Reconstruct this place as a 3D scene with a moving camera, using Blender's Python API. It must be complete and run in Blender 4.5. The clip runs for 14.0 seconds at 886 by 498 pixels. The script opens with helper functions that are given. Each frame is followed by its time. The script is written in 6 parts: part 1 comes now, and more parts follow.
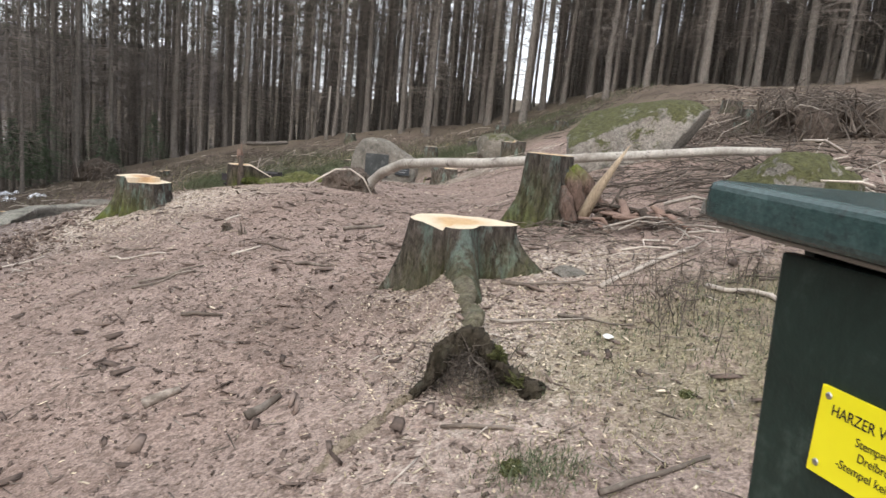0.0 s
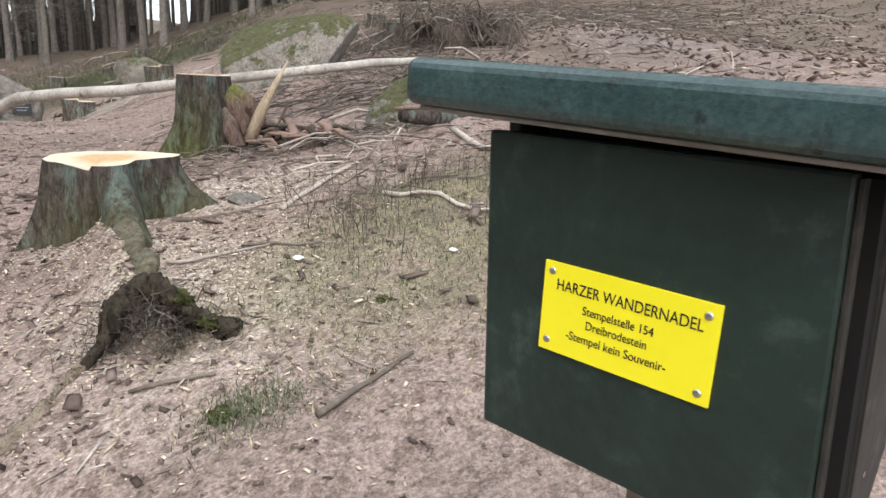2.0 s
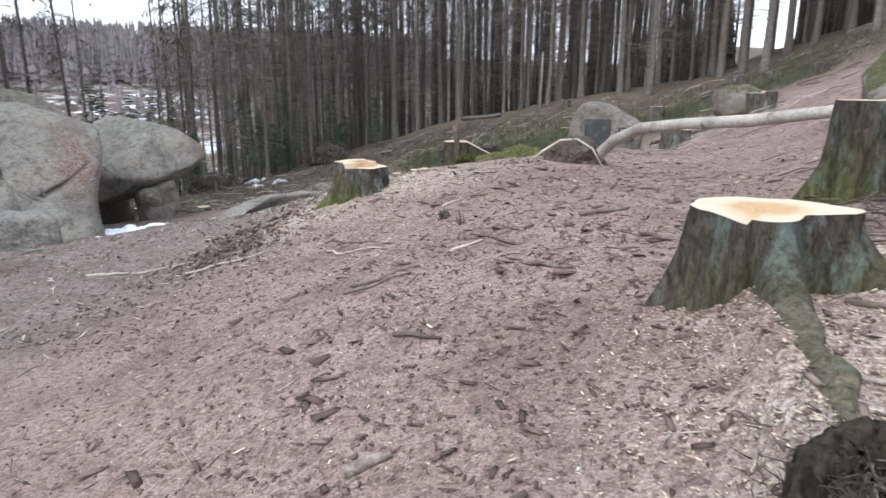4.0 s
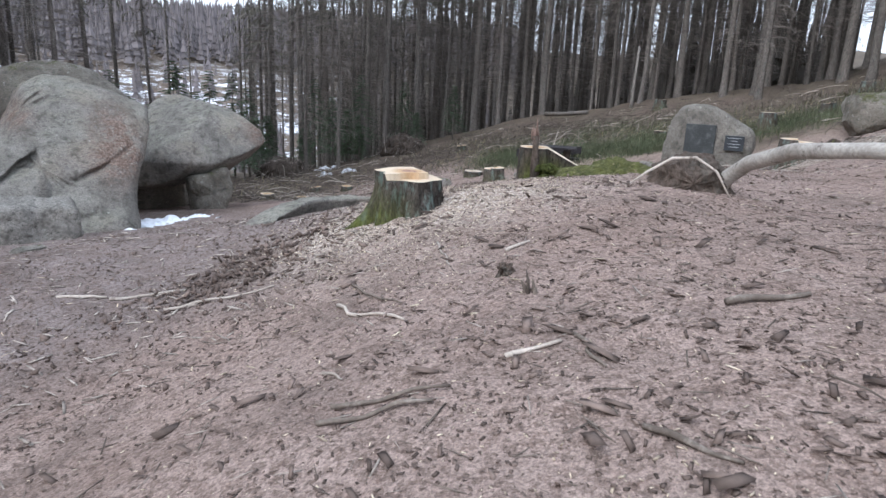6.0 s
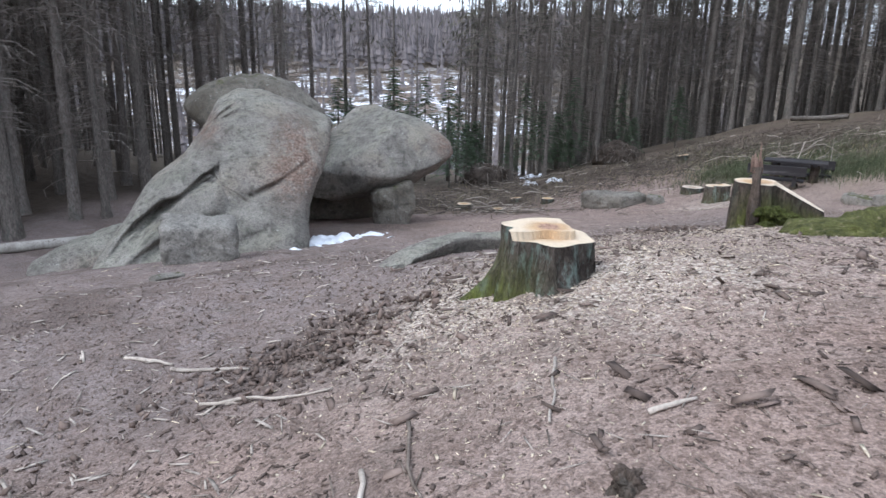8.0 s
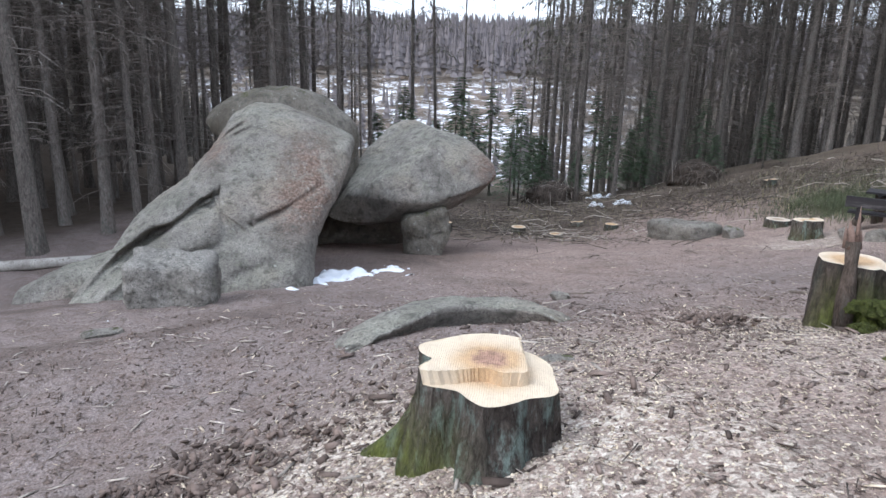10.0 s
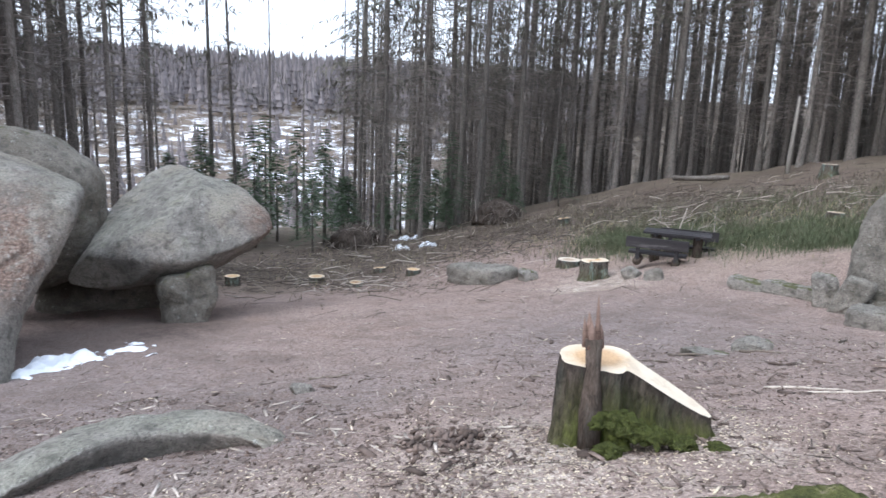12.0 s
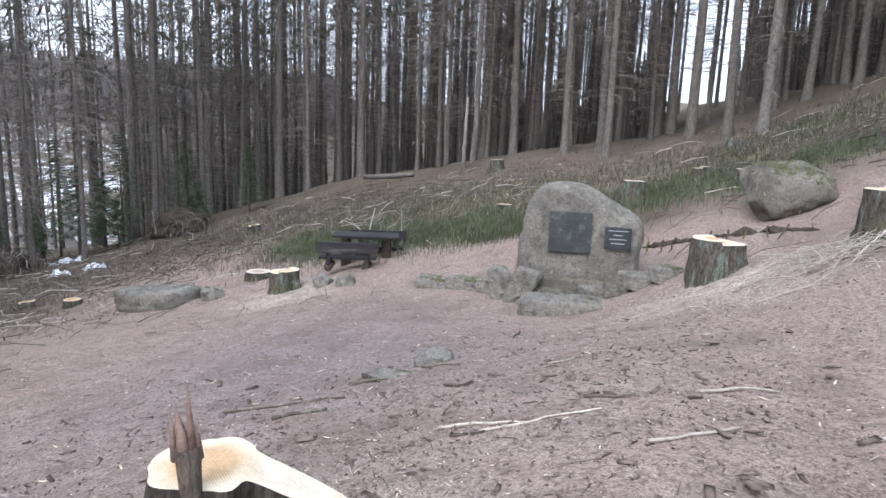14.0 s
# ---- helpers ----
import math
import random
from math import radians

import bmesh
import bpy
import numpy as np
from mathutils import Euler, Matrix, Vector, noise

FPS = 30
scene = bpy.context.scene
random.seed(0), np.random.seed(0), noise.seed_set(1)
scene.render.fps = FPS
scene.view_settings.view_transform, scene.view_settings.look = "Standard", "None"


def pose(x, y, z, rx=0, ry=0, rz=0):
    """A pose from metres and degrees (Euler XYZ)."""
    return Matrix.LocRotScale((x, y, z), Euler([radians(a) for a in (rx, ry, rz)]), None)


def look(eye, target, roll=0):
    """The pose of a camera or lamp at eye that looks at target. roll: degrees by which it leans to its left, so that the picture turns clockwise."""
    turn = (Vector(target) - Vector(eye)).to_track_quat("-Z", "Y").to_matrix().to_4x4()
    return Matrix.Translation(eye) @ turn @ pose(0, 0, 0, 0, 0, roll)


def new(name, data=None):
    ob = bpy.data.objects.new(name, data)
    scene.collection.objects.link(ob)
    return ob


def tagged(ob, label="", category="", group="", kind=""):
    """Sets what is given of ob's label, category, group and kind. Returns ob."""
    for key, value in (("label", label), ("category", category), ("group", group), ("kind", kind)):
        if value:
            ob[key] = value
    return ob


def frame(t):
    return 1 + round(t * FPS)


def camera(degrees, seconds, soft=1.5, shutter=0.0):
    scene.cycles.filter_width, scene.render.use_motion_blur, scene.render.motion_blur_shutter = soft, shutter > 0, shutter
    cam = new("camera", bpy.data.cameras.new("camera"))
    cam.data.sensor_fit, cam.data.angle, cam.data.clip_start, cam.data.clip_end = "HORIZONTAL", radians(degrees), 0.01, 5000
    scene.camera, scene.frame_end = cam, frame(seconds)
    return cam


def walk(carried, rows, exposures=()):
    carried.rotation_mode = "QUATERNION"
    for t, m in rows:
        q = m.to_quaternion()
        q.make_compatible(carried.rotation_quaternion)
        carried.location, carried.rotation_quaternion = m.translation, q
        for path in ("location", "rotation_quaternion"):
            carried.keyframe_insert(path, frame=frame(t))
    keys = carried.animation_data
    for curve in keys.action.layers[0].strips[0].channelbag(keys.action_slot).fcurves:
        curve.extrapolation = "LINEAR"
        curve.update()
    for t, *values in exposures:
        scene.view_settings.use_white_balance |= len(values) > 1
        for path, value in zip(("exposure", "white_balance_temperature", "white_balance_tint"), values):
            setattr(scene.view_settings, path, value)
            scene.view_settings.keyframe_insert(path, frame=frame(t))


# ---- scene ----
cam = camera(67.1, 14.0, soft=1.5, shutter=0.12)
PATH = [
    (0, (0.074, 0.027, 1.464), (0.049, 1.994, 1.105), 5.5),
    (0.5, (0.129, 0.024, 1.450), (0.354, 1.982, 1.112), 4.6),
    (1, (0.135, 0.045, 1.442), (0.658, 1.941, 1.085), 3.6),
    (1.5, (0.108, 0.088, 1.431), (0.928, 1.852, 0.966), 3.5),
    (2, (0.077, 0.143, 1.425), (0.968, 1.859, 0.915), 2.9),
    (2.5, (-0.005, 0.241, 1.418), (0.769, 2.010, 0.897), 2.4),
    (3, (-0.091, 0.413, 1.407), (0.141, 2.336, 0.908), 1.2),
    (3.5, (-0.144, 0.777, 1.399), (-0.340, 2.712, 0.930), 0.8),
    (4, (-0.280, 1.084, 1.403), (-0.919, 2.918, 0.923), 0.2),
    (4.2, (-0.349, 1.257, 1.377), (-1.099, 3.046, 0.891), 0.9),
    (6.3, (-0.927, 3.297, 1.422), (-1.792, 5.024, 0.905), 3.1),
    (6.5, (-0.964, 3.525, 1.441), (-1.872, 5.230, 0.923), 3.0),
    (7, (-1.041, 3.915, 1.494), (-2.071, 5.549, 0.974), 2.0),
    (7.5, (-1.186, 4.414, 1.551), (-2.396, 5.917, 1.024), 2.4),
    (8, (-1.320, 4.909, 1.532), (-2.680, 6.276, 1.002), 1.1),
    (8.2, (-1.386, 5.088, 1.567), (-2.805, 6.393, 1.037), 0.7),
    (10.3, (-2.118, 7.069, 1.678), (-3.662, 8.234, 1.170), 1.2),
    (10.5, (-2.170, 7.234, 1.695), (-3.740, 8.368, 1.195), 0.7),
    (11, (-2.243, 7.666, 1.725), (-3.854, 8.761, 1.272), -0.3),
    (11.5, (-2.322, 8.066, 1.732), (-3.826, 9.317, 1.311), 0.4),
    (12, (-2.357, 8.424, 1.765), (-3.532, 9.994, 1.374), 2.4),
    (12.5, (-2.370, 8.804, 1.787), (-3.382, 10.494, 1.442), 2.3),
    (13, (-2.438, 9.092, 1.787), (-3.219, 10.907, 1.476), 2.5),
    (13.5, (-2.444, 9.334, 1.796), (-2.946, 11.249, 1.512), 2.9),
    (14, (-2.401, 9.627, 1.806), (-2.802, 11.553, 1.447), 2.1),
]
EXPOSURES = [(0, 0.56, 6500, 10), (1.5, 0.68, 6400, 10), (2.5, 0.74, 6300, 10), (3.2, 0.72, 6150, 10), (4.0, 0.64, 5950, 10), (6.5, 0.50, 5720, 10), (8.0, 0.52, 5720, 10), (11.0, 0.70, 5750, 10), (12.5, 0.88, 5750, 10), (14.0, 0.90, 5720, 10)]
walk(cam, [(t, look(eye, target, roll)) for t, eye, target, roll in PATH], EXPOSURES)

SKY_STRENGTH, SUN_STRENGTH = 0.14, 1.0
world = bpy.data.worlds.new("overcast_sky")
scene.world = world
world.use_nodes = True
wn, wl = world.node_tree.nodes, world.node_tree.links
sky = wn.new("ShaderNodeTexSky")
sky.sky_type, sky.sun_disc = "NISHITA", False
sky.sun_elevation, sky.sun_rotation = radians(38), radians(200)
sky.air_density, sky.dust_density, sky.ozone_density = 1.0, 4.0, 0.6
veil = wn.new("ShaderNodeMix")
veil.data_type = "RGBA"
veil.inputs[0].default_value = 0.72
veil.inputs[7].default_value = (9.6, 10.0, 10.6, 1)
wl.new(sky.outputs[0], veil.inputs[6])
wl.new(veil.outputs[2], wn["Background"].inputs[0])
wn["Background"].inputs[1].default_value = SKY_STRENGTH
sun = new("sun", bpy.data.lights.new("sun", "SUN"))
sun.data.energy, sun.data.angle, sun.data.color = SUN_STRENGTH, radians(25), (1, 0.97, 0.93)
sun.matrix_world = look((0, 0, 30), (0 + 8, 22, 0))


# ---- small tools ----
def vnoise(p, seed=0):
    """Smooth value noise in -1..1 at the points p (n x 3)."""
    p = np.asarray(p, float)
    i = np.floor(p).astype(np.int64)
    f = p - i
    f = f * f * (3 - 2 * f)
    out = np.zeros(len(p))
    for dx in (0, 1):
        for dy in (0, 1):
            for dz in (0, 1):
                h = (i[:, 0] + dx) * 374761393 + (i[:, 1] + dy) * 668265263 + (i[:, 2] + dz) * 2147483647 + seed * 974634777
                h = (h ^ (h >> 13)) * 1274126177 & 0xFFFFFFFF
                h = ((h ^ (h >> 16)) & 0xFFFF) / 32767.5 - 1
                w = (f[:, 0] if dx else 1 - f[:, 0]) * (f[:, 1] if dy else 1 - f[:, 1]) * (f[:, 2] if dz else 1 - f[:, 2])
                out += w * h
    return out


def fractal(p, scale, octaves=4, seed=0):
    p, out, amp = np.asarray(p, float) / scale, 0, 1.0
    for o in range(octaves):
        out = out + amp * vnoise(p * 2 ** o + 17.3 * o, seed + o)
        amp *= 0.5
    return out


def smooth(a):
    a = np.clip(a, 0, 1)
    return a * a * (3 - 2 * a)


def mesh_of(name, verts, faces, flat=False):
    me = bpy.data.meshes.new(name)
    me.from_pydata([tuple(v) for v in np.asarray(verts, float)], [], [tuple(int(i) for i in f) for f in faces])
    if not flat:
        me.polygons.foreach_set("use_smooth", [True] * len(me.polygons))
    me.update()
    return me


def attribute(me, name, values):
    me.attributes.new(name, "FLOAT", "POINT").data.foreach_set("value", np.asarray(values, np.float32))


def mesh_object(name, verts, faces, material, flat=False):
    ob = new(name, mesh_of(name, verts, faces, flat))
    ob.data.materials.append(material)
    return ob


def part(name, data, material, parent, label=""):
    """One mesh object under a thing or under a part; data: a bmesh, a mesh or (verts, faces)."""
    if isinstance(data, tuple):
        data = mesh_of(name, *data)
    elif not isinstance(data, bpy.types.Mesh):
        bm, data = data, bpy.data.meshes.new(name)
        bm.to_mesh(data)
        bm.free()
    ob = new(name, data)
    if not data.materials:
        data.materials.append(material)
    ob.parent = parent
    return tagged(ob, label)


def thing(name, m, label, category, group="", kind=""):
    ob = new(name)
    ob.empty_display_size = 0.1
    ob.matrix_world = m
    return tagged(ob, label, category, group, kind)


def box_mesh(x0, x1, y0, y1, z0, z1, bevel=0.004, segments=2):
    bm = bmesh.new()
    bmesh.ops.create_cube(bm, size=1)
    for v in bm.verts:
        v.co = ((x0, x1)[v.co.x > 0], (y0, y1)[v.co.y > 0], (z0, z1)[v.co.z > 0])
    if bevel:
        bmesh.ops.bevel(bm, geom=bm.edges[:], offset=bevel, segments=segments, affect="EDGES", profile=0.6)
    return bm


def tube(points, radii, sides=8, rough=0.0, seed=0, close=True):
    """A bent tapering rod along points. Returns verts, faces."""
    pts = np.asarray(points, float)
    n = len(pts)
    radii = np.broadcast_to(np.asarray(radii, float), n) if np.ndim(radii) == 0 or len(np.atleast_1d(radii)) == n else np.interp(np.linspace(0, 1, n), np.linspace(0, 1, len(radii)), radii)
    d = np.gradient(pts, axis=0)
    d /= np.linalg.norm(d, axis=1)[:, None] + 1e-9
    up = np.array([0, 0, 1.0]) if abs(d[:, 2]).mean() < 0.8 else np.array([1.0, 0, 0])
    a = np.cross(d, up)
    a /= np.linalg.norm(a, axis=1)[:, None] + 1e-9
    b = np.cross(a, d)
    ang = np.arange(sides) * 2 * np.pi / sides
    v = pts[:, None] + radii[:, None, None] * (np.cos(ang)[None, :, None] * a[:, None] + np.sin(ang)[None, :, None] * b[:, None])
    v = v.reshape(-1, 3)
    if rough:
        c = np.repeat(pts, sides, 0)
        v = c + (v - c) * (1 + rough * fractal(v, 0.12, 3, seed))[:, None]
    f = [(i * sides + j, i * sides + (j + 1) % sides, (i + 1) * sides + (j + 1) % sides, (i + 1) * sides + j) for i in range(n - 1) for j in range(sides)]
    if close:
        f += [tuple(range(sides))[::-1], tuple((n - 1) * sides + j for j in range(sides))]
    return v, f


def wander(p, q, n, bend, seed):
    """A crooked line of n points from p to q."""
    t = np.linspace(0, 1, n)
    p, q = np.asarray(p, float), np.asarray(q, float)
    k = np.linalg.norm(q - p) * bend
    off = np.stack([vnoise(np.stack([t * 3.1, t * 0 + seed * 7.7, t * 0 + c], 1), seed) for c in (0.3, 5.3, 9.3)], 1)
    return p + (q - p) * t[:, None] + off * (k * np.sin(np.pi * np.clip(t, 0.02, 0.98)))[:, None]


class Heap:
    """Collects many small pieces into one mesh."""

    def __init__(self):
        self.v, self.f, self.n = [], [], 0

    def add(self, v, f):
        self.v.append(np.asarray(v, float))
        self.f += [tuple(i + self.n for i in t) for t in f]
        self.n += len(v)

    def out(self):
        return np.concatenate(self.v), self.f


# ---- the lie of the land ----
XK = np.array([-30, -16, -9, -6, -4, -2, 0, 2.5, 8])
YK = np.array([-3, 2.5, 5, 7, 9.5, 13, 16.5, 20.5, 24, 40])
HEIGHTS = np.array([
    [-3.71, -3.58, -3.5, -3.41, -3.33, -3.38, -3.58, -3.96, -4.32, -6.04],
    [-2.05, -2.14, -2.26, -2.44, -2.44, -2.38, -2.62, -3.13, -3.27, -1.61],
    [-1.4, -1.15, -1.0, -0.92, -1.11, -1.47, -1.68, -1.95, -1.97, 0.01],
    [-1.08, -0.83, -0.73, -0.68, -0.43, -0.66, -1.13, -1.43, -1.36, 0.7],
    [-0.77, -0.61, -0.51, -0.22, 0.18, -0.19, -0.75, -1.29, -0.85, 1.06],
    [-0.32, -0.23, 0.15, 0.33, 0.47, 0.28, -0.28, -1.05, -0.58, 1.44],
    [0.23, 0.38, 0.57, 0.55, 0.43, 0.4, 0.15, -0.05, 0.16, 1.74],
    [0.78, 1.01, 1.06, 1.1, 1.36, 1.3, 1.2, 1.15, 1.25, 2.5],
    [1.61, 1.69, 1.78, 1.98, 2.3, 2.6, 2.95, 3.4, 3.8, 4.3],
])


def spread(v, knots):
    u = np.clip(np.interp(v, knots, np.arange(len(knots))), 0, len(knots) - 1 - 1e-9)
    i = u.astype(int)
    f = u - i
    m = np.zeros((len(u), len(knots)))
    r = np.arange(len(u))
    for k, c in zip((-1, 0, 1, 2), (-.5 * f**3 + f * f - .5 * f, 1.5 * f**3 - 2.5 * f * f + 1, -1.5 * f**3 + 2 * f * f + .5 * f, .5 * f**3 - .5 * f * f)):
        np.add.at(m, (r, np.clip(i + k, 0, len(knots) - 1)), c)
    return m


def valley(x, y):
    return np.maximum(0, -(x + 5) * 0.8 + (y - 10) * 0.6 - 32)


def beyond(x, y):
    s = valley(x, y)
    east, north, south = np.maximum(0, x - 8), np.maximum(0, y - 40), np.maximum(0, -3 - y)
    return (-10 * smooth(s / 80) + 38 * smooth((s - 60) / 400) + 11 * smooth(east / 45) + np.minimum(north, 60) * np.where(x > 2.5, 0.02 * smooth((x - 2.5) / 8), -0.03) * (s < 300)
            + 0.02 * np.minimum(south, 60))


def land(x, y):
    x, y = np.atleast_1d(np.asarray(x, float)), np.atleast_1d(np.asarray(y, float))
    return np.einsum("ni,ij,nj->n", spread(x, XK), HEIGHTS, spread(y, YK)) + beyond(x, y)


def relief(x, y):
    """Lumps of the trodden soil, finer near the walk."""
    p = np.stack([x, y, 0 * x], 1)
    rough = 0.55 + 0.45 * smooth((-4.2 - x) / 3) + 0.9 * smooth((y - 22) / 8) + 0.6 * smooth((x - 0.6) / 1.5)
    ridge = 0.14 * np.exp(-((x - 0.22 + 0.03 * y) / 0.12) ** 2) * smooth((y - 2.66) / 0.2) * smooth((4.25 - y) / 0.3)
    hollow = 0.07 * np.exp(-((x - 0.24) / 0.12) ** 2 - ((y - 2.58) / 0.11) ** 2)
    return ridge - hollow + rough * (0.035 * fractal(p, 1.3, 3, 3) + 0.028 * fractal(p, 0.28, 3, 8) + 0.007 * fractal(p, 0.11, 2, 5)) - 0.02


def ground_z(x, y):
    return float(land(x, y)[0] + relief(np.atleast_1d(float(x)), np.atleast_1d(float(y)))[0])


def lines(lo, hi, fine, far_lo, far_hi, first=0.12, growth=1.09):
    """Grid lines: fine between lo and hi, wider and wider outside."""
    a = list(np.arange(lo, hi + 1e-6, fine))
    step = fine
    while a[-1] < far_hi:
        step = min(max(step * growth, first), 90)
        a.append(a[-1] + step)
    step = fine
    while a[0] > far_lo:
        step = min(max(step * growth, first), 90)
        a.insert(0, a[0] - step)
    return np.array(a)


# ---- materials ----
class Nodes:
    """A node material, built up step by step."""

    def __init__(self, name):
        self.material = bpy.data.materials.new(name)
        self.material.use_nodes = True
        self.tree = self.material.node_tree
        self.bsdf = self.tree.nodes["Principled BSDF"]
        self.geo = self.tree.nodes.new("ShaderNodeTexCoord")
        self.coords = self.geo.outputs["Object"]

    def link(self, a, b):
        self.tree.links.new(a, b)

    def world_coords(self):
        self.coords = self.tree.nodes.new("ShaderNodeNewGeometry").outputs["Position"]
        return self

    def stretched(self, x, y, z):
        m = self.tree.nodes.new("ShaderNodeMapping")
        m.inputs["Scale"].default_value = (x, y, z)
        self.link(self.coords, m.inputs["Vector"])
        self.coords = m.outputs[0]
        return self

    def noise(self, size, detail=5, rough=0.6, distort=0.0):
        n = self.tree.nodes.new("ShaderNodeTexNoise")
        n.inputs["Scale"].default_value, n.inputs["Detail"].default_value = 1 / size, detail
        n.inputs["Roughness"].default_value, n.inputs["Distortion"].default_value = rough, distort
        self.link(self.coords, n.inputs["Vector"])
        return n.outputs["Fac"]

    def cells(self, size, feature="F1"):
        n = self.tree.nodes.new("ShaderNodeTexVoronoi")
        n.feature = feature
        n.inputs["Scale"].default_value = 1 / size
        self.link(self.coords, n.inputs["Vector"])
        return n

    def ramp(self, fac, *stops):
        n = self.tree.nodes.new("ShaderNodeValToRGB")
        e = n.color_ramp.elements
        while len(e) < len(stops):
            e.new(0.5)
        for el, (p, c) in zip(e, stops):
            el.position = p
            el.color = (c, c, c, 1) if np.ndim(c) == 0 else (*c, 1)
        self.link(fac, n.inputs[0])
        return n.outputs[0]

    def mix(self, fac, a, b, mode="MIX"):
        n = self.tree.nodes.new("ShaderNodeMix")
        n.data_type, n.blend_type = "RGBA", mode
        for s, v in ((n.inputs[0], fac), (n.inputs[6], a), (n.inputs[7], b)):
            if isinstance(v, bpy.types.NodeSocket):
                self.link(v, s)
            else:
                s.default_value = v if np.ndim(v) == 0 else (*v, 1)
        return n.outputs[2]

    def math(self, op, a, b=0.0, clamp=False):
        n = self.tree.nodes.new("ShaderNodeMath")
        n.operation, n.use_clamp = op, clamp
        for s, v in ((n.inputs[0], a), (n.inputs[1], b)):
            if isinstance(v, bpy.types.NodeSocket):
                self.link(v, s)
            else:
                s.default_value = v
        return n.outputs[0]

    def attr(self, name):
        n = self.tree.nodes.new("ShaderNodeAttribute")
        n.attribute_name = name
        return n.outputs["Fac"]

    def each(self):
        return self.tree.nodes.new("ShaderNodeObjectInfo").outputs["Random"]

    def island(self):
        return self.tree.nodes.new("ShaderNodeNewGeometry").outputs["Random Per Island"]

    def normal_up(self):
        n = self.tree.nodes.new("ShaderNodeSeparateXYZ")
        self.link(self.tree.nodes.new("ShaderNodeNewGeometry").outputs["Normal"], n.inputs[0])
        return n.outputs[2]

    def bump(self, height, depth, strength=0.8):
        n = self.tree.nodes.new("ShaderNodeBump")
        n.inputs["Distance"].default_value, n.inputs["Strength"].default_value = depth, strength
        self.link(height, n.inputs["Height"])
        if self.bsdf.inputs["Normal"].is_linked:
            self.link(self.bsdf.inputs["Normal"].links[0].from_socket, n.inputs["Normal"])
        self.link(n.outputs[0], self.bsdf.inputs["Normal"])

    def done(self, color, rough=0.9, spec=0.25, metal=0.0):
        for s, v in ((self.bsdf.inputs["Base Color"], color), (self.bsdf.inputs["Roughness"], rough)):
            if isinstance(v, bpy.types.NodeSocket):
                self.link(v, s)
            else:
                s.default_value = v if np.ndim(v) == 0 else (*v, 1)
        self.bsdf.inputs["Specular IOR Level"].default_value = spec
        self.bsdf.inputs["Metallic"].default_value = metal
        return self.material


def mottled(name, a, b, size, c=None, grain=0.2, bump=0.004, rough=0.9, spec=0.2, each=0.0, island=0.0, stretch=None):
    """A surface that wavers between a and b, with spots of c and a fine grain."""
    m = Nodes(name)
    if stretch:
        m.stretched(*stretch)
    big, fine = m.noise(size, 6, 0.65), m.noise(size * 0.12, 4, 0.7)
    col = m.mix(m.ramp(big, (0.32, 0.0), (0.68, 1.0)), a, b)
    if c:
        col = m.mix(m.ramp(m.noise(size * 0.5, 5, 0.7), (0.56, 0.0), (0.68, 1.0)), col, c)
    col = m.mix(grain, col, m.ramp(fine, (0.25, 0.0), (0.75, 1.0)), "OVERLAY")
    for k, source in ((each, m.each), (island, m.island)):
        if k:
            col = m.mix(1.0, col, m.ramp(source(), (0.0, 1 - k), (1.0, 1 + k)), "MULTIPLY")
    if bump:
        m.bump(big, bump * 2)
        m.bump(fine, bump)
    return m.done(col, rough, spec)


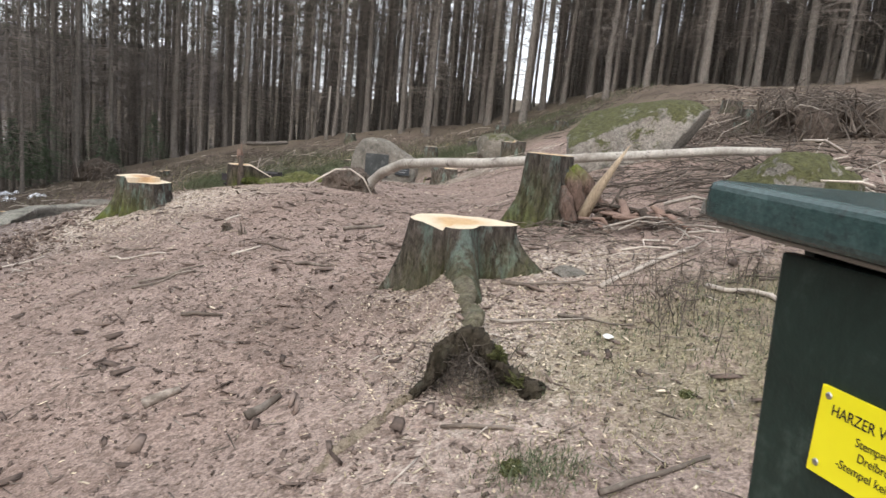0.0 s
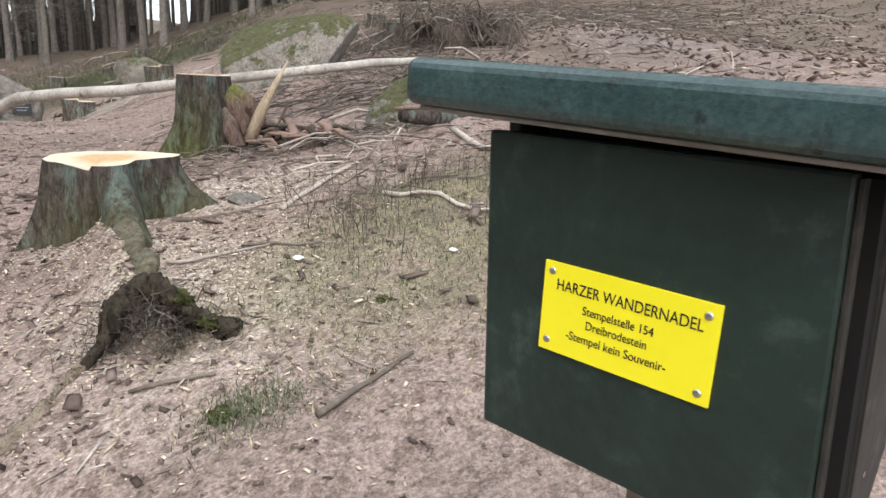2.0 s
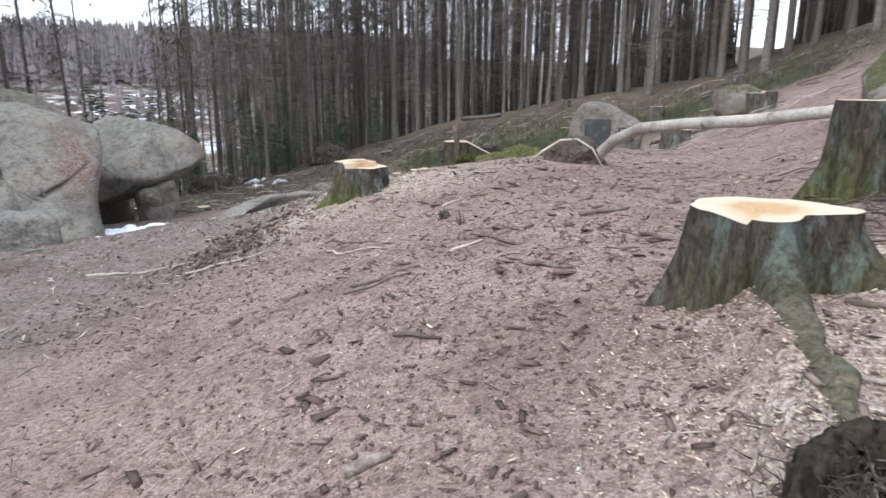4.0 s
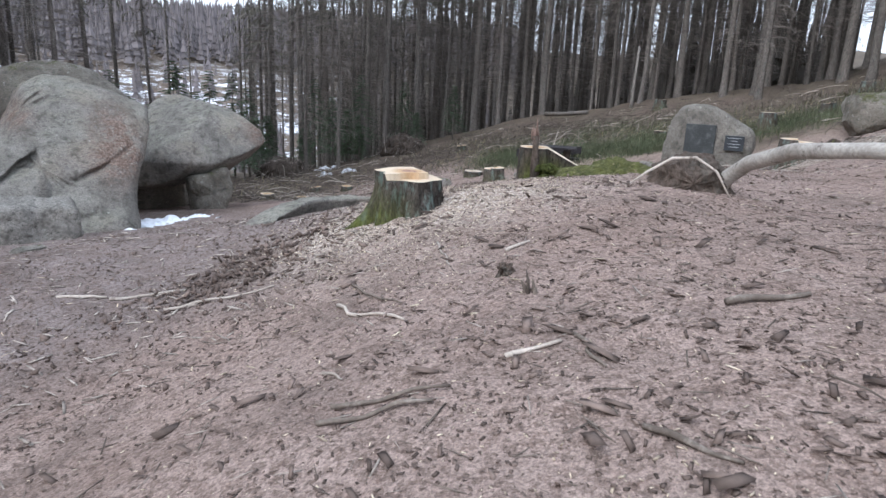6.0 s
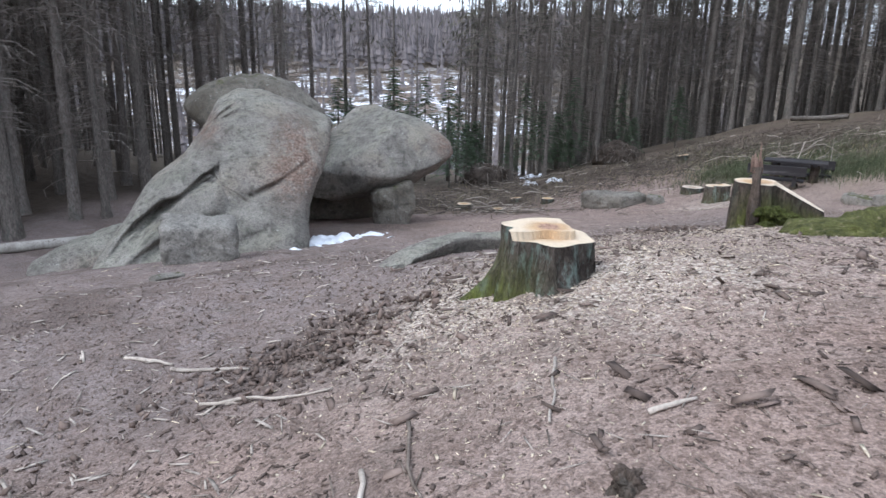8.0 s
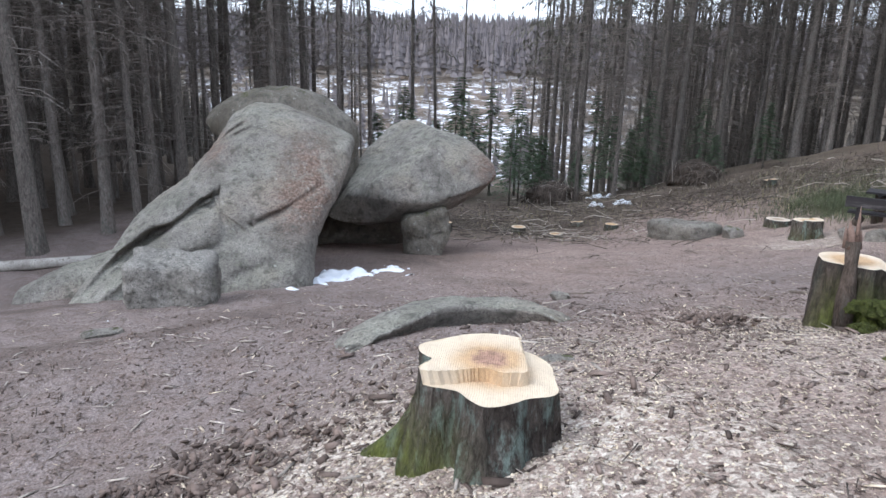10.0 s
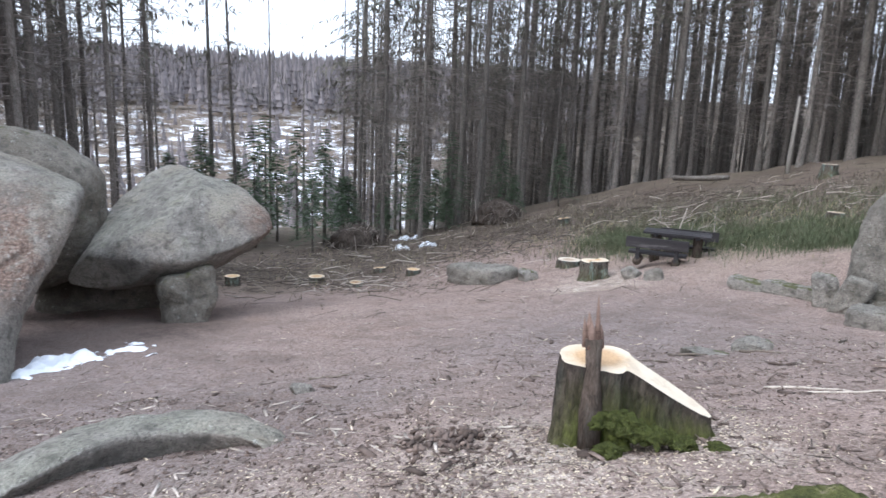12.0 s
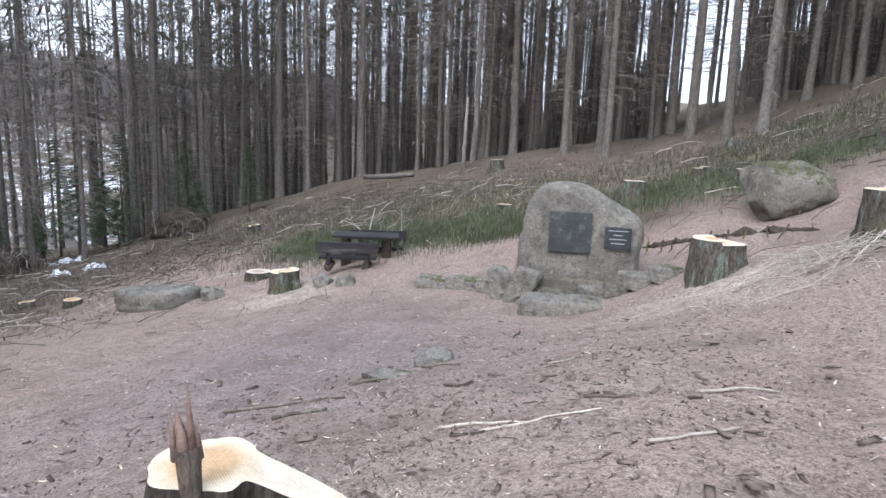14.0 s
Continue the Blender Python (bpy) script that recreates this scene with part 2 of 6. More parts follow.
def soil_material():
    m = Nodes("forest_soil")
    big, mid, fine, tiny = m.noise(1.7, 5, 0.6), m.noise(0.32, 6, 0.7), m.noise(0.05, 5, 0.75), m.noise(0.014, 3, 0.7)
    litter = m.mix(m.ramp(mid, (0.3, 0.0), (0.7, 1.0)), (0.265, 0.192, 0.158), (0.36, 0.278, 0.238))
    litter = m.mix(m.ramp(big, (0.35, 0.0), (0.7, 0.6)), litter, (0.36, 0.285, 0.25))
    litter = m.mix(m.ramp(fine, (0.50, 0.0), (0.66, 0.75)), litter, (0.13, 0.088, 0.07))
    bare = m.mix(m.ramp(mid, (0.3, 0.0), (0.7, 1.0)), (0.185, 0.152, 0.140), (0.29, 0.245, 0.228))
    bare = m.mix(m.ramp(fine, (0.52, 0.0), (0.7, 0.55)), bare, (0.14, 0.11, 0.1))
    col = m.mix(m.math("MULTIPLY", m.attr("bare"), m.ramp(mid, (0.25, 0.55), (0.6, 1.0))), litter, bare)
    dark = m.math("MULTIPLY", m.attr("dark"), m.ramp(mid, (0.3, 0.3), (0.6, 1.0)))
    col = m.mix(dark, col, (0.095, 0.072, 0.06))
    moss = m.mix(m.ramp(fine, (0.3, 0.0), (0.7, 1.0)), (0.115, 0.115, 0.05), (0.33, 0.31, 0.19))
    moss = m.mix(m.ramp(mid, (0.42, 0.0), (0.62, 0.8)), moss, (0.30, 0.24, 0.175))
    col = m.mix(m.math("MULTIPLY", m.attr("moss"), m.ramp(mid, (0.36, 0.0), (0.55, 1.0))), col, moss)
    chips = m.cells(0.022)
    pale = m.ramp(chips.outputs["Color"], (0.5, 0.0), (0.62, 1.0))
    dust = m.math("MULTIPLY", m.attr("sawdust"), m.ramp(mid, (0.3, 0.2), (0.6, 1.0)))
    col = m.mix(m.math("MULTIPLY", dust, 0.55), col, (0.44, 0.37, 0.31))
    col = m.mix(m.math("MULTIPLY", dust, pale), col, (0.68, 0.61, 0.52))
    needles = m.cells(0.03)
    col = m.mix(m.ramp(needles.outputs["Color"], (0.62, 0.0), (0.75, 0.45)), col, (0.10, 0.07, 0.056))
    col = m.mix(m.ramp(m.noise(0.6, 5, 0.65), (0.5, 0.0), (0.7, 0.5)), col, (0.135, 0.105, 0.09))
    col = m.mix(0.75, col, m.ramp(tiny, (0.2, 0.0), (0.8, 1.0)), "OVERLAY")
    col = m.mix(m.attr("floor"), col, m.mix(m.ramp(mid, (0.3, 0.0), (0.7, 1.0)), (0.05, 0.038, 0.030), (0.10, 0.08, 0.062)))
    snow = m.math("MULTIPLY", m.attr("snow"), m.ramp(m.noise(9.0, 8, 0.85), (0.51, 0.0), (0.57, 1.0)))
    far = m.mix(m.ramp(m.noise(3.0, 5, 0.7), (0.3, 0.0), (0.7, 1.0)), (0.085, 0.066, 0.05), (0.155, 0.13, 0.096))
    col = m.mix(m.attr("slash"), col, far)
    col = m.mix(snow, col, (0.82, 0.85, 0.9))
    m.bump(mid, 0.05, 0.6)
    m.bump(fine, 0.022, 0.9)
    m.bump(tiny, 0.008, 0.9)
    return m.done(col, 0.95, 0.12)


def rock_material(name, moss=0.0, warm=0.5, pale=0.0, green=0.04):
    """Weathered granite: pale weathered skin, dark specks and pits, rusty stains and a green bloom on what faces the
    sky, made paler to paint in sky light.
    """
    m = Nodes(name)
    big, mid, fine = m.noise(0.9, 6, 0.65, 0.4), m.noise(0.16, 6, 0.7), m.noise(0.02, 3, 0.7)
    col = m.mix(m.ramp(big, (0.35, 0.0), (0.65, 1.0)), (0.178 + pale, 0.163 + pale, 0.142 + pale), (0.365 + pale, 0.34 + pale, 0.30 + pale))
    col = m.mix(m.ramp(m.noise(1.4, 5, 0.6), (0.50, 0.0), (0.66, 0.6 * warm)), col, (0.34, 0.25, 0.20))
    # greenish growth on upward faces, its paleness also painting the light from above
    skylit_bloom = m.math("ADD", m.math("MULTIPLY", m.normal_up(), 0.5), m.noise(0.7, 5, 0.65))
    col = m.mix(m.ramp(skylit_bloom, (0.80, 0.0), (1.08, green)), col, (0.34, 0.36, 0.265))
    col = m.mix(m.ramp(mid, (0.51, 0.0), (0.66, 0.8)), col, (0.095, 0.09, 0.078))
    col = m.mix(m.ramp(m.noise(0.42, 6, 0.75), (0.58, 0.0), (0.66, 0.4)), col, (0.22, 0.225, 0.16))
    rust = m.math("MULTIPLY", m.attr("rust"), m.ramp(m.noise(0.22, 6, 0.75), (0.36, 0.1), (0.58, 1.0)))
    col = m.mix(rust, col, m.mix(m.ramp(m.noise(0.05, 4, 0.7), (0.4, 0.0), (0.6, 1.0)), (0.15, 0.10, 0.078), (0.34, 0.25, 0.20)))
    col = m.mix(m.ramp(m.noise(0.10, 5, 0.75), (0.62, 0.0), (0.68, 0.6)), col, (0.56, 0.56, 0.51))
    col = m.mix(m.ramp(m.noise(0.045, 5, 0.8), (0.53, 0.0), (0.63, 0.7)), col, (0.085, 0.082, 0.07))
    col = m.mix(0.5, col, m.ramp(fine, (0.25, 0.0), (0.75, 1.0)), "OVERLAY")
    if moss:
        k = m.math("ADD", m.math("MULTIPLY", m.normal_up(), 0.35), m.noise(0.3, 6, 0.75))
        k = m.ramp(k, (0.93 - 0.28 * moss, 0.0), (1.0 - 0.28 * moss, 1.0))
        moss_green = m.mix(m.ramp(m.noise(0.05, 4, 0.7), (0.3, 0.0), (0.7, 1.0)), (0.05, 0.052, 0.025), (0.14, 0.14, 0.06))
        col = m.mix(k, col, moss_green)
    m.bump(big, 0.10, 0.6)
    m.bump(mid, 0.05, 0.9)
    m.bump(m.noise(0.05, 4, 0.75), 0.025, 0.9)
    m.bump(fine, 0.01, 0.9)
    return m.done(col, 0.88, 0.25)


def bark_material(name, a, b, lichen=0.0, moss=False, ridge=0.02):
    m = Nodes(name).stretched(1, 1, 0.3)
    big, ridges, fine = m.noise(0.2, 5, 0.6), m.noise(0.035, 5, 0.7, 0.6), m.noise(0.008, 3, 0.7)
    col = m.mix(m.ramp(ridges, (0.35, 0.0), (0.65, 1.0)), a, b)
    col = m.mix(m.ramp(big, (0.5, 0.0), (0.75, 0.5)), col, tuple(0.45 * v for v in a))
    if lichen:
        col = m.mix(m.ramp(m.noise(0.12, 6, 0.75), (0.52, 0.0), (0.62, lichen)), col, (0.20, 0.25, 0.222))
    col = m.mix(0.35, col, m.ramp(fine, (0.25, 0.0), (0.75, 1.0)), "OVERLAY")
    if moss:
        k = m.math("MULTIPLY", m.attr("moss"), m.ramp(m.noise(0.07, 5, 0.7), (0.3, 0.25), (0.55, 1.0)))
        green = m.mix(m.ramp(m.noise(0.03, 4, 0.7), (0.3, 0.0), (0.7, 1.0)), (0.055, 0.066, 0.018), (0.20, 0.225, 0.055))
        col = m.mix(k, col, green)
    col = m.mix(1.0, col, m.ramp(m.each(), (0.0, 0.7), (1.0, 1.15)), "MULTIPLY")
    m.bump(ridges, ridge, 0.9)
    m.bump(fine, 0.004, 0.7)
    return m.done(col, 0.92, 0.15)


def cut_wood_material(name, light, heart, ring=0.006, core=0.3, rot=None):
    """Sawn end grain: rings about the object's own axis, darker heart."""
    m = Nodes(name)
    wob = m.noise(0.12, 4, 0.6)
    sep = m.tree.nodes.new("ShaderNodeSeparateXYZ")
    m.link(m.coords, sep.inputs[0])
    rr = m.math("SQRT", m.math("ADD", m.math("MULTIPLY", sep.outputs[0], sep.outputs[0]), m.math("MULTIPLY", sep.outputs[1], sep.outputs[1])))
    rr = m.math("ADD", rr, m.math("MULTIPLY", wob, 0.06))
    rings = m.math("SINE", m.math("MULTIPLY", rr, 6.28 / ring))
    col = m.mix(m.ramp(rr, (core * 0.5, 1.0), (core, 0.0)), light, heart)
    col = m.mix(m.ramp(rings, (0.0, 0.0), (1.0, 0.22)), col, tuple(0.62 * v for v in heart))
    col = m.mix(m.ramp(m.noise(0.09, 5, 0.7), (0.48, 0.0), (0.66, 0.75)), col, tuple(0.72 * v for v in heart))
    col = m.mix(0.25, col, m.ramp(m.noise(0.012, 4, 0.7), (0.2, 0.0), (0.8, 1.0)), "OVERLAY")
    saw = m.tree.nodes.new("ShaderNodeTexWave")
    saw.bands_direction = "DIAGONAL"
    saw.inputs["Scale"].default_value, saw.inputs["Distortion"].default_value, saw.inputs["Detail"].default_value = 45.0, 2.5, 3.0
    m.link(m.coords, saw.inputs["Vector"])
    col = m.mix(m.ramp(saw.outputs["Fac"], (0.55, 0.0), (1.0, 0.16)), col, tuple(0.6 * v for v in heart))
    rim = m.ramp(m.math("ADD", rr, m.math("MULTIPLY", m.noise(0.2, 3, 0.6), 0.10)), (0.19, 0.0), (0.29, 0.55))
    col = m.mix(rim, col, (0.70, 0.62, 0.50))
    if rot:
        spot = m.math("ADD", rr, m.math("MULTIPLY", m.noise(0.05, 5, 0.75), 0.12))
        col = m.mix(m.ramp(spot, (0.15, 0.9), (0.185, 0.0)), col, m.mix(m.ramp(m.noise(0.03, 4, 0.8), (0.35, 0.0), (0.65, 1.0)), rot, tuple(2.2 * v for v in rot)))
    m.bump(saw.outputs["Fac"], 0.003, 0.5)
    m.bump(m.noise(0.02, 4, 0.7), 0.006, 0.6)
    return m.done(col, 0.8, 0.2)


SOIL = soil_material()
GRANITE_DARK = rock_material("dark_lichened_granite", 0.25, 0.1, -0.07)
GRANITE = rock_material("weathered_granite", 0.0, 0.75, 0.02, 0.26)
GRANITE_MOSS = rock_material("mossy_granite", 1.0, 0.4, 0.0)
GRANITE_LIGHT = rock_material("lichened_granite", 0.0, 0.15, -0.03)
STONE = rock_material("field_stone", 0.15, 0.3)
BARK_OLD = bark_material("old_stump_bark", (0.04, 0.032, 0.027), (0.175, 0.15, 0.13), 0.85, True, 0.05)
BARK_TREE = bark_material("spruce_bark", (0.095, 0.082, 0.071), (0.25, 0.222, 0.198), 0.15, False, 0.015)
BARK_DARK = bark_material("dark_root", (0.05, 0.038, 0.03), (0.14, 0.11, 0.09), 0.1, True, 0.03)
BARK_PLAIN = bark_material("dark_stump_bark", (0.035, 0.028, 0.024), (0.135, 0.108, 0.092), 0.12, True, 0.05)
BARK_BIRCH = mottled("birch_bark", (0.26, 0.235, 0.205), (0.52, 0.49, 0.445), 0.25, (0.12, 0.10, 0.085), 0.3, 0.006)
BARK_RED = mottled("inner_bark", (0.15, 0.10, 0.08), (0.29, 0.20, 0.16), 0.1, (0.09, 0.062, 0.05), 0.3, 0.006)
CUT = cut_wood_material("sawn_wood", (0.64, 0.52, 0.35), (0.55, 0.37, 0.2))
CUT_FRESH = cut_wood_material("fresh_sawn_wood", (0.70, 0.61, 0.46), (0.55, 0.37, 0.21))
CUT_ROTTEN = cut_wood_material("sawn_wood_with_rotten_heart", (0.66, 0.52, 0.34), (0.55, 0.37, 0.21), rot=(0.20, 0.12, 0.09))
CUT_OLD = cut_wood_material("weathered_sawn_wood", (0.50, 0.44, 0.36), (0.42, 0.33, 0.24))
SPLIT = mottled("split_wood", (0.55, 0.45, 0.32), (0.72, 0.63, 0.48), 0.08, (0.3, 0.2, 0.12), 0.3, 0.004, stretch=(1, 1, 0.15))
TWIG = mottled("dry_twig", (0.075, 0.060, 0.049), (0.17, 0.143, 0.12), 0.3, (0.24, 0.21, 0.18), 0.3, 0.003, each=0.35, island=0.5)
TWIG_DARK = mottled("dark_brash_twig", (0.07, 0.057, 0.047), (0.165, 0.138, 0.116), 0.3, None, 0.3, 0.003, island=0.5)
MOSS_GREEN = mottled("bright_cushion_moss", (0.045, 0.055, 0.016), (0.15, 0.17, 0.045), 0.05, (0.12, 0.11, 0.05), 0.4, 0.03)
HEATH = mottled("brown_heath", (0.075, 0.062, 0.045), (0.15, 0.125, 0.092), 0.8, (0.10, 0.105, 0.055), 0.2, 0, island=0.5)
DUSTED = mottled("sawdust_covered_root", (0.17, 0.135, 0.10), (0.36, 0.295, 0.22), 0.06, (0.10, 0.095, 0.05), 0.4, 0.012)
TWIG_PALE = mottled("bleached_twig", (0.30, 0.26, 0.22), (0.46, 0.41, 0.36), 0.2, (0.15, 0.12, 0.1), 0.3, 0.003, each=0.25, island=0.35)
DEAD_BRANCH = mottled("dead_branch", (0.155, 0.132, 0.114), (0.28, 0.248, 0.22), 0.8, None, 0.2, 0, each=0.3)
NEEDLES = mottled("dull_spruce_needles", (0.10, 0.098, 0.075), (0.18, 0.166, 0.133), 1.6, (0.17, 0.145, 0.12), 0.2, 0, each=0.3)
NEEDLES_GREEN = mottled("green_spruce_needles", (0.055, 0.085, 0.05), (0.11, 0.14, 0.085), 0.5, None, 0.2, 0, island=0.35)
CHIP = mottled("wood_chip", (0.46, 0.37, 0.27), (0.68, 0.60, 0.47), 0.2, (0.28, 0.2, 0.14), 0.2, 0, island=0.4)
FLAKE = mottled("bark_flake", (0.09, 0.067, 0.055), (0.21, 0.16, 0.135), 0.3, None, 0.2, 0, island=0.5)
GRASS = mottled("dull_grass", (0.066, 0.080, 0.043), (0.13, 0.147, 0.085), 1.1, (0.17, 0.15, 0.105), 0.1, 0, island=0.4)
GRASS_DRY = mottled("dry_grass", (0.25, 0.225, 0.12), (0.40, 0.35, 0.22), 0.7, (0.14, 0.15, 0.06), 0.1, 0, island=0.4)
MOSS = mottled("cushion_moss", (0.05, 0.055, 0.02), (0.15, 0.155, 0.05), 0.12, (0.21, 0.18, 0.11), 0.4, 0.03)
SNOW = mottled("old_snow", (0.72, 0.76, 0.82), (0.86, 0.88, 0.91), 0.3, (0.6, 0.62, 0.66), 0.1, 0.01, 0.6, 0.4)


# ---- the ground ----
# the wood's edge round (-4, 14): bearing in degrees to the left of ahead, and distance
EDGE_YAW = [-100, -78, -59, -45, -28, -17, -6, 8, 23, 37, 50, 73, 90, 107, 129, 150]
EDGE_R = [34, 27, 21.5, 21, 22.5, 23, 24, 26, 28.5, 26, 24, 23, 21, 18.5, 20, 24]
SAWDUST = [(0.2, 3.05, 0.38, 1.0), (0.35, 3.6, 0.45, 0.75), (0.85, 4.25, 0.5, 0.85), (-0.1, 3.95, 0.3, 0.6), (-3.5, 8.9, 0.95, 0.9), (-4.3, 8.3, 0.8, 0.9), (-4.6, 9.7, 0.9, 0.55),
           (-3.9, 11.3, 0.7, 0.75), (-3.2, 12.0, 0.5, 0.5), (-0.5, 19.2, 1.1, 0.8), (-8.7, 23.1, 0.9, 0.9), (0.3, 2.3, 0.6, 0.35), (-3.6, 7.6, 0.8, 0.28), (-3.3, 10.2, 0.9, 0.45)]


def ground():
    xs, ys = lines(-8.0, 3.2, 0.055, -1900, 1500), lines(1.2, 15.5, 0.055, -1500, 1900)
    gx, gy = np.meshgrid(xs, ys, indexing="ij")
    x, y = gx.ravel(), gy.ravel()
    z = land(x, y) + relief(x, y)
    nx, ny = len(xs), len(ys)
    i = (np.arange(nx - 1)[:, None] * ny + np.arange(ny - 1)[None]).ravel()
    quads = np.stack([i, i + ny, i + ny + 1, i + 1], 1)
    me = bpy.data.meshes.new("ground")
    me.vertices.add(len(x))
    me.vertices.foreach_set("co", np.stack([x, y, z], 1).ravel())
    me.loops.add(quads.size)
    me.loops.foreach_set("vertex_index", quads.ravel().astype(np.int32))
    me.polygons.add(len(quads))
    me.polygons.foreach_set("loop_start", np.arange(0, quads.size, 4, dtype=np.int32))
    me.polygons.foreach_set("use_smooth", np.ones(len(quads), bool))
    me.update()
    me.validate()
    p = np.stack([x, y, 0 * x], 1)
    n1, n2 = fractal(p, 2.4, 4, 21), fractal(p, 0.9, 3, 31)
    dust = np.zeros(len(x))
    for cx, cy, r, a in SAWDUST:
        dust = np.maximum(dust, a * np.exp(-((x - cx) ** 2 + (y - cy) ** 2) / (r * r)))
    attribute(me, "sawdust", np.clip(dust * (1 + 0.5 * n2), 0, 1))
    bare = np.maximum(smooth((-4.1 - x + 0.6 * n1) / 1.6) * smooth((17 - y) / 6), np.exp(-(((x + 5.6) / 3.2) ** 2 + ((y - 17) / 5) ** 2)))
    bare = np.maximum(bare, np.exp(-(((x - 7.5) / 1.6) ** 2 + ((y - 8 - 0.6 * (x - 7)) / 2.5) ** 2)))
    attribute(me, "bare", np.clip(bare, 0, 1))
    moss = smooth((x - 0.3 + 0.5 * n2) / 0.8) * smooth((4.3 - y + 0.6 * n1) / 1.0) * smooth((0.45 * n2 + 1.6 - np.hypot((x - 1.3) / 1.5, (y - 2.9) / 1.3)) / 0.9)
    moss = np.maximum(moss, 0.8 * np.exp(-(((x + 6.0) / 3.5) ** 2 + ((y - 27.5) / 2.4) ** 2)))
    moss = np.maximum(moss, 0.8 * np.exp(-(((x - 1.0) / 3.5) ** 2 + ((y - 27) / 2.6) ** 2)))
    attribute(me, "moss", np.clip(moss, 0, 1))
    dark = np.maximum(np.exp(-(((x + 5.1) / 0.5) ** 2 + ((y - 7.4) / 0.8) ** 2)), 0.9 * np.exp(-(((x + 12.4) / 1.2) ** 2 + ((y - 14.2) / 1.6) ** 2)))
    dark = np.maximum(dark, smooth((y - 0.2 * x - 30 + 2 * n1) / 6) * 0.5)
    dark = np.maximum(dark, 0.7 * smooth((fractal(p, 1.1, 4, 55) - 0.15) / 0.45) * smooth((-4.2 - x) / 1.0) * smooth((13 - y) / 3))
    dark = np.maximum(dark, 0.28 * smooth((fractal(p, 0.8, 4, 57) - 0.25) / 0.4) * smooth((24 - y) / 3))
    attribute(me, "dark", np.clip(dark, 0, 1))
    s = valley(x, y)
    slash = np.maximum(smooth((y - 24.5 + 1.5 * n1 + 0.5 * np.minimum(x + 6, 0) + 1.6 * smooth((x + 3) / 2)) / 3), smooth((-14 - x + n1) / 4) * smooth((y - 14) / 6))
    slash = np.maximum(slash, smooth((x - 3.2 + n1) / 2.5) * smooth((y - 4.5) / 4) * (1 - np.exp(-(((x - 7.5) / 1.6) ** 2 + ((y - 8 - 0.6 * (x - 7)) / 2.5) ** 2))))
    attribute(me, "slash", np.clip(slash, 0, 1) * (0.75 + 0.25 * np.clip(n2, -1, 1)))
    view = np.degrees(np.arctan2(-(x + 2.6), y - 8.5))
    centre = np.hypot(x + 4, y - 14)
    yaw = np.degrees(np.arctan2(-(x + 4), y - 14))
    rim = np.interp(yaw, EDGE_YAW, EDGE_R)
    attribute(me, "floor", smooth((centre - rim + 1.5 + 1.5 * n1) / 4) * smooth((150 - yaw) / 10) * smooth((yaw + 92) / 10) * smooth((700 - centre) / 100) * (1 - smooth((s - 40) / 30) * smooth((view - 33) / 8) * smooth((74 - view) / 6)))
    attribute(me, "snow", smooth((s - 55) / 40) * smooth((270 - s) / 60) * smooth((view - 33) / 8) * smooth((74 - view) / 6))
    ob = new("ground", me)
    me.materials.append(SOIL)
    return tagged(ob, "reddish brown trodden forest soil with needle litter and sawdust", "ground", kind="structure")


ground()


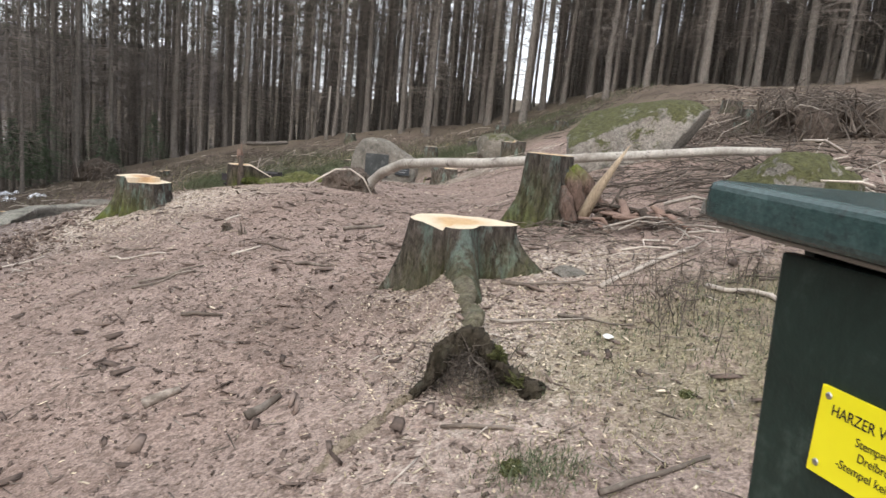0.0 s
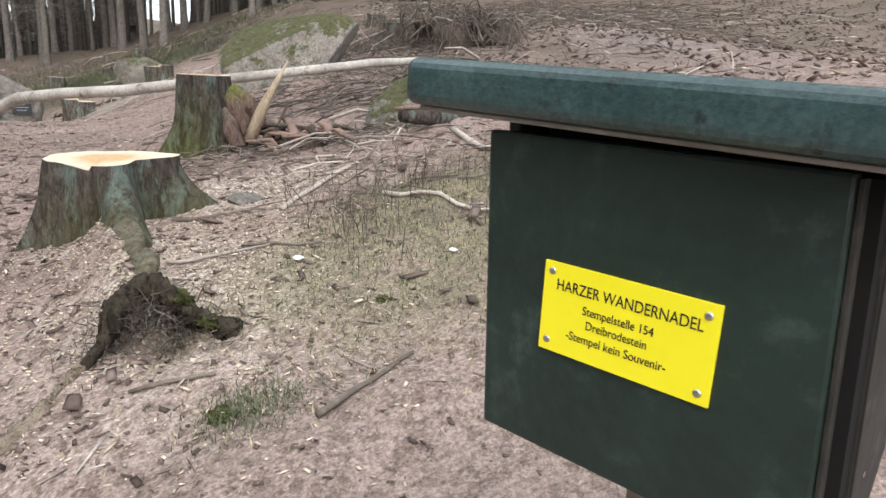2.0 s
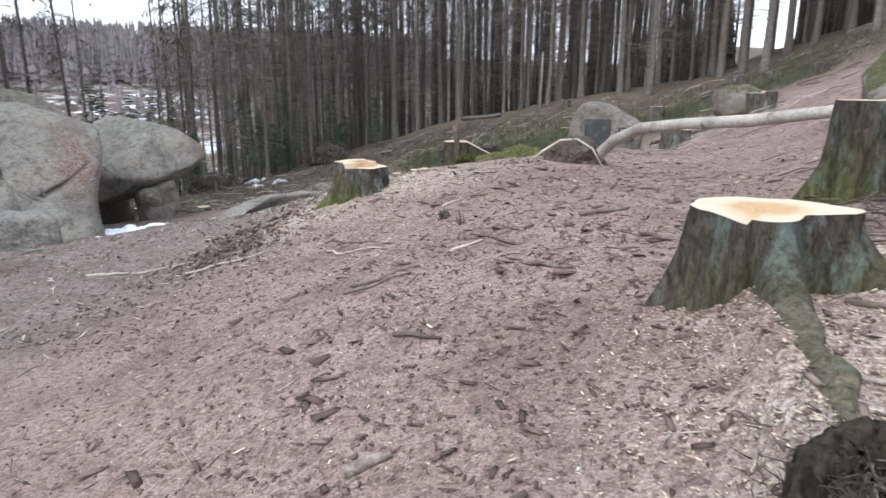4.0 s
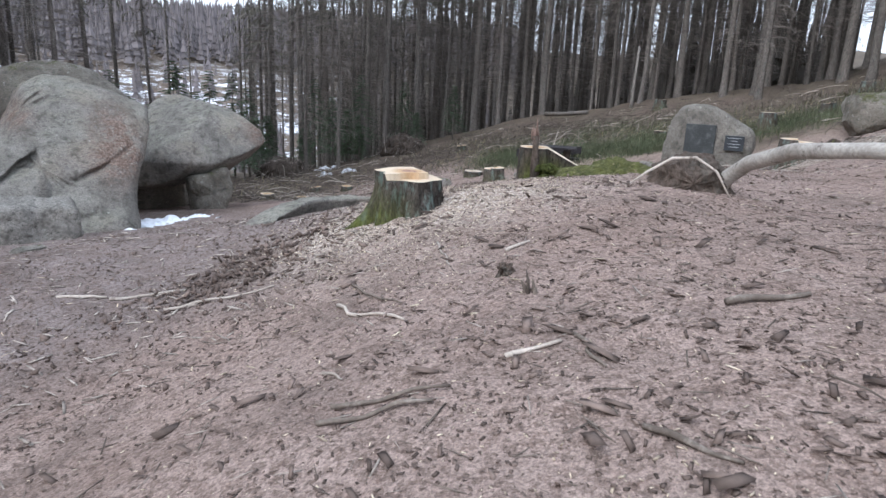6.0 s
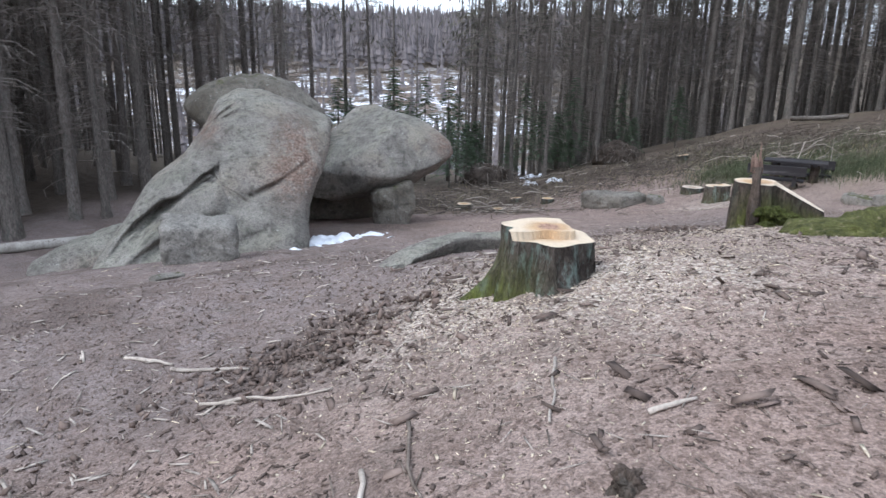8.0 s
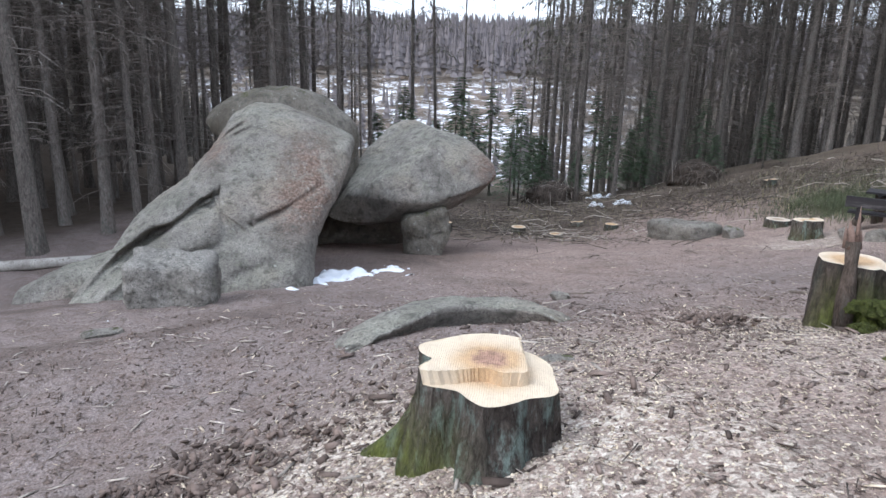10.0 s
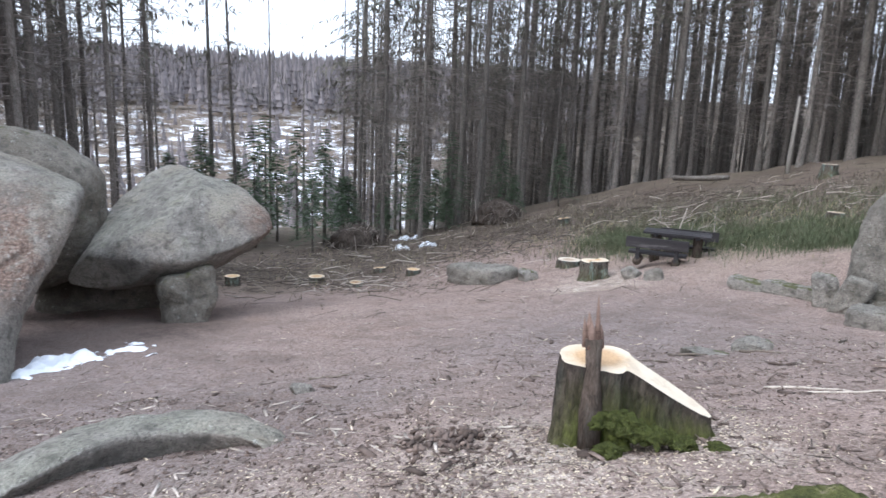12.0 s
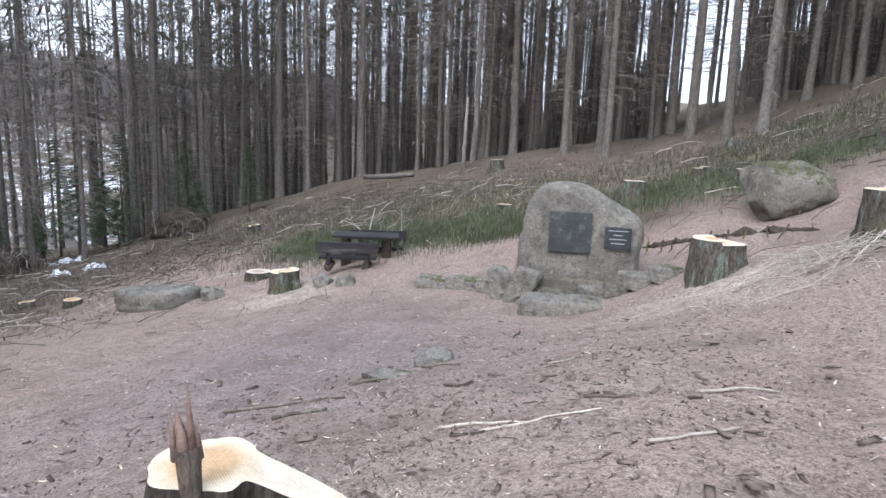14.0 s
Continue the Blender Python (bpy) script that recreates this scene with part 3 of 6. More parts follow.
# ---- trees ----
def spruce_meshes(seed, height, radius, dead_from, crown_from, limbs, dead, spray=12, sides=9):
    """Trunk, dead branches and crown of one spruce, standing at the origin."""
    rng = np.random.default_rng(seed)
    h = np.array([-0.6, -0.15, 0.15, 0.6, 1.6, 4, 8, 13, 18, height])
    bend = np.cumsum(rng.normal(0, 0.018, (len(h), 2)) * np.linspace(0.2, 1.6, len(h))[:, None], 0)
    bend -= bend[2]
    axis = np.column_stack([bend, h])
    taper = radius * np.array([1.7, 1.5, 1.28, 1.1, 1.0, 0.92, 0.8, 0.62, 0.38, 0.03])
    trunk = tube(axis, taper, sides, 0.07, seed)

    def spine(z):
        return np.array([np.interp(z, h, axis[:, 0]), np.interp(z, h, axis[:, 1]), z])

    def girth(z):
        return np.interp(z, h, taper)

    sticks = Heap()
    for z in np.sort(dead_from + (crown_from + 3 - dead_from) * rng.random(dead) ** 0.75):
        a, length = rng.random() * 6.283, (0.35 + 1.7 * rng.random() ** 1.6) * np.interp(z, [dead_from, crown_from], [0.5, 1.3])
        d = np.array([np.cos(a), np.sin(a), 0])
        p = spine(z) + d * girth(z) * 0.8
        q = p + d * length * 0.55 + np.array([0, 0, -0.05 * length])
        r = q + d * length * 0.45 + np.array([0, 0, -0.2 * length + 0.1 * rng.normal()])
        sticks.add(*tube([p, q, r], [0.017, 0.011, 0.005], 3, close=False))
        for _ in range(5):
            t = 0.2 + 0.8 * rng.random()
            o = p + (r - p) * t
            e = o + (d * 0.4 + rng.normal(0, 0.5, 3) - (0, 0, 0.5)) * length * 0.36
            w = np.cross(e - o, (0, 0, 1.0))
            w *= 0.010 / (np.linalg.norm(w) + 1e-9)
            sticks.add([o - w, o + w, e, o - (0, 0, 0.006)], [(0, 1, 2), (1, 3, 2), (3, 0, 2)])
    leaves = Heap()
    for z in crown_from + (height - 0.3 - crown_from) * rng.random(limbs) ** 0.9:
        a = rng.random() * 6.283
        reach = np.interp(z, [crown_from, crown_from + 3, height], [1.3, 2.3, 0.25]) * (0.7 + 0.5 * rng.random())
        d = np.array([np.cos(a), np.sin(a), 0])
        side = np.array([-d[1], d[0], 0])
        p = spine(z)
        bow = [p, p + d * reach * 0.5 - (0, 0, 0.10 * reach), p + d * reach - (0, 0, 0.34 * reach)]
        leaves.add(*tube(bow, [0.02, 0.012, 0.004], 3, close=False))
        for _ in range(spray):
            t = 0.2 + 0.8 * rng.random()
            o = (bow[0] + (bow[1] - bow[0]) * 2 * t) if t < 0.5 else (bow[1] + (bow[2] - bow[1]) * (2 * t - 1))
            s = rng.choice((-1, 1))
            tip = o + (side * s * (0.10 + 0.28 * rng.random()) + d * 0.16 * rng.random()) - (0, 0, 0.12 + 0.38 * rng.random())
            w = (d * 0.6 + rng.normal(0, 0.4, 3)) * 0.034
            m = (o + tip) / 2 + rng.normal(0, 0.03, 3)
            leaves.add([o, m + w, tip, m - w], [(0, 1, 2), (0, 2, 3)])
    return trunk, sticks.out(), leaves.out()


KINDS = []
for k, (hh, rr, lo, hi, limbs, dead) in enumerate([(24, 0.135, 1.2, 8.5, 54, 150), (26, 0.165, 1.8, 10, 50, 140), (23, 0.11, 1.0, 7.5, 54, 160), (25, 0.145, 2.0, 11, 48, 140), (22, 0.095, 0.8, 7, 56, 160)]):
    made = spruce_meshes(100 + k, hh, rr, lo, hi, limbs, dead)
    KINDS.append([mesh_of(n, *d) for n, d in zip(("trunk", "dry_branchwood", "crown"), made)])
    for me, mat in zip(KINDS[-1], (BARK_TREE, DEAD_BRANCH, NEEDLES)):
        me.materials.append(mat)
TREE_LABELS = ["tall straight spruce with grey-brown bark and dead lower branches", "slender grey spruce trunk with thin broken side branches", "tall dull spruce at the edge of the felled clearing"]


def spruce(x, y, kind, size=1.0, turn=0.0, lean=(0.0, 0.0)):
    t = thing("spruce_tree", pose(x, y, float(land(x, y)[0]), lean[0], lean[1], turn), TREE_LABELS[kind % 3], "tree", "spruces round the clearing")
    t.scale = (size, size, 1.0)
    for me, name in zip(KINDS[kind], ("trunk", "dry_branchwood", "crown")):
        o = new(name, me)
        o.parent = t
        if name != "trunk":
            o["kind"] = "stuff"
    return t


FRONT = [(-21.0, 34.5, 1, 1.0), (-19.0, 36.5, 0, 1.0), (-15.1, 39.0, 2, 1.1), (-12.9, 40.2, 1, 1.15), (-10.6, 42.0, 4, 1.0), (-9.3, 41.0, 0, 0.95), (-7.25, 38.6, 2, 1.1), (-5.7, 40.2, 1, 1.05),
         (-3.3, 37.2, 0, 1.1), (-1.95, 36.3, 1, 1.0), (-1.75, 34.9, 2, 1.15), (1.35, 36.6, 1, 1.1), (2.1, 33.6, 3, 1.05), (4.2, 37.0, 1, 1.0), (5.2, 36.5, 0, 1.05), (6.3, 35.0, 3, 1.0),
         (-19.9, 8.7, 1, 1.15), (-21.6, 10.6, 0, 1.1), (-21.2, 11.3, 2, 1.0), (-22.3, 12.9, 1, 1.0), (-24.5, 16.9, 0, 1.0), (-26.5, 20.6, 2, 1.0), (-27.4, 22.6, 4, 1.1), (-18.8, 32.7, 3, 0.95),
         (-24.0, 8.2, 0, 1.0), (2.8, 32.0, 0, 1.2), (6.0, 29.5, 2, 1.1), (9.6, 28.3, 1, 1.0), (8.0, 31.0, 3, 1.0), (11.2, 27.0, 0, 1.0), (13.2, 24.8, 2, 1.1), (-19.6, 29.8, 4, 0.9), (-20.6, 28.6, 2, 0.8)]


def bearing(x, y, cx, cy):
    return math.degrees(math.atan2(-(x - cx), y - cy))


def wooded(x, y):
    """How likely a tree stands at x, y."""
    yaw, r = bearing(x, y, -4, 14), math.hypot(x + 4, y - 14)
    if not -82 < yaw < 148 or r < np.interp(yaw, EDGE_YAW, EDGE_R) + 0.8:
        return 0.0
    eye = bearing(x, y, -2.6, 8.5)
    if 46.5 < eye < 60:
        return 0.02 if r < 40 else 0.006
    if 44.5 < eye < 63:
        return 0.15
    if 63 <= eye < 76 and r > 30:
        return 0.30
    if 36 < eye <= 46:
        return 0.6 if r < 60 else 0.3
    far = bearing(x, y, -1.2, 5)
    if -9.4 < far < -4.0 and math.hypot(x + 1.2, y - 5) > 37:
        return 0.12
    return 1.35 if yaw > 76 or yaw < -10 else 1.0


def forest():
    rng = np.random.default_rng(7)
    spots = [(x, y) for x, y, _, _ in FRONT]
    for x, y, k, s in FRONT:
        spruce(x, y, k, s, float(rng.random() * 360), tuple(rng.normal(0, 0.5, 2)))
    grid = {}
    for x, y in spots:
        grid.setdefault((int(x // 4), int(y // 4)), []).append((x, y))
    chosen = []
    for _ in range(20000):
        r, a = 17 + 62 * rng.random() ** 0.65, radians(-82 + 230 * rng.random())
        x, y = -4 - r * math.sin(a), 14 + r * math.cos(a)
        w = wooded(x, y)
        if w <= 0:
            continue
        gap = min(1.75 / math.sqrt(w), 3.9)
        if w < 0.5 and rng.random() > w * 1.5:
            continue
        i, j = int(x // 4), int(y // 4)
        if all((x - u) ** 2 + (y - v) ** 2 > gap * gap for a in (-1, 0, 1) for b in (-1, 0, 1) for u, v in grid.get((i + a, j + b), ())):
            grid.setdefault((i, j), []).append((x, y))
            chosen.append((x, y))
    chosen.sort(key=lambda p: math.hypot(p[0] + 4, p[1] - 14) - np.interp(bearing(*p, -4, 14), EDGE_YAW, EDGE_R))
    for x, y in chosen[:250]:
        spruce(x, y, int(rng.integers(5)), 0.8 + 0.45 * float(rng.random()), float(rng.random() * 360), tuple(rng.normal(0, 0.8, 2)))
    rest = chosen[250:]
    low = [spruce_meshes(300 + k, 23 + k, 0.10 + 0.015 * k, 1.2, 7.5, 36, 46, 5, 5) for k in range(4)]
    heaps = [Heap(), Heap(), Heap()]
    for x, y in rest[:1150]:
        k, a, s = low[int(rng.integers(4))], rng.random() * 6.283, 0.75 + 0.5 * rng.random()
        turn = np.array([[np.cos(a), -np.sin(a), 0], [np.sin(a), np.cos(a), 0], [0, 0, 1]]) * np.array([s, s, 0.8 + 0.3 * rng.random()])
        z = float(land(x, y)[0])
        for heap, (v, f) in zip(heaps, k):
            heap.add(v @ turn.T + (x, y, z), f)
    for heap, name, mat in zip(heaps, ("far_spruce_trunks", "far_dead_branches", "far_spruce_crowns"), (BARK_TREE, DEAD_BRANCH, NEEDLES)):
        tagged(mesh_object(name, *heap.out(), mat), "dense dim spruce wood behind the clearing", "forest", kind="stuff")
    return len(chosen)


forest()


def hill_wood():
    """Woods on the far side of the valley."""
    rng = np.random.default_rng(11)
    v, f = [], []
    count = 0
    while count < 9000:
        d, a = 90 + 520 * rng.random() ** 0.8, radians(20 + 85 * rng.random())
        x, y = -5 - d * math.sin(a), 10 + d * math.cos(a)
        s = float(valley(x, y))
        if s < 30 or rng.random() > np.interp(s, [30, 60, 110, 235, 275], [0.5, 0.25, 0.05, 0.10, 1.0]):
            continue
        z, h = float(land(x, y)[0]), 9 + 9 * rng.random()
        if s < 235:
            h *= 0.55
        for k in range(5):
            lo, hi = h * (0.12 + 0.17 * k), h * (0.12 + 0.17 * k + 0.26)
            r = 0.16 * h * (1 - k / 5.3)
            n = len(v)
            o = rng.random(5) * 0.5 + 0.75
            v += [(x + r * o[j] * math.cos(j * 1.2566 + k), y + r * o[j] * math.sin(j * 1.2566 + k), z + lo - 0.1 * h * (o[j] - 0.9)) for j in range(5)] + [(x, y, z + hi)]
            f += [(n + j, n + (j + 1) % 5, n + 5) for j in range(5)]
        count += 1
    m = Nodes("haze_tinted_far_wood")
    # valley haze is mixed into these paler, greyer wood colours
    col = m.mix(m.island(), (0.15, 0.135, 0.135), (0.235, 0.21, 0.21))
    tagged(mesh_object("far_hill_wood", v, f, m.done(col, 1.0, 0.0), True), "brown leafless and spruce wood on the far hillside, haze in its colour", "forest", kind="stuff")


hill_wood()


def deep_wood():
    """The wood behind the first rows, too deep to tell its trees apart."""
    rng = np.random.default_rng(13)
    v, f = [], []
    count = 0
    while count < 3600:
        r, a = 52 + 120 * rng.random() ** 0.8, radians(-85 + 233 * rng.random())
        x, y = -4 - r * math.sin(a), 14 + r * math.cos(a)
        eye, far = bearing(x, y, -2.6, 8.5), bearing(x, y, -1.2, 5)
        if 37 < eye < 72 or -9.6 < far < -3.9:
            continue
        z, h = float(land(x, y)[0]), 5 + 7 * rng.random()
        for k in range(5):
            lo, hi, rad = h * 0.17 * k, h * (0.17 * k + 0.26), 0.13 * h * (1 - k / 5.3)
            n, o = len(v), rng.random(5) * 0.6 + 0.7
            v += [(x + rad * o[j] * math.cos(j * 1.2566 + k), y + rad * o[j] * math.sin(j * 1.2566 + k), z + lo - 0.1 * h * (o[j] - 0.9)) for j in range(5)] + [(x, y, z + hi)]
            f += [(n + j, n + (j + 1) % 5, n + 5) for j in range(5)]
        count += 1
    m = Nodes("deep_wood_coloured_dim")
    # the gloom among the deep trees is put into this dark brown
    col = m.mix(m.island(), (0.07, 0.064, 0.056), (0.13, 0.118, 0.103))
    tagged(mesh_object("deep_wood", v, f, m.done(col, 1.0, 0.0), True), "brown spruce wood deep behind the trunks, its dimness in the colour", "forest", kind="stuff")


deep_wood()


# ---- rocks ----
def inflated(outline, front, back, lean=0.0, boxy=0.6, seed=0, rough=0.05, grooves=(), rings=56, around=120, lump=0.8, chops=0):
    """A boulder: its outline in (right, up), swelling to the front and back; lean tips its top away."""
    pts = np.asarray(outline, float)
    nxt = np.roll(pts, -1, 0)
    pts = np.concatenate([pts + (nxt - pts) * q for q in np.arange(10) / 10])
    c = (pts.max(0) + pts.min(0)) / 2
    th = np.arctan2(pts[:, 1] - c[1], pts[:, 0] - c[0])
    r = np.hypot(pts[:, 0] - c[0], pts[:, 1] - c[1])
    o = np.argsort(th)
    a = np.linspace(-np.pi, np.pi, around, endpoint=False)
    rad = np.interp(a, th[o], r[o], period=2 * np.pi)
    for _ in range(2):
        rad = (np.roll(rad, 1) + 2 * rad + np.roll(rad, -1)) / 4
    phi = np.linspace(-np.pi / 2, np.pi / 2, rings)
    cc, ss = np.abs(np.cos(phi)) ** boxy, np.sign(np.sin(phi)) * np.abs(np.sin(phi)) ** 0.9
    u = c[0] + cc[:, None] * (rad * np.cos(a))[None]
    w = c[1] + cc[:, None] * (rad * np.sin(a))[None]
    d = np.where(ss < 0, ss * front, ss * back)[:, None] + 0 * u
    p = np.stack([u, d, w], -1).reshape(-1, 3)
    chop = np.random.default_rng(seed + 500)
    for _ in range(chops):
        way = chop.normal(size=3)
        way /= np.linalg.norm(way)
        reach = p @ way
        p -= way * (0.92 * np.maximum(0, reach - np.quantile(reach, 0.80 + 0.14 * chop.random())))[:, None]
    centre = np.array([c[0], 0, c[1]])
    n = p - centre
    n /= np.linalg.norm(n, axis=1)[:, None] + 1e-9
    amount = rough * (fractal(p, lump, 4, seed) + 0.25 * fractal(p, lump * 0.15, 3, seed + 9))
    inward = 0 * amount
    for (x0, z0), (x1, z1), depth, width in grooves:
        e = np.array([x1 - x0, z1 - z0])
        q = p[:, [0, 2]] - (x0, z0)
        wob = 0.05 * fractal(p, 0.4, 2, seed + 3)
        t = np.clip(q @ e / (e @ e), 0, 1)
        dist = np.linalg.norm(q - t[:, None] * e, axis=1) + wob
        inward = inward + 0.8 * depth * np.exp(-(dist / width) ** 2) * (p[:, 1] < 0.2) * np.sin(np.pi * np.clip(t, 0.06, 0.94)) ** 0.6
    p += n * amount[:, None]
    p[:, 1] += inward
    p[:, 1] += lean * (p[:, 2] - c[1])
    f = [(i * around + j, i * around + (j + 1) % around, (i + 1) * around + (j + 1) % around, (i + 1) * around + j) for i in range(rings - 1) for j in range(around)]
    return p, f


def rock(name, x, y, z, facing, shape, material, label, category="rock", group="", rust=()):
    """facing: the bearing in degrees from which its front is seen; rust: stains (right, up, reach)."""
    ob = mesh_object(name, *shape, material)
    if rust:
        attribute(ob.data, "rust", sum(np.exp(-((shape[0][:, 0] - a) ** 2 + (shape[0][:, 2] - b) ** 2) / r ** 2) for a, b, r in rust))
    ob.matrix_world = pose(x, y, z, 0, 0, facing)
    return tagged(ob, label, category, group)


def squared(hw, hd, hh, seed, power=7.0, rough=0.16):
    """A rough squared stone: half width, depth and height."""
    a, e = np.meshgrid(np.linspace(0, 2 * np.pi, 72, endpoint=False), np.linspace(-np.pi / 2, np.pi / 2, 41), indexing="xy")
    d = np.stack([np.cos(e) * np.cos(a), np.cos(e) * np.sin(a), np.sin(e)], -1).reshape(-1, 3)
    p = d / (np.sum(np.abs(d) ** power, 1) ** (1 / power))[:, None] * (hw, hd, hh)
    m = min(hw, hd, hh)
    skew = np.random.default_rng(seed).normal(0, 0.14, 3)
    p[:, 0] *= 1 + skew[0] * p[:, 1] / hd
    p[:, 2] += skew[1] * 0.5 * m * p[:, 0] / hw
    p += d * (rough * m * (fractal(p, 0.9 * m + 0.1, 4, seed) + 0.5 * fractal(p, 0.25 * m, 3, seed + 5)))[:, None]
    f = [(i * 72 + j, i * 72 + (j + 1) % 72, (i + 1) * 72 + (j + 1) % 72, (i + 1) * 72 + j) for i in range(40) for j in range(72)]
    return p, f


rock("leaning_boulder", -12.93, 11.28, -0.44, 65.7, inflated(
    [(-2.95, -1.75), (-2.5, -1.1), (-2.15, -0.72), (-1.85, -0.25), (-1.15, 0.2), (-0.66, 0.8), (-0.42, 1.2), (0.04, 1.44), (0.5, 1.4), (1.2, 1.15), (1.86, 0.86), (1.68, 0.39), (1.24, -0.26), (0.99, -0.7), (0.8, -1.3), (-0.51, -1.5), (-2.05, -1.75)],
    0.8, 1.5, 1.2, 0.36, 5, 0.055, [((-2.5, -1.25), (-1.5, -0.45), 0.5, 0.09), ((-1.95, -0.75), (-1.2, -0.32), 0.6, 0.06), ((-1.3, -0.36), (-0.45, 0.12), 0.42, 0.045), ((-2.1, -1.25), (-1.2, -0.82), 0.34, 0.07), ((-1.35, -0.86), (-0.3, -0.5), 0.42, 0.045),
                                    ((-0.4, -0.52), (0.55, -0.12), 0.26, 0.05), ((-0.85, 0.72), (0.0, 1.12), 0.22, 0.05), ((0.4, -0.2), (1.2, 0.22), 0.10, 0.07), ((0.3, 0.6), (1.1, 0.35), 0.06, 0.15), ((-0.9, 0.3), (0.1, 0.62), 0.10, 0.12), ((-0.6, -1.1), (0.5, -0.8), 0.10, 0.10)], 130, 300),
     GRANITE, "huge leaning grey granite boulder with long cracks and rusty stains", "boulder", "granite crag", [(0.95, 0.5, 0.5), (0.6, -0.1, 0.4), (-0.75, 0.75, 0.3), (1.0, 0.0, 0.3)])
v, f = inflated(
    [(-2.5, -1.17), (-2.0, -0.33), (-1.23, 0.44), (-0.75, 0.9), (-0.43, 1.02), (0.05, 0.86), (0.88, 0.5), (1.26, 0.12), (1.28, -0.2), (1.0, -0.55), (0.52, -0.85), (-0.01, -1.08), (-0.79, -1.3), (-1.77, -1.36)],
    1.35, 1.6, 0.0, 0.5, 11, 0.06, [((-2.2, -0.62), (1.0, -0.45), 0.05, 0.05), ((0.2, 0.75), (1.2, -0.2), 0.05, 0.12), ((-1.4, -0.2), (-0.4, 0.5), 0.10, 0.10), ((0.1, -0.1), (0.8, 0.4), 0.08, 0.08)], 90, 200, 0.8, 2)
above = v[:, 2] + 0.55 - 0.30 * np.clip(v[:, 0] + 0.3, 0, 1.6)
v[:, 1] += np.where(above > 0, 0.75 * above, -0.8 * above) - 0.38
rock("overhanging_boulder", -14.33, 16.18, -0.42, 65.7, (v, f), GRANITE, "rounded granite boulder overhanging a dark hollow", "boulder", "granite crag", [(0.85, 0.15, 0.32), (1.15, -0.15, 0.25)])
rock("back_boulder", -16.30, 13.20, 0.28, 65.7, inflated(
    [(-1.6, 0.22), (-1.3, 0.5), (-0.87, 0.76), (-0.39, 0.92), (0.33, 0.93), (1.07, 0.74), (1.6, 0.43), (1.85, 0.1), (1.9, -1.6), (0.2, -2.4), (-0.6, -1.6), (-0.95, -0.3), (-1.4, -0.02)], 1.0, 1.3, 0.0, 0.6, 17, 0.08),
     GRANITE_DARK, "dark lichen-covered boulder standing behind the crag", "boulder", "granite crag")
rock("prop_stone", -13.06, 15.29, -1.86, 65.7, inflated([(-0.6, -0.5), (-0.62, 0.1), (-0.7, 0.5), (0.3, 0.8), (0.3, 0.2), (0.08, -0.5)], 0.3, 0.6, 0.2, 0.25, 19, 0.08, (), 40, 80, 0.4),
     GRANITE_DARK, "squat grey stone propping up the overhanging boulder", "rock", "granite crag")
# added filler at the hollow's back; its dark granite stands in for deep shade
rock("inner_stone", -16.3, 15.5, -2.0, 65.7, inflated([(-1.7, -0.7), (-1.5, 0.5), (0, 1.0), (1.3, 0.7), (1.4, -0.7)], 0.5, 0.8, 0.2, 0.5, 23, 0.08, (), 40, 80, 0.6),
     GRANITE_DARK, "dark stone added to close the hollow and stand in for its shade", "rock", "granite crag")
rock("foot_stone", -14.03, 8.53, -2.10, 60, inflated([(-1.1, -0.6), (-0.9, 0.1), (-0.2, 0.45), (0.6, 0.62), (1.2, 0.35), (1.3, -0.6)], 0.5, 0.8, 0.5, 0.6, 29, 0.06, (), 40, 90, 0.6),
     GRANITE, "low grey stone at the foot of the leaning boulder", "rock", "granite crag")
rock("stone_block", -10.74, 9.2, -1.14, 62, squared(0.53, 0.42, 0.37, 34, 14.0, 0.13),
     rock_material("pale_broken_granite", 0.0, 0.1, 0.07), "broken block of pale granite lying before the crag", "rock")
rock("mossy_boulder", 2.42, 9.62, 1.50, -13.5, inflated([(-1.25, -0.7), (-1.3, -0.12), (-1.02, 0.12), (-0.6, 0.38), (-0.05, 0.53), (0.4, 0.62), (0.82, 0.64), (1.06, 0.52), (1.12, 0.2), (1.0, -0.7)], 0.65, 0.8, 0.3, 0.42, 41, 0.05, [((-0.7, 0.3), (-0.55, -0.45), 0.06, 0.04)], 64, 150, 0.6, 5),
     GRANITE_MOSS, "large granite boulder half covered with dark green moss", "boulder")
rock("low_boulder", 1.17, 23.44, 0.90, -14, inflated([(-1.05, -0.55), (-1.08, -0.15), (-0.75, 0.28), (-0.2, 0.5), (0.35, 0.52), (0.95, 0.22), (1.08, -0.1), (0.7, -0.38), (0.1, -0.62)], 0.8, 0.9, 0.2, 0.45, 43, 0.07, (), 70, 150, 0.6, 3),
     rock_material("capped_granite", 0.6, 0.1, -0.085), "grey boulder with a mossy cap and undercut base", "boulder")
rock("mossy_hump", 2.69, 5.44, 1.08, -25, inflated([(-0.65, -0.3), (-0.5, 0.12), (-0.15, 0.4), (0.2, 0.47), (0.5, 0.32), (0.7, -0.3)], 0.5, 0.6, 0.2, 0.6, 47, 0.06, (), 50, 110, 0.3),
     rock_material("moss_covered_rock", 1.15, 0.2), "hump of rock overgrown with bright moss under fallen branches", "rock")

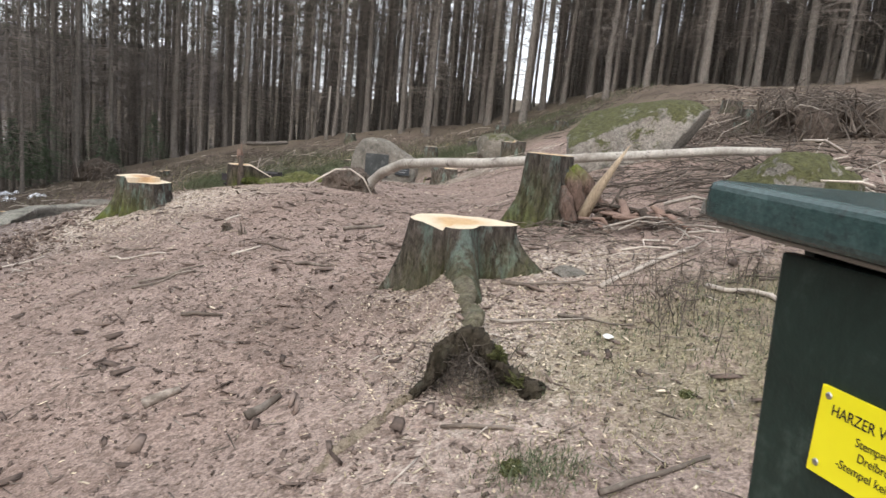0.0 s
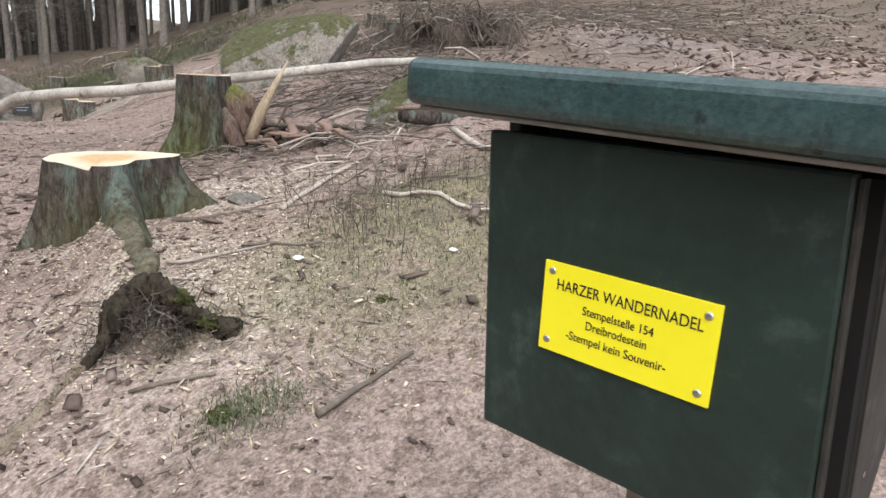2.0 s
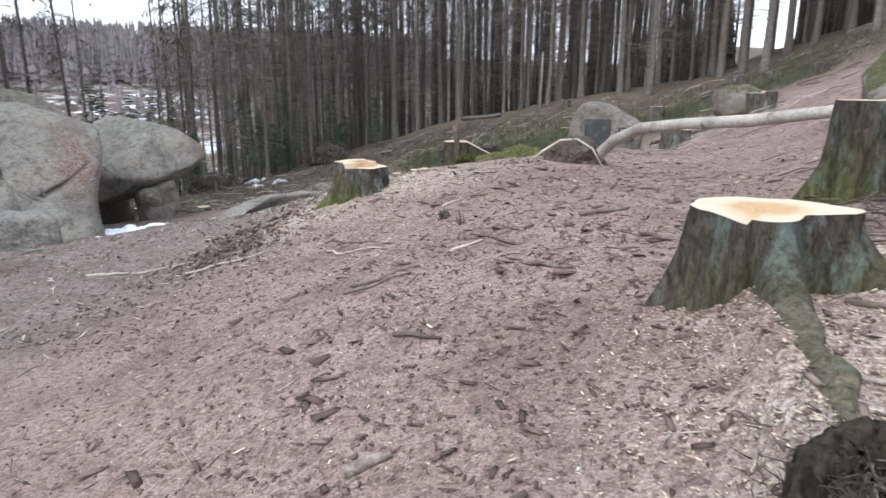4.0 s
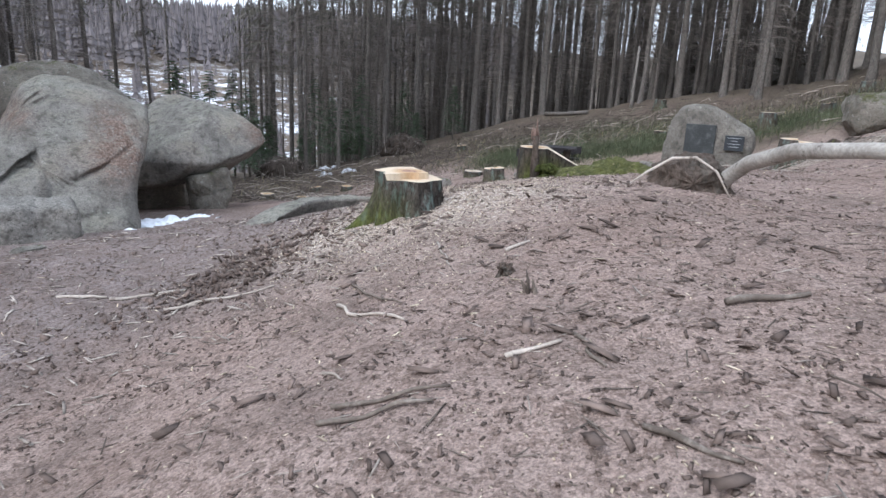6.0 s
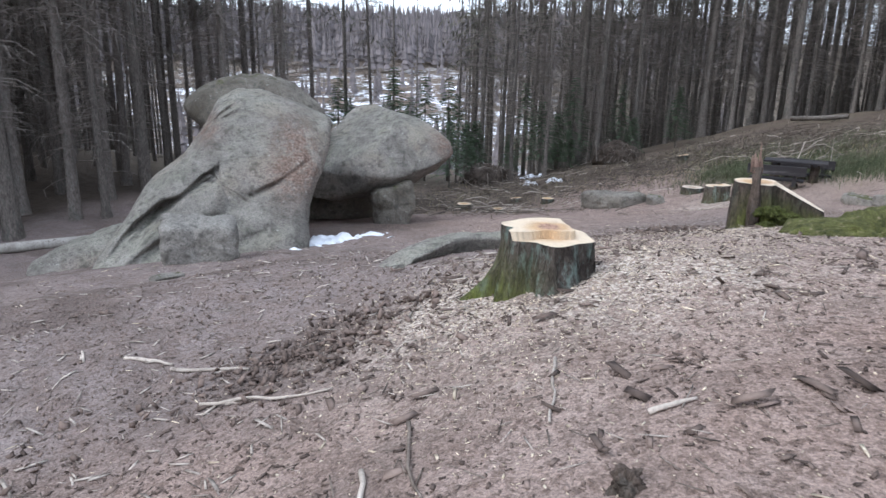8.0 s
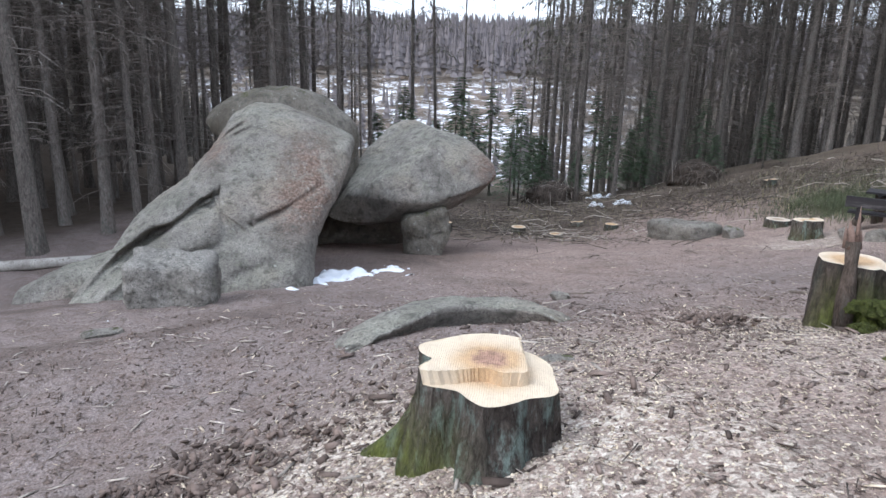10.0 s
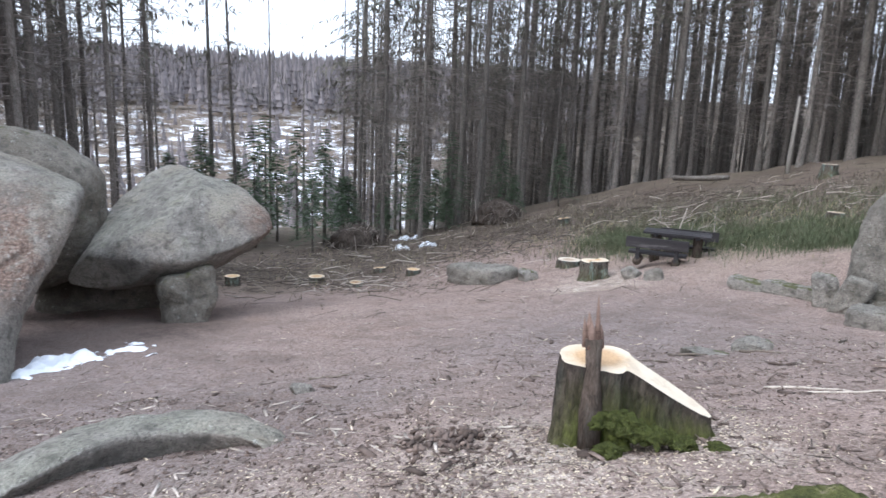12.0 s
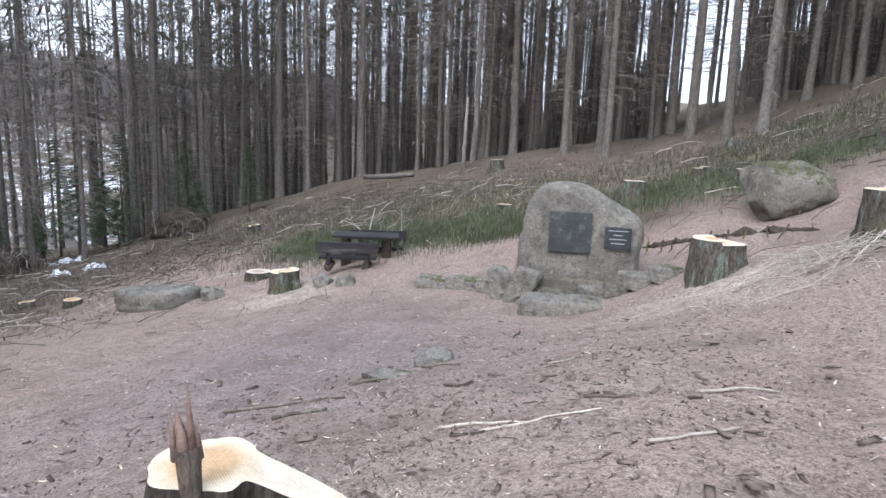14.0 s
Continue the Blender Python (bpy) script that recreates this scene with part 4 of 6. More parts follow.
# ---- memorial stone ----
memorial = thing("memorial_stone", pose(-2.41, 22.16, 0.07, 0, 0, 0), "upright rough granite memorial stone with two dark plaques", "monument")
part("boulder", inflated([(-1.14, -1.35), (-1.12, -0.6), (-1.1, 0.03), (-1.0, 0.45), (-0.72, 0.77), (-0.42, 0.86), (0.05, 0.78), (0.55, 0.54), (1.05, 0.2), (1.12, -0.15), (1.1, -0.7), (1.1, -1.35)], 0.42, 0.4, 0.06, 0.24, 53, 0.04, [((-0.9, 0.3), (-0.5, 0.75), 0.04, 0.08), ((0.3, 0.5), (0.9, 0.2), 0.03, 0.06)], 70, 160, 0.5), GRANITE_LIGHT, memorial)
BRONZE = mottled("dark_bronze", (0.028, 0.032, 0.033), (0.055, 0.06, 0.06), 0.3, (0.09, 0.10, 0.095), 0.3, 0.002, 0.55, 0.5)
SLATE = mottled("dark_plaque", (0.018, 0.022, 0.028), (0.035, 0.04, 0.047), 0.2, None, 0.2, 0.001, 0.5, 0.5)
PALE_MARK = mottled("pale_lettering", (0.30, 0.32, 0.33), (0.42, 0.44, 0.45), 0.05, None, 0.1, 0)
plaque = part("plaque", box_mesh(-0.56, 0.18, -0.50, -0.40, -0.40, 0.33, 0.012), BRONZE, memorial, "large square dark bronze plaque with worn relief")
for k in range(5):
    part("relief_line", box_mesh(-0.46, 0.08 - 0.07 * (k % 3), -0.506, -0.499, 0.18 - 0.11 * k, 0.215 - 0.11 * k, 0.003), BRONZE, plaque)
for px, pz in ((-0.53, 0.30), (0.15, 0.30), (-0.53, -0.37), (0.15, -0.37)):
    bm = bmesh.new()
    bmesh.ops.create_icosphere(bm, subdivisions=2, radius=0.012, matrix=Matrix.Translation((px, -0.505, pz)))
    part("bolt", bm, BRONZE, plaque)
plaque = part("plaque", box_mesh(0.42, 0.88, -0.50, -0.40, -0.28, 0.10, 0.008), SLATE, memorial, "small dark plaque with pale lines of writing")
for k in range(4):
    w = (0.17, 0.08, 0.15, 0.12)[k]
    part("writing_line", box_mesh(0.65 - w, 0.65 + w, -0.504, -0.498, 0.035 - 0.075 * k, 0.05 - 0.075 * k, 0), PALE_MARK, plaque)


def stone(x, y, sx, sy, sz, seed, label, material=None, turn=0.0, tip=0.0, name="stone", group="", sink=0.3):
    out = [(-sx, -sz), (-sx * 0.95, sz * 0.3), (-sx * 0.5, sz * 0.9), (sx * 0.2, sz), (sx * 0.85, sz * 0.6), (sx, -sz * 0.2), (sx * 0.8, -sz)]
    ob = mesh_object(name, *inflated(out, sy, sy, 0.1, 0.4, seed, 0.10 * min(sx, sz, sy), (), 30, 56, min(sx, sz), 10), material or STONE)
    ob.matrix_world = pose(x, y, ground_z(x, y) + sz * (1 - 2 * sink), 0, tip, turn)
    return tagged(ob, label, "stone", group)


STEP = "memorial steps"
rock("step_stone", -2.68, 20.95, ground_z(-2.68, 20.95) + 0.07, 4, squared(0.68, 0.36, 0.19, 61), STONE, "long flat step stone before the memorial", "stone", STEP)
def block(name, x, y, hw, hd, hh, seed, label, material, turn=0.0, tip=0.0, rise=0.5, group=STEP, boxy=0.2):
    """A squared stone standing in the soil, rise of its height showing."""
    ob = mesh_object(name, *squared(hw, hd, hh, seed), material)
    ob.matrix_world = pose(x, y, ground_z(x, y) + hh * (2 * rise - 1), 0, tip, turn)
    return tagged(ob, label, "stone", group)


MOSSY_STONE = rock_material("mossy_stone", 0.55, 0.2, 0.02)
block("edging_stone", -3.82, 21.75, 0.2, 0.2, 0.36, 62, "upright mossy edging stone beside the memorial steps", MOSSY_STONE, 10, -10, 0.8)
block("edging_stone", -3.38, 21.5, 0.24, 0.2, 0.38, 63, "tilted pale edging stone beside the memorial steps", GRANITE_LIGHT, -5, 18, 0.82)
block("ledge_stone", -2.25, 21.95, 0.85, 0.34, 0.2, 64, "long rough ledge stone under the memorial", GRANITE_DARK, 3, 0, 0.8)
for k, (hw, xx, yy, hh, mat) in enumerate([(0.24, -2.9, 21.6, 0.17, GRANITE_DARK), (0.3, -2.1, 21.55, 0.15, STONE), (0.2, -1.75, 21.5, 0.14, GRANITE_DARK), (0.34, -1.3, 21.45, 0.15, STONE), (0.26, -0.95, 21.3, 0.15, MOSSY_STONE), (0.16, -3.1, 21.9, 0.3, GRANITE_LIGHT)]):
    block("ledge_stone", xx, yy, hw, 0.2, hh, 65 + k, "rough stone set in the ledge below the memorial", mat, 9 * k - 12, 4, 0.7, boxy=0.35)
for k, (xx, yy, hw, hh) in enumerate([(-5.25, 22.65, 0.42, 0.13), (-4.5, 22.35, 0.44, 0.13), (-4.05, 22.1, 0.22, 0.12)]):
    block("kerb_stone", xx, yy, hw, 0.2, hh, 74 + k, "mossy kerb stone edging the clearing", MOSSY_STONE, -22, 3, 0.75, "kerb stones", 0.4)
for k, (xx, yy, sx_, sz_, lab) in enumerate([(-8.1, 23.6, 0.30, 0.25, "grey stone beside the picnic bench"), (-7.5, 23.45, 0.27, 0.27, "pointed stone beside the picnic bench"),                                              (-10.9, 23.6, 0.4, 0.26, "squat mossy stone at the clearing's edge"), (-3.85, 16.4, 0.26, 0.11, "half-buried grey stone in the soil"), (-4.2, 15.8, 0.4, 0.05, "flat stone flush with the soil"),
                                             (-6.85, 12.35, 0.16, 0.07, "small dark stone on the trodden soil"), (-4.45, 9.6, 0.14, 0.025, "flat greenish stone flush with the soil"), (-9.1, 8.05, 0.3, 0.07, "flat stone in the muddy soil"),
                                             (0.82, 4.1, 0.22, 0.035, "flat grey stone among sawdust"), (-0.3, 20.2, 0.13, 0.11, "small round stone by a stump")]):
    stone(xx, yy, sx_, sx_ * 0.75, sz_, 80 + k, lab, GRANITE_LIGHT if k in (1, 8) else MOSSY_STONE if k == 2 else None, 25 * k, 4 * (-1) ** k, "stone", "", 0.62 if k in (4, 6, 7, 8) else 0.4)


block("flat_slab", -12.35, 23.6, 1.0, 0.55, 0.34, 79, "long pale flat slab edging the clearing", GRANITE_LIGHT, -14, -7, 0.62, "")


# ---- stumps ----
def lobe(a, lobes, k):
    out = 0 * a
    for ang, width, *size in lobes:
        d = (a - radians(ang) + np.pi) % (2 * np.pi) - np.pi
        out = out + size[k] * np.exp(-(d / radians(width)) ** 2)
    return out


def stump(x, y, r, top, label, lobes=(), height=None, seed=0, bark=None, cut=None, moss_side=None, rough=0.05, around=96, group="felled spruce stumps", moss=1.0, flare=3.2):
    """A sawn stump. lobes: (bearing, width, how far the rim / the foot runs out); height(u, v): cut height above the lower top."""
    g0 = ground_z(x, y)
    t = thing("tree_stump", pose(x, y, g0), label, "tree stump", group)
    a = np.linspace(0, 2 * np.pi, around, endpoint=False)
    circle = np.stack([np.cos(a), np.sin(a), 0 * a], 1)
    wav = 1 + rough * fractal(circle * 1.0, 0.5, 3, seed)
    rim, foot = r * wav + lobe(a, lobes, 0), r * 1.1 * wav + 1.25 * lobe(a, lobes, 1)
    cutz = (lambda u, v: 0 * u + top) if height is None else (lambda u, v: top + height(u, v))
    steps = np.array([0, 0.06, 0.14, 0.24, 0.36, 0.5, 0.64, 0.78, 0.9, 1.0])
    rows = []
    edge = cutz(rim * np.cos(a), rim * np.sin(a)) - g0
    for s in steps:
        rad = rim + (foot - rim) * (1 - s) ** flare
        px, py = rad * np.cos(a), rad * np.sin(a)
        base = land(x + px, y + py) + relief(x + px, y + py) - g0 - 0.12
        rows.append(np.stack([px, py, base + (edge - base) * s], 1))
    v = np.concatenate(rows)
    n = np.stack([np.cos(np.tile(a, len(steps))), np.sin(np.tile(a, len(steps))), 0 * np.tile(a, len(steps))], 1)
    low = np.repeat(1 - steps, around)
    ridge = 0.05 * r / 0.25 * (fractal(np.stack([np.tile(np.cos(a), len(steps)) * 2.2, np.tile(np.sin(a), len(steps)) * 2.2, v[:, 2] * 0.8], 1), 0.35, 3, seed + 4)) * (0.35 + low)
    v = v + n * ridge[:, None] * np.minimum(1, low * 6 + 0.15)[:, None]
    k = len(steps)
    f = [(i * around + j, i * around + (j + 1) % around, (i + 1) * around + (j + 1) % around, (i + 1) * around + j) for i in range(k - 1) for j in range(around)]
    me = mesh_of("bark", v, f)
    up = np.repeat(steps, around)
    side = np.ones(len(v)) if moss_side is None else np.clip(0.5 + 0.9 * np.cos(np.tile(a, k) - radians(moss_side)), 0, 1)
    attribute(me, "moss", np.clip(moss * (0.95 - up * 1.0), 0, 1) * side)
    part("bark", me, bark or BARK_OLD, t)
    fr = np.concatenate([[1.0], np.linspace(0.985, 0.02, 44)]) if around > 60 else np.array([1.0, 0.965, 0.9, 0.82, 0.74, 0.66, 0.58, 0.5, 0.42, 0.34, 0.26, 0.18, 0.1, 0.03])
    last = v[(k - 1) * around:]
    rows = []
    for q in fr:
        px, py = last[:, 0] * q, last[:, 1] * q
        pz = cutz(px, py) - g0 if q < 0.99 else last[:, 2] + 0.002
        rows.append(np.stack([px, py, pz + 0.004 * fractal(np.stack([px, py, 0 * px], 1), 0.06, 2, seed) * (q < 0.99)], 1))
    v = np.concatenate(rows)
    m = len(fr)
    f = [(i * around + j, i * around + (j + 1) % around, (i + 1) * around + (j + 1) % around, (i + 1) * around + j) for i in range(m - 1) for j in range(around)]
    f.append(tuple((m - 1) * around + j for j in range(around)))
    part("cut_face", mesh_of("cut_face", v, f, True), cut or CUT, t)
    return t


# stumps near the walk
broad = stump(0.10, 4.27, 0.285, 0.88, "broad low stump with stepped pale cut and grey lichened bark",
      [(-80, 13, 0.03, 0.66), (-113, 14, -0.03, -0.06), (-47, 18, -0.075, -0.08), (195, 20, 0.02, 0.16), (245, 12, 0.01, 0.10), (-8, 20, 0.09, 0.36), (90, 30, 0.0, 0.1)],
      lambda u, v: np.where(u > 0.02 + 0.35 * v, 0.0 + 0.05 * (u - 0.05), -0.035 * smooth((-v - 0.02) / 0.2) * smooth((u + 0.25) / 0.2)), 1, moss_side=-70, moss=0.6, rough=0.07, flare=1.9)
tall_stump = stump(0.87, 6.10, 0.205, 1.31, "tall dark spruce stump with mossy foot and pale sawn top",
      [(185, 16, 0.0, 0.24), (235, 14, 0.0, 0.14), (-60, 16, 0.0, 0.14), (10, 20, 0.02, 0.18), (90, 30, 0.0, 0.12)], None, 2, moss_side=190)
stump(-4.0, 8.64, 0.275, 0.40, "fresh spruce stump with a two-step sawn top and dark heart",
      [(-150, 17, 0.05, 0.42), (-105, 13, 0.06, 0.12), (-125, 9, -0.03, -0.05), (-72, 12, -0.03, -0.04), (-40, 16, 0.05, 0.2), (15, 16, 0.06, 0.12), (110, 24, 0.02, 0.1)],
      lambda u, v: np.where((v * 0.62 - u * 0.78 > -0.12 + 0.02 * np.sin(u * 30)) & (u * 0.62 + v * 0.78 < 0.16), 0.06, 0.0), 3, cut=CUT_ROTTEN, moss_side=200, moss=1.3)
stump(-3.78, 11.82, 0.205, 0.47, "mossy spruce stump with a slanting fresh cut along one root",
      [(18, 17, 0.42, 0.58), (-38, 12, 0.04, 0.36), (-110, 20, 0.02, 0.12), (160, 24, 0.02, 0.12), (80, 26, 0.02, 0.12)],
      lambda u, v: -0.52 * np.maximum(0, 0.95 * u + 0.3 * v - 0.16), 4, bark=BARK_PLAIN, cut=CUT_FRESH, moss_side=-20, moss=1.8)
stump(-0.40, 20.3, 0.34, 0.27, "wide stump with pale two-level cut beside heaped sticks", [(200, 20, 0.02, 0.14), (-20, 26, 0.1, 0.2), (-80, 20, 0.02, 0.14), (100, 26, 0.02, 0.12)], lambda u, v: np.where(u > 0.03, -0.03, 0.02), 5, moss=0.15)
SMALL = [(-9.1, 23.75, 0.33, 0.42, "split stump with a bright torn top"), (-10.35, 24.9, 0.30, 0.2, "low grey stump cut near the ground"), (-1.15, 27.6, 0.27, 0.62, "tall grey stump behind the memorial stone"), (0.55, 28.3, 0.22, 0.3, "low stump with a mossy yellowish top"),
         (-5.75, 35.3, 0.26, 0.45, "weathered stump on the slope"), (1.75, 30.5, 0.22, 0.45, "grey upright stump on the slope"), (1.55, 19.4, 0.34, 0.62, "large brown stump with spreading roots"), (-17.4, 22.1, 0.24, 0.2, "mossy stump among brash"),
         (-18.0, 19.5, 0.2, 0.28, "pale cut stump beside the crag"), (-16.9, 24.4, 0.2, 0.14, "low pale stump among brash"), (-15.3, 24.2, 0.2, 0.14, "low pale stump among brash"), (-16.1, 22.5, 0.22, 0.13, "low pale stump among brash"),
         (1.3, 26.6, 0.24, 0.3, "weathered stump above the boulder"), (4.75, 11.2, 0.24, 0.4, "mossy stump on the brash-covered bank"), (-4.6, 28.6, 0.2, 0.2, "small weathered stump on the grassy slope"), (-13.4, 30.5, 0.2, 0.2, "low stump on the brashy slope"),
         (6.2, 16.0, 0.22, 0.25, "pale stump on the bank"), (3.6, 24.8, 0.24, 0.3, "pale weathered stump on the upper slope")]
for k, (sx, sy, sr, sh, lab) in enumerate(SMALL):
    stump(sx, sy, sr, ground_z(sx, sy) + sh, lab, [(40 * k % 360, 24, 0.03, 0.16), (40 * k + 130, 22, 0.0, 0.12), (40 * k + 240, 26, 0.0, 0.14)],
          (lambda u, v: np.where(u > 0.02, 0.05, 0.0)) if k % 3 == 0 else None, 20 + k, cut=CUT_OLD if k in (1, 2, 3, 4, 5, 12, 13, 14) else CUT, around=56, moss_side=-90, moss=0.45)


def rod(name, pts, radii, material, label, category, sides=10, rough=0.1, seed=0, moss=0.0, group=""):
    v, f = tube(pts, radii, sides, rough, seed)
    me = mesh_of(name, v, f)
    attribute(me, "moss", np.full(len(v), moss))
    ob = new(name, me)
    me.materials.append(material)
    return tagged(ob, label, category, group)


def on_ground(x, y, h=0.0):
    return (x, y, ground_z(x, y) + h)


def draped(x0, y0, x1, y1, n, bend, seed, lift=0.0):
    p = wander((x0, y0, 0), (x1, y1, 0), n, bend, seed)
    return np.column_stack([p[:, :2], land(p[:, 0], p[:, 1]) + relief(p[:, 0], p[:, 1]) + lift + 0.02 * np.abs(vnoise(p * 4, seed))])


# long root of the broad stump, torn bark and wood on the flank of the tall one
def under(thing_, name, data, material, label=""):
    """A part given in world coordinates, set under a thing."""
    o = part(name, data, material, thing_, label)
    o.matrix_basis = thing_.matrix_world.inverted()
    return o


way = np.array([(0.16, 3.86, 0), (0.17, 3.8, 0), (0.18, 3.7, 0), (0.19, 3.5, 0), (0.17, 3.3, 0), (0.18, 3.05, 0), (0.19, 2.8, 0)])
for k in range(7):
    way[k, 2] = ground_z(way[k, 0], way[k, 1]) + (-0.02, 0.0, 0.01, 0.012, 0.008, 0.012, 0.0)[k]
q = np.linspace(0, 6, 60)
way = np.column_stack([np.interp(q, np.arange(7), way[:, c]) for c in range(3)])
for _ in range(6):
    way[1:-1] = (way[:-2] + 2 * way[1:-1] + way[2:]) / 4
way[:, 2] -= 0.03
way[:, 0] += 0.03 * vnoise(way * 5, 4)
v, f = tube(way, [0.06, 0.075, 0.066, 0.058, 0.052, 0.05, 0.045], 22, 0.3, 12)
v += 0.02 * fractal(v * (1, 0.4, 1), 0.05, 3, 5)[:, None]
me = mesh_of("root", v, f)
attribute(me, "moss", np.full(len(v), 0.25))
under(broad, "root", me, bark_material("root_bark", (0.085, 0.068, 0.055), (0.25, 0.21, 0.17), 0.25, True, 0.03), "long bark-covered root strewn with sawdust")
TORN = bark_material("torn_brown_bark", (0.075, 0.05, 0.04), (0.22, 0.15, 0.12), 0.25, True, 0.03)
for k, (x0, y0, z0, x1, y1, z1, w) in enumerate([(1.02, 6.02, 1.24, 1.20, 5.86, 0.86, 0.075), (1.08, 6.08, 1.22, 1.34, 5.98, 0.95, 0.08), (1.0, 5.92, 1.05, 1.08, 5.76, 0.80, 0.06), (1.14, 6.05, 1.10, 1.45, 5.86, 0.90, 0.05)]):
    p = wander((x0, y0, z0), (x1, y1, z1 - 0.06), 12, 0.08, k + 3)
    v, f = tube(p, [w * 0.5, w, w * 1.1, w * 0.7], 10, 0.5, 30 + k)
    me = mesh_of("torn_bark", v, f)
    attribute(me, "moss", np.clip(1.3 - 3.5 * np.linspace(0, 1, len(v)), 0, 1) * (k < 2))
    under(tall_stump, "torn_bark", me, TORN, "torn reddish brown bark")

# splinter standing on the slanting stump
snag = thing("stump_splinter", pose(-3.70, 11.60, 0.14, 0, -4, 0), "broken upright branch stub with a torn reddish tip against the stump", "branch stub")
part("stub", tube([(0, 0, -0.2), (0.0, 0.0, 0.1), (0.005, 0.02, 0.32), (0.0, 0.03, 0.5)], [0.06, 0.048, 0.042, 0.043], 12, 0.45, 5), BARK_DARK, snag)
for k, (dx, dy, hh, rr) in enumerate([(0.022, 0.03, 0.74, 0.020), (-0.025, 0.04, 0.64, 0.028), (0.0, 0.01, 0.6, 0.03), (-0.04, 0.02, 0.61, 0.018), (0.03, 0.05, 0.58, 0.02)]):
    part("splinter", tube([(dx, dy, 0.45), (dx * 1.1, dy, 0.5 + 0.4 * (hh - 0.5)), (dx * 1.2, dy, hh)], [rr, rr * 0.7, 0.002], 6, 0.15, k), BARK_RED, snag, "torn reddish heartwood")

# fallen birch
rod("fallen_birch", [(-1.33, 10.01, 0.31), (-1.20, 9.92, 0.56), (-1.03, 9.68, 0.73), (-0.70, 9.13, 0.91), (-0.24, 8.43, 1.01), (0.31, 7.78, 1.09), (0.97, 7.34, 1.21), (1.78, 6.95, 1.35), (2.59, 6.60, 1.49), (3.04, 6.40, 1.53)],
    [0.075, 0.075, 0.072, 0.066, 0.06, 0.056, 0.052, 0.047, 0.043, 0.038], BARK_BIRCH, "long pale fallen birch trunk arching over the ground", "fallen trunk", 14, 0.12, 3, 0.12)
v, f = inflated([(-0.5, -0.25), (-0.3, 0.12), (0.0, 0.26), (0.35, 0.2), (0.55, -0.25)], 0.3, 0.35, 0.1, 0.6, 91, 0.10, (), 36, 80, 0.2)
rock("root_plate", -1.62, 9.95, ground_z(-1.62, 9.95) + 0.05, 20, (v, f), BARK_DARK, "dark upturned root plate at the foot of the fallen birch", "root plate")
v, f = inflated([(-0.85, -0.2), (-0.6, 0.1), (-0.1, 0.22), (0.4, 0.2), (0.8, 0.05), (0.9, -0.2)], 0.3, 0.4, 0.1, 0.6, 93, 0.07, (), 44, 110, 0.2)
rock("moss_bank", -2.45, 10.75, ground_z(-2.45, 10.75) - 0.09, 15, (v, f), MOSS, "low bank overgrown with bright green moss", "moss")
rod("arched_root", [on_ground(-2.05, 9.35), on_ground(-1.9, 9.5, 0.14), on_ground(-1.7, 9.65, 0.27), on_ground(-1.5, 9.75, 0.30), on_ground(-1.3, 9.75, 0.2), on_ground(-1.15, 9.65, 0.0)], [0.010, 0.013, 0.016, 0.016, 0.013, 0.008], TWIG_PALE, "pale arched root springing from the soil", "root", 8, 0.2, 8)

# root arch in front of the broad stump
# dark bark of the arch, reused as painted shade in the hollow beneath
ROOT_BLACK = bark_material("dark_root_and_hollow_shade", (0.022, 0.017, 0.013), (0.085, 0.067, 0.053), 0.1, True, 0.03)
hump = thing("root_arch", pose(0, 0, 0), "mossy dark root arching over a hollow in the soil", "root")
gz = ground_z
arch = [(-0.06, 2.56, gz(-0.06, 2.56) - 0.02), (0.03, 2.64, gz(0.03, 2.64) + 0.05), (0.09, 2.69, 0.555), (0.17, 2.71, 0.60), (0.25, 2.69, 0.575), (0.33, 2.62, 0.53), (0.42, 2.52, gz(0.42, 2.52) + 0.01), (0.48, 2.44, gz(0.48, 2.44) - 0.04)]
side_root = [(-0.04, 2.58, gz(-0.04, 2.58) + 0.005), (-0.1, 2.52, gz(-0.1, 2.52) - 0.008), (-0.16, 2.42, gz(-0.16, 2.42) - 0.012), (-0.25, 2.28, gz(-0.25, 2.28) - 0.014), (-0.31, 2.12, gz(-0.31, 2.12) - 0.03)]
for name, pts, rr, moss, lab in (("arch", arch, [0.025, 0.03, 0.038, 0.046, 0.046, 0.046, 0.04, 0.025], 0.06, "dark mossy arch"), ("side_root", side_root, [0.03, 0.026, 0.024, 0.022, 0.016], 0.0, "")):
    n = 9 * len(pts)
    tt = np.linspace(0, 1, len(pts))
    fine = np.column_stack([np.interp(np.linspace(0, 1, n), tt, [q[c] for q in pts]) for c in range(3)])
    v, f = tube(fine, np.interp(np.linspace(0, 1, n), tt, rr), 18, 0.85, 7)
    v += np.random.default_rng(3).normal(0, 0.005, v.shape)
    me = mesh_of(name, v, f)
    attribute(me, "moss", np.full(len(v), moss))
    part(name, me, DUSTED if name == "side_root" else ROOT_BLACK, hump, lab)
# soil behind the arch, coloured near-black to give the hollow its shadow
part("hollow_back", inflated([(-0.15, -0.12), (-0.1, 0.04), (0.0, 0.07), (0.12, 0.03), (0.17, -0.12)], 0.04, 0.1, 0.2, 0.6, 96, 0.03, (), 24, 50, 0.08), ROOT_BLACK, hump).matrix_basis = pose(0.2, 2.82, 0.48)
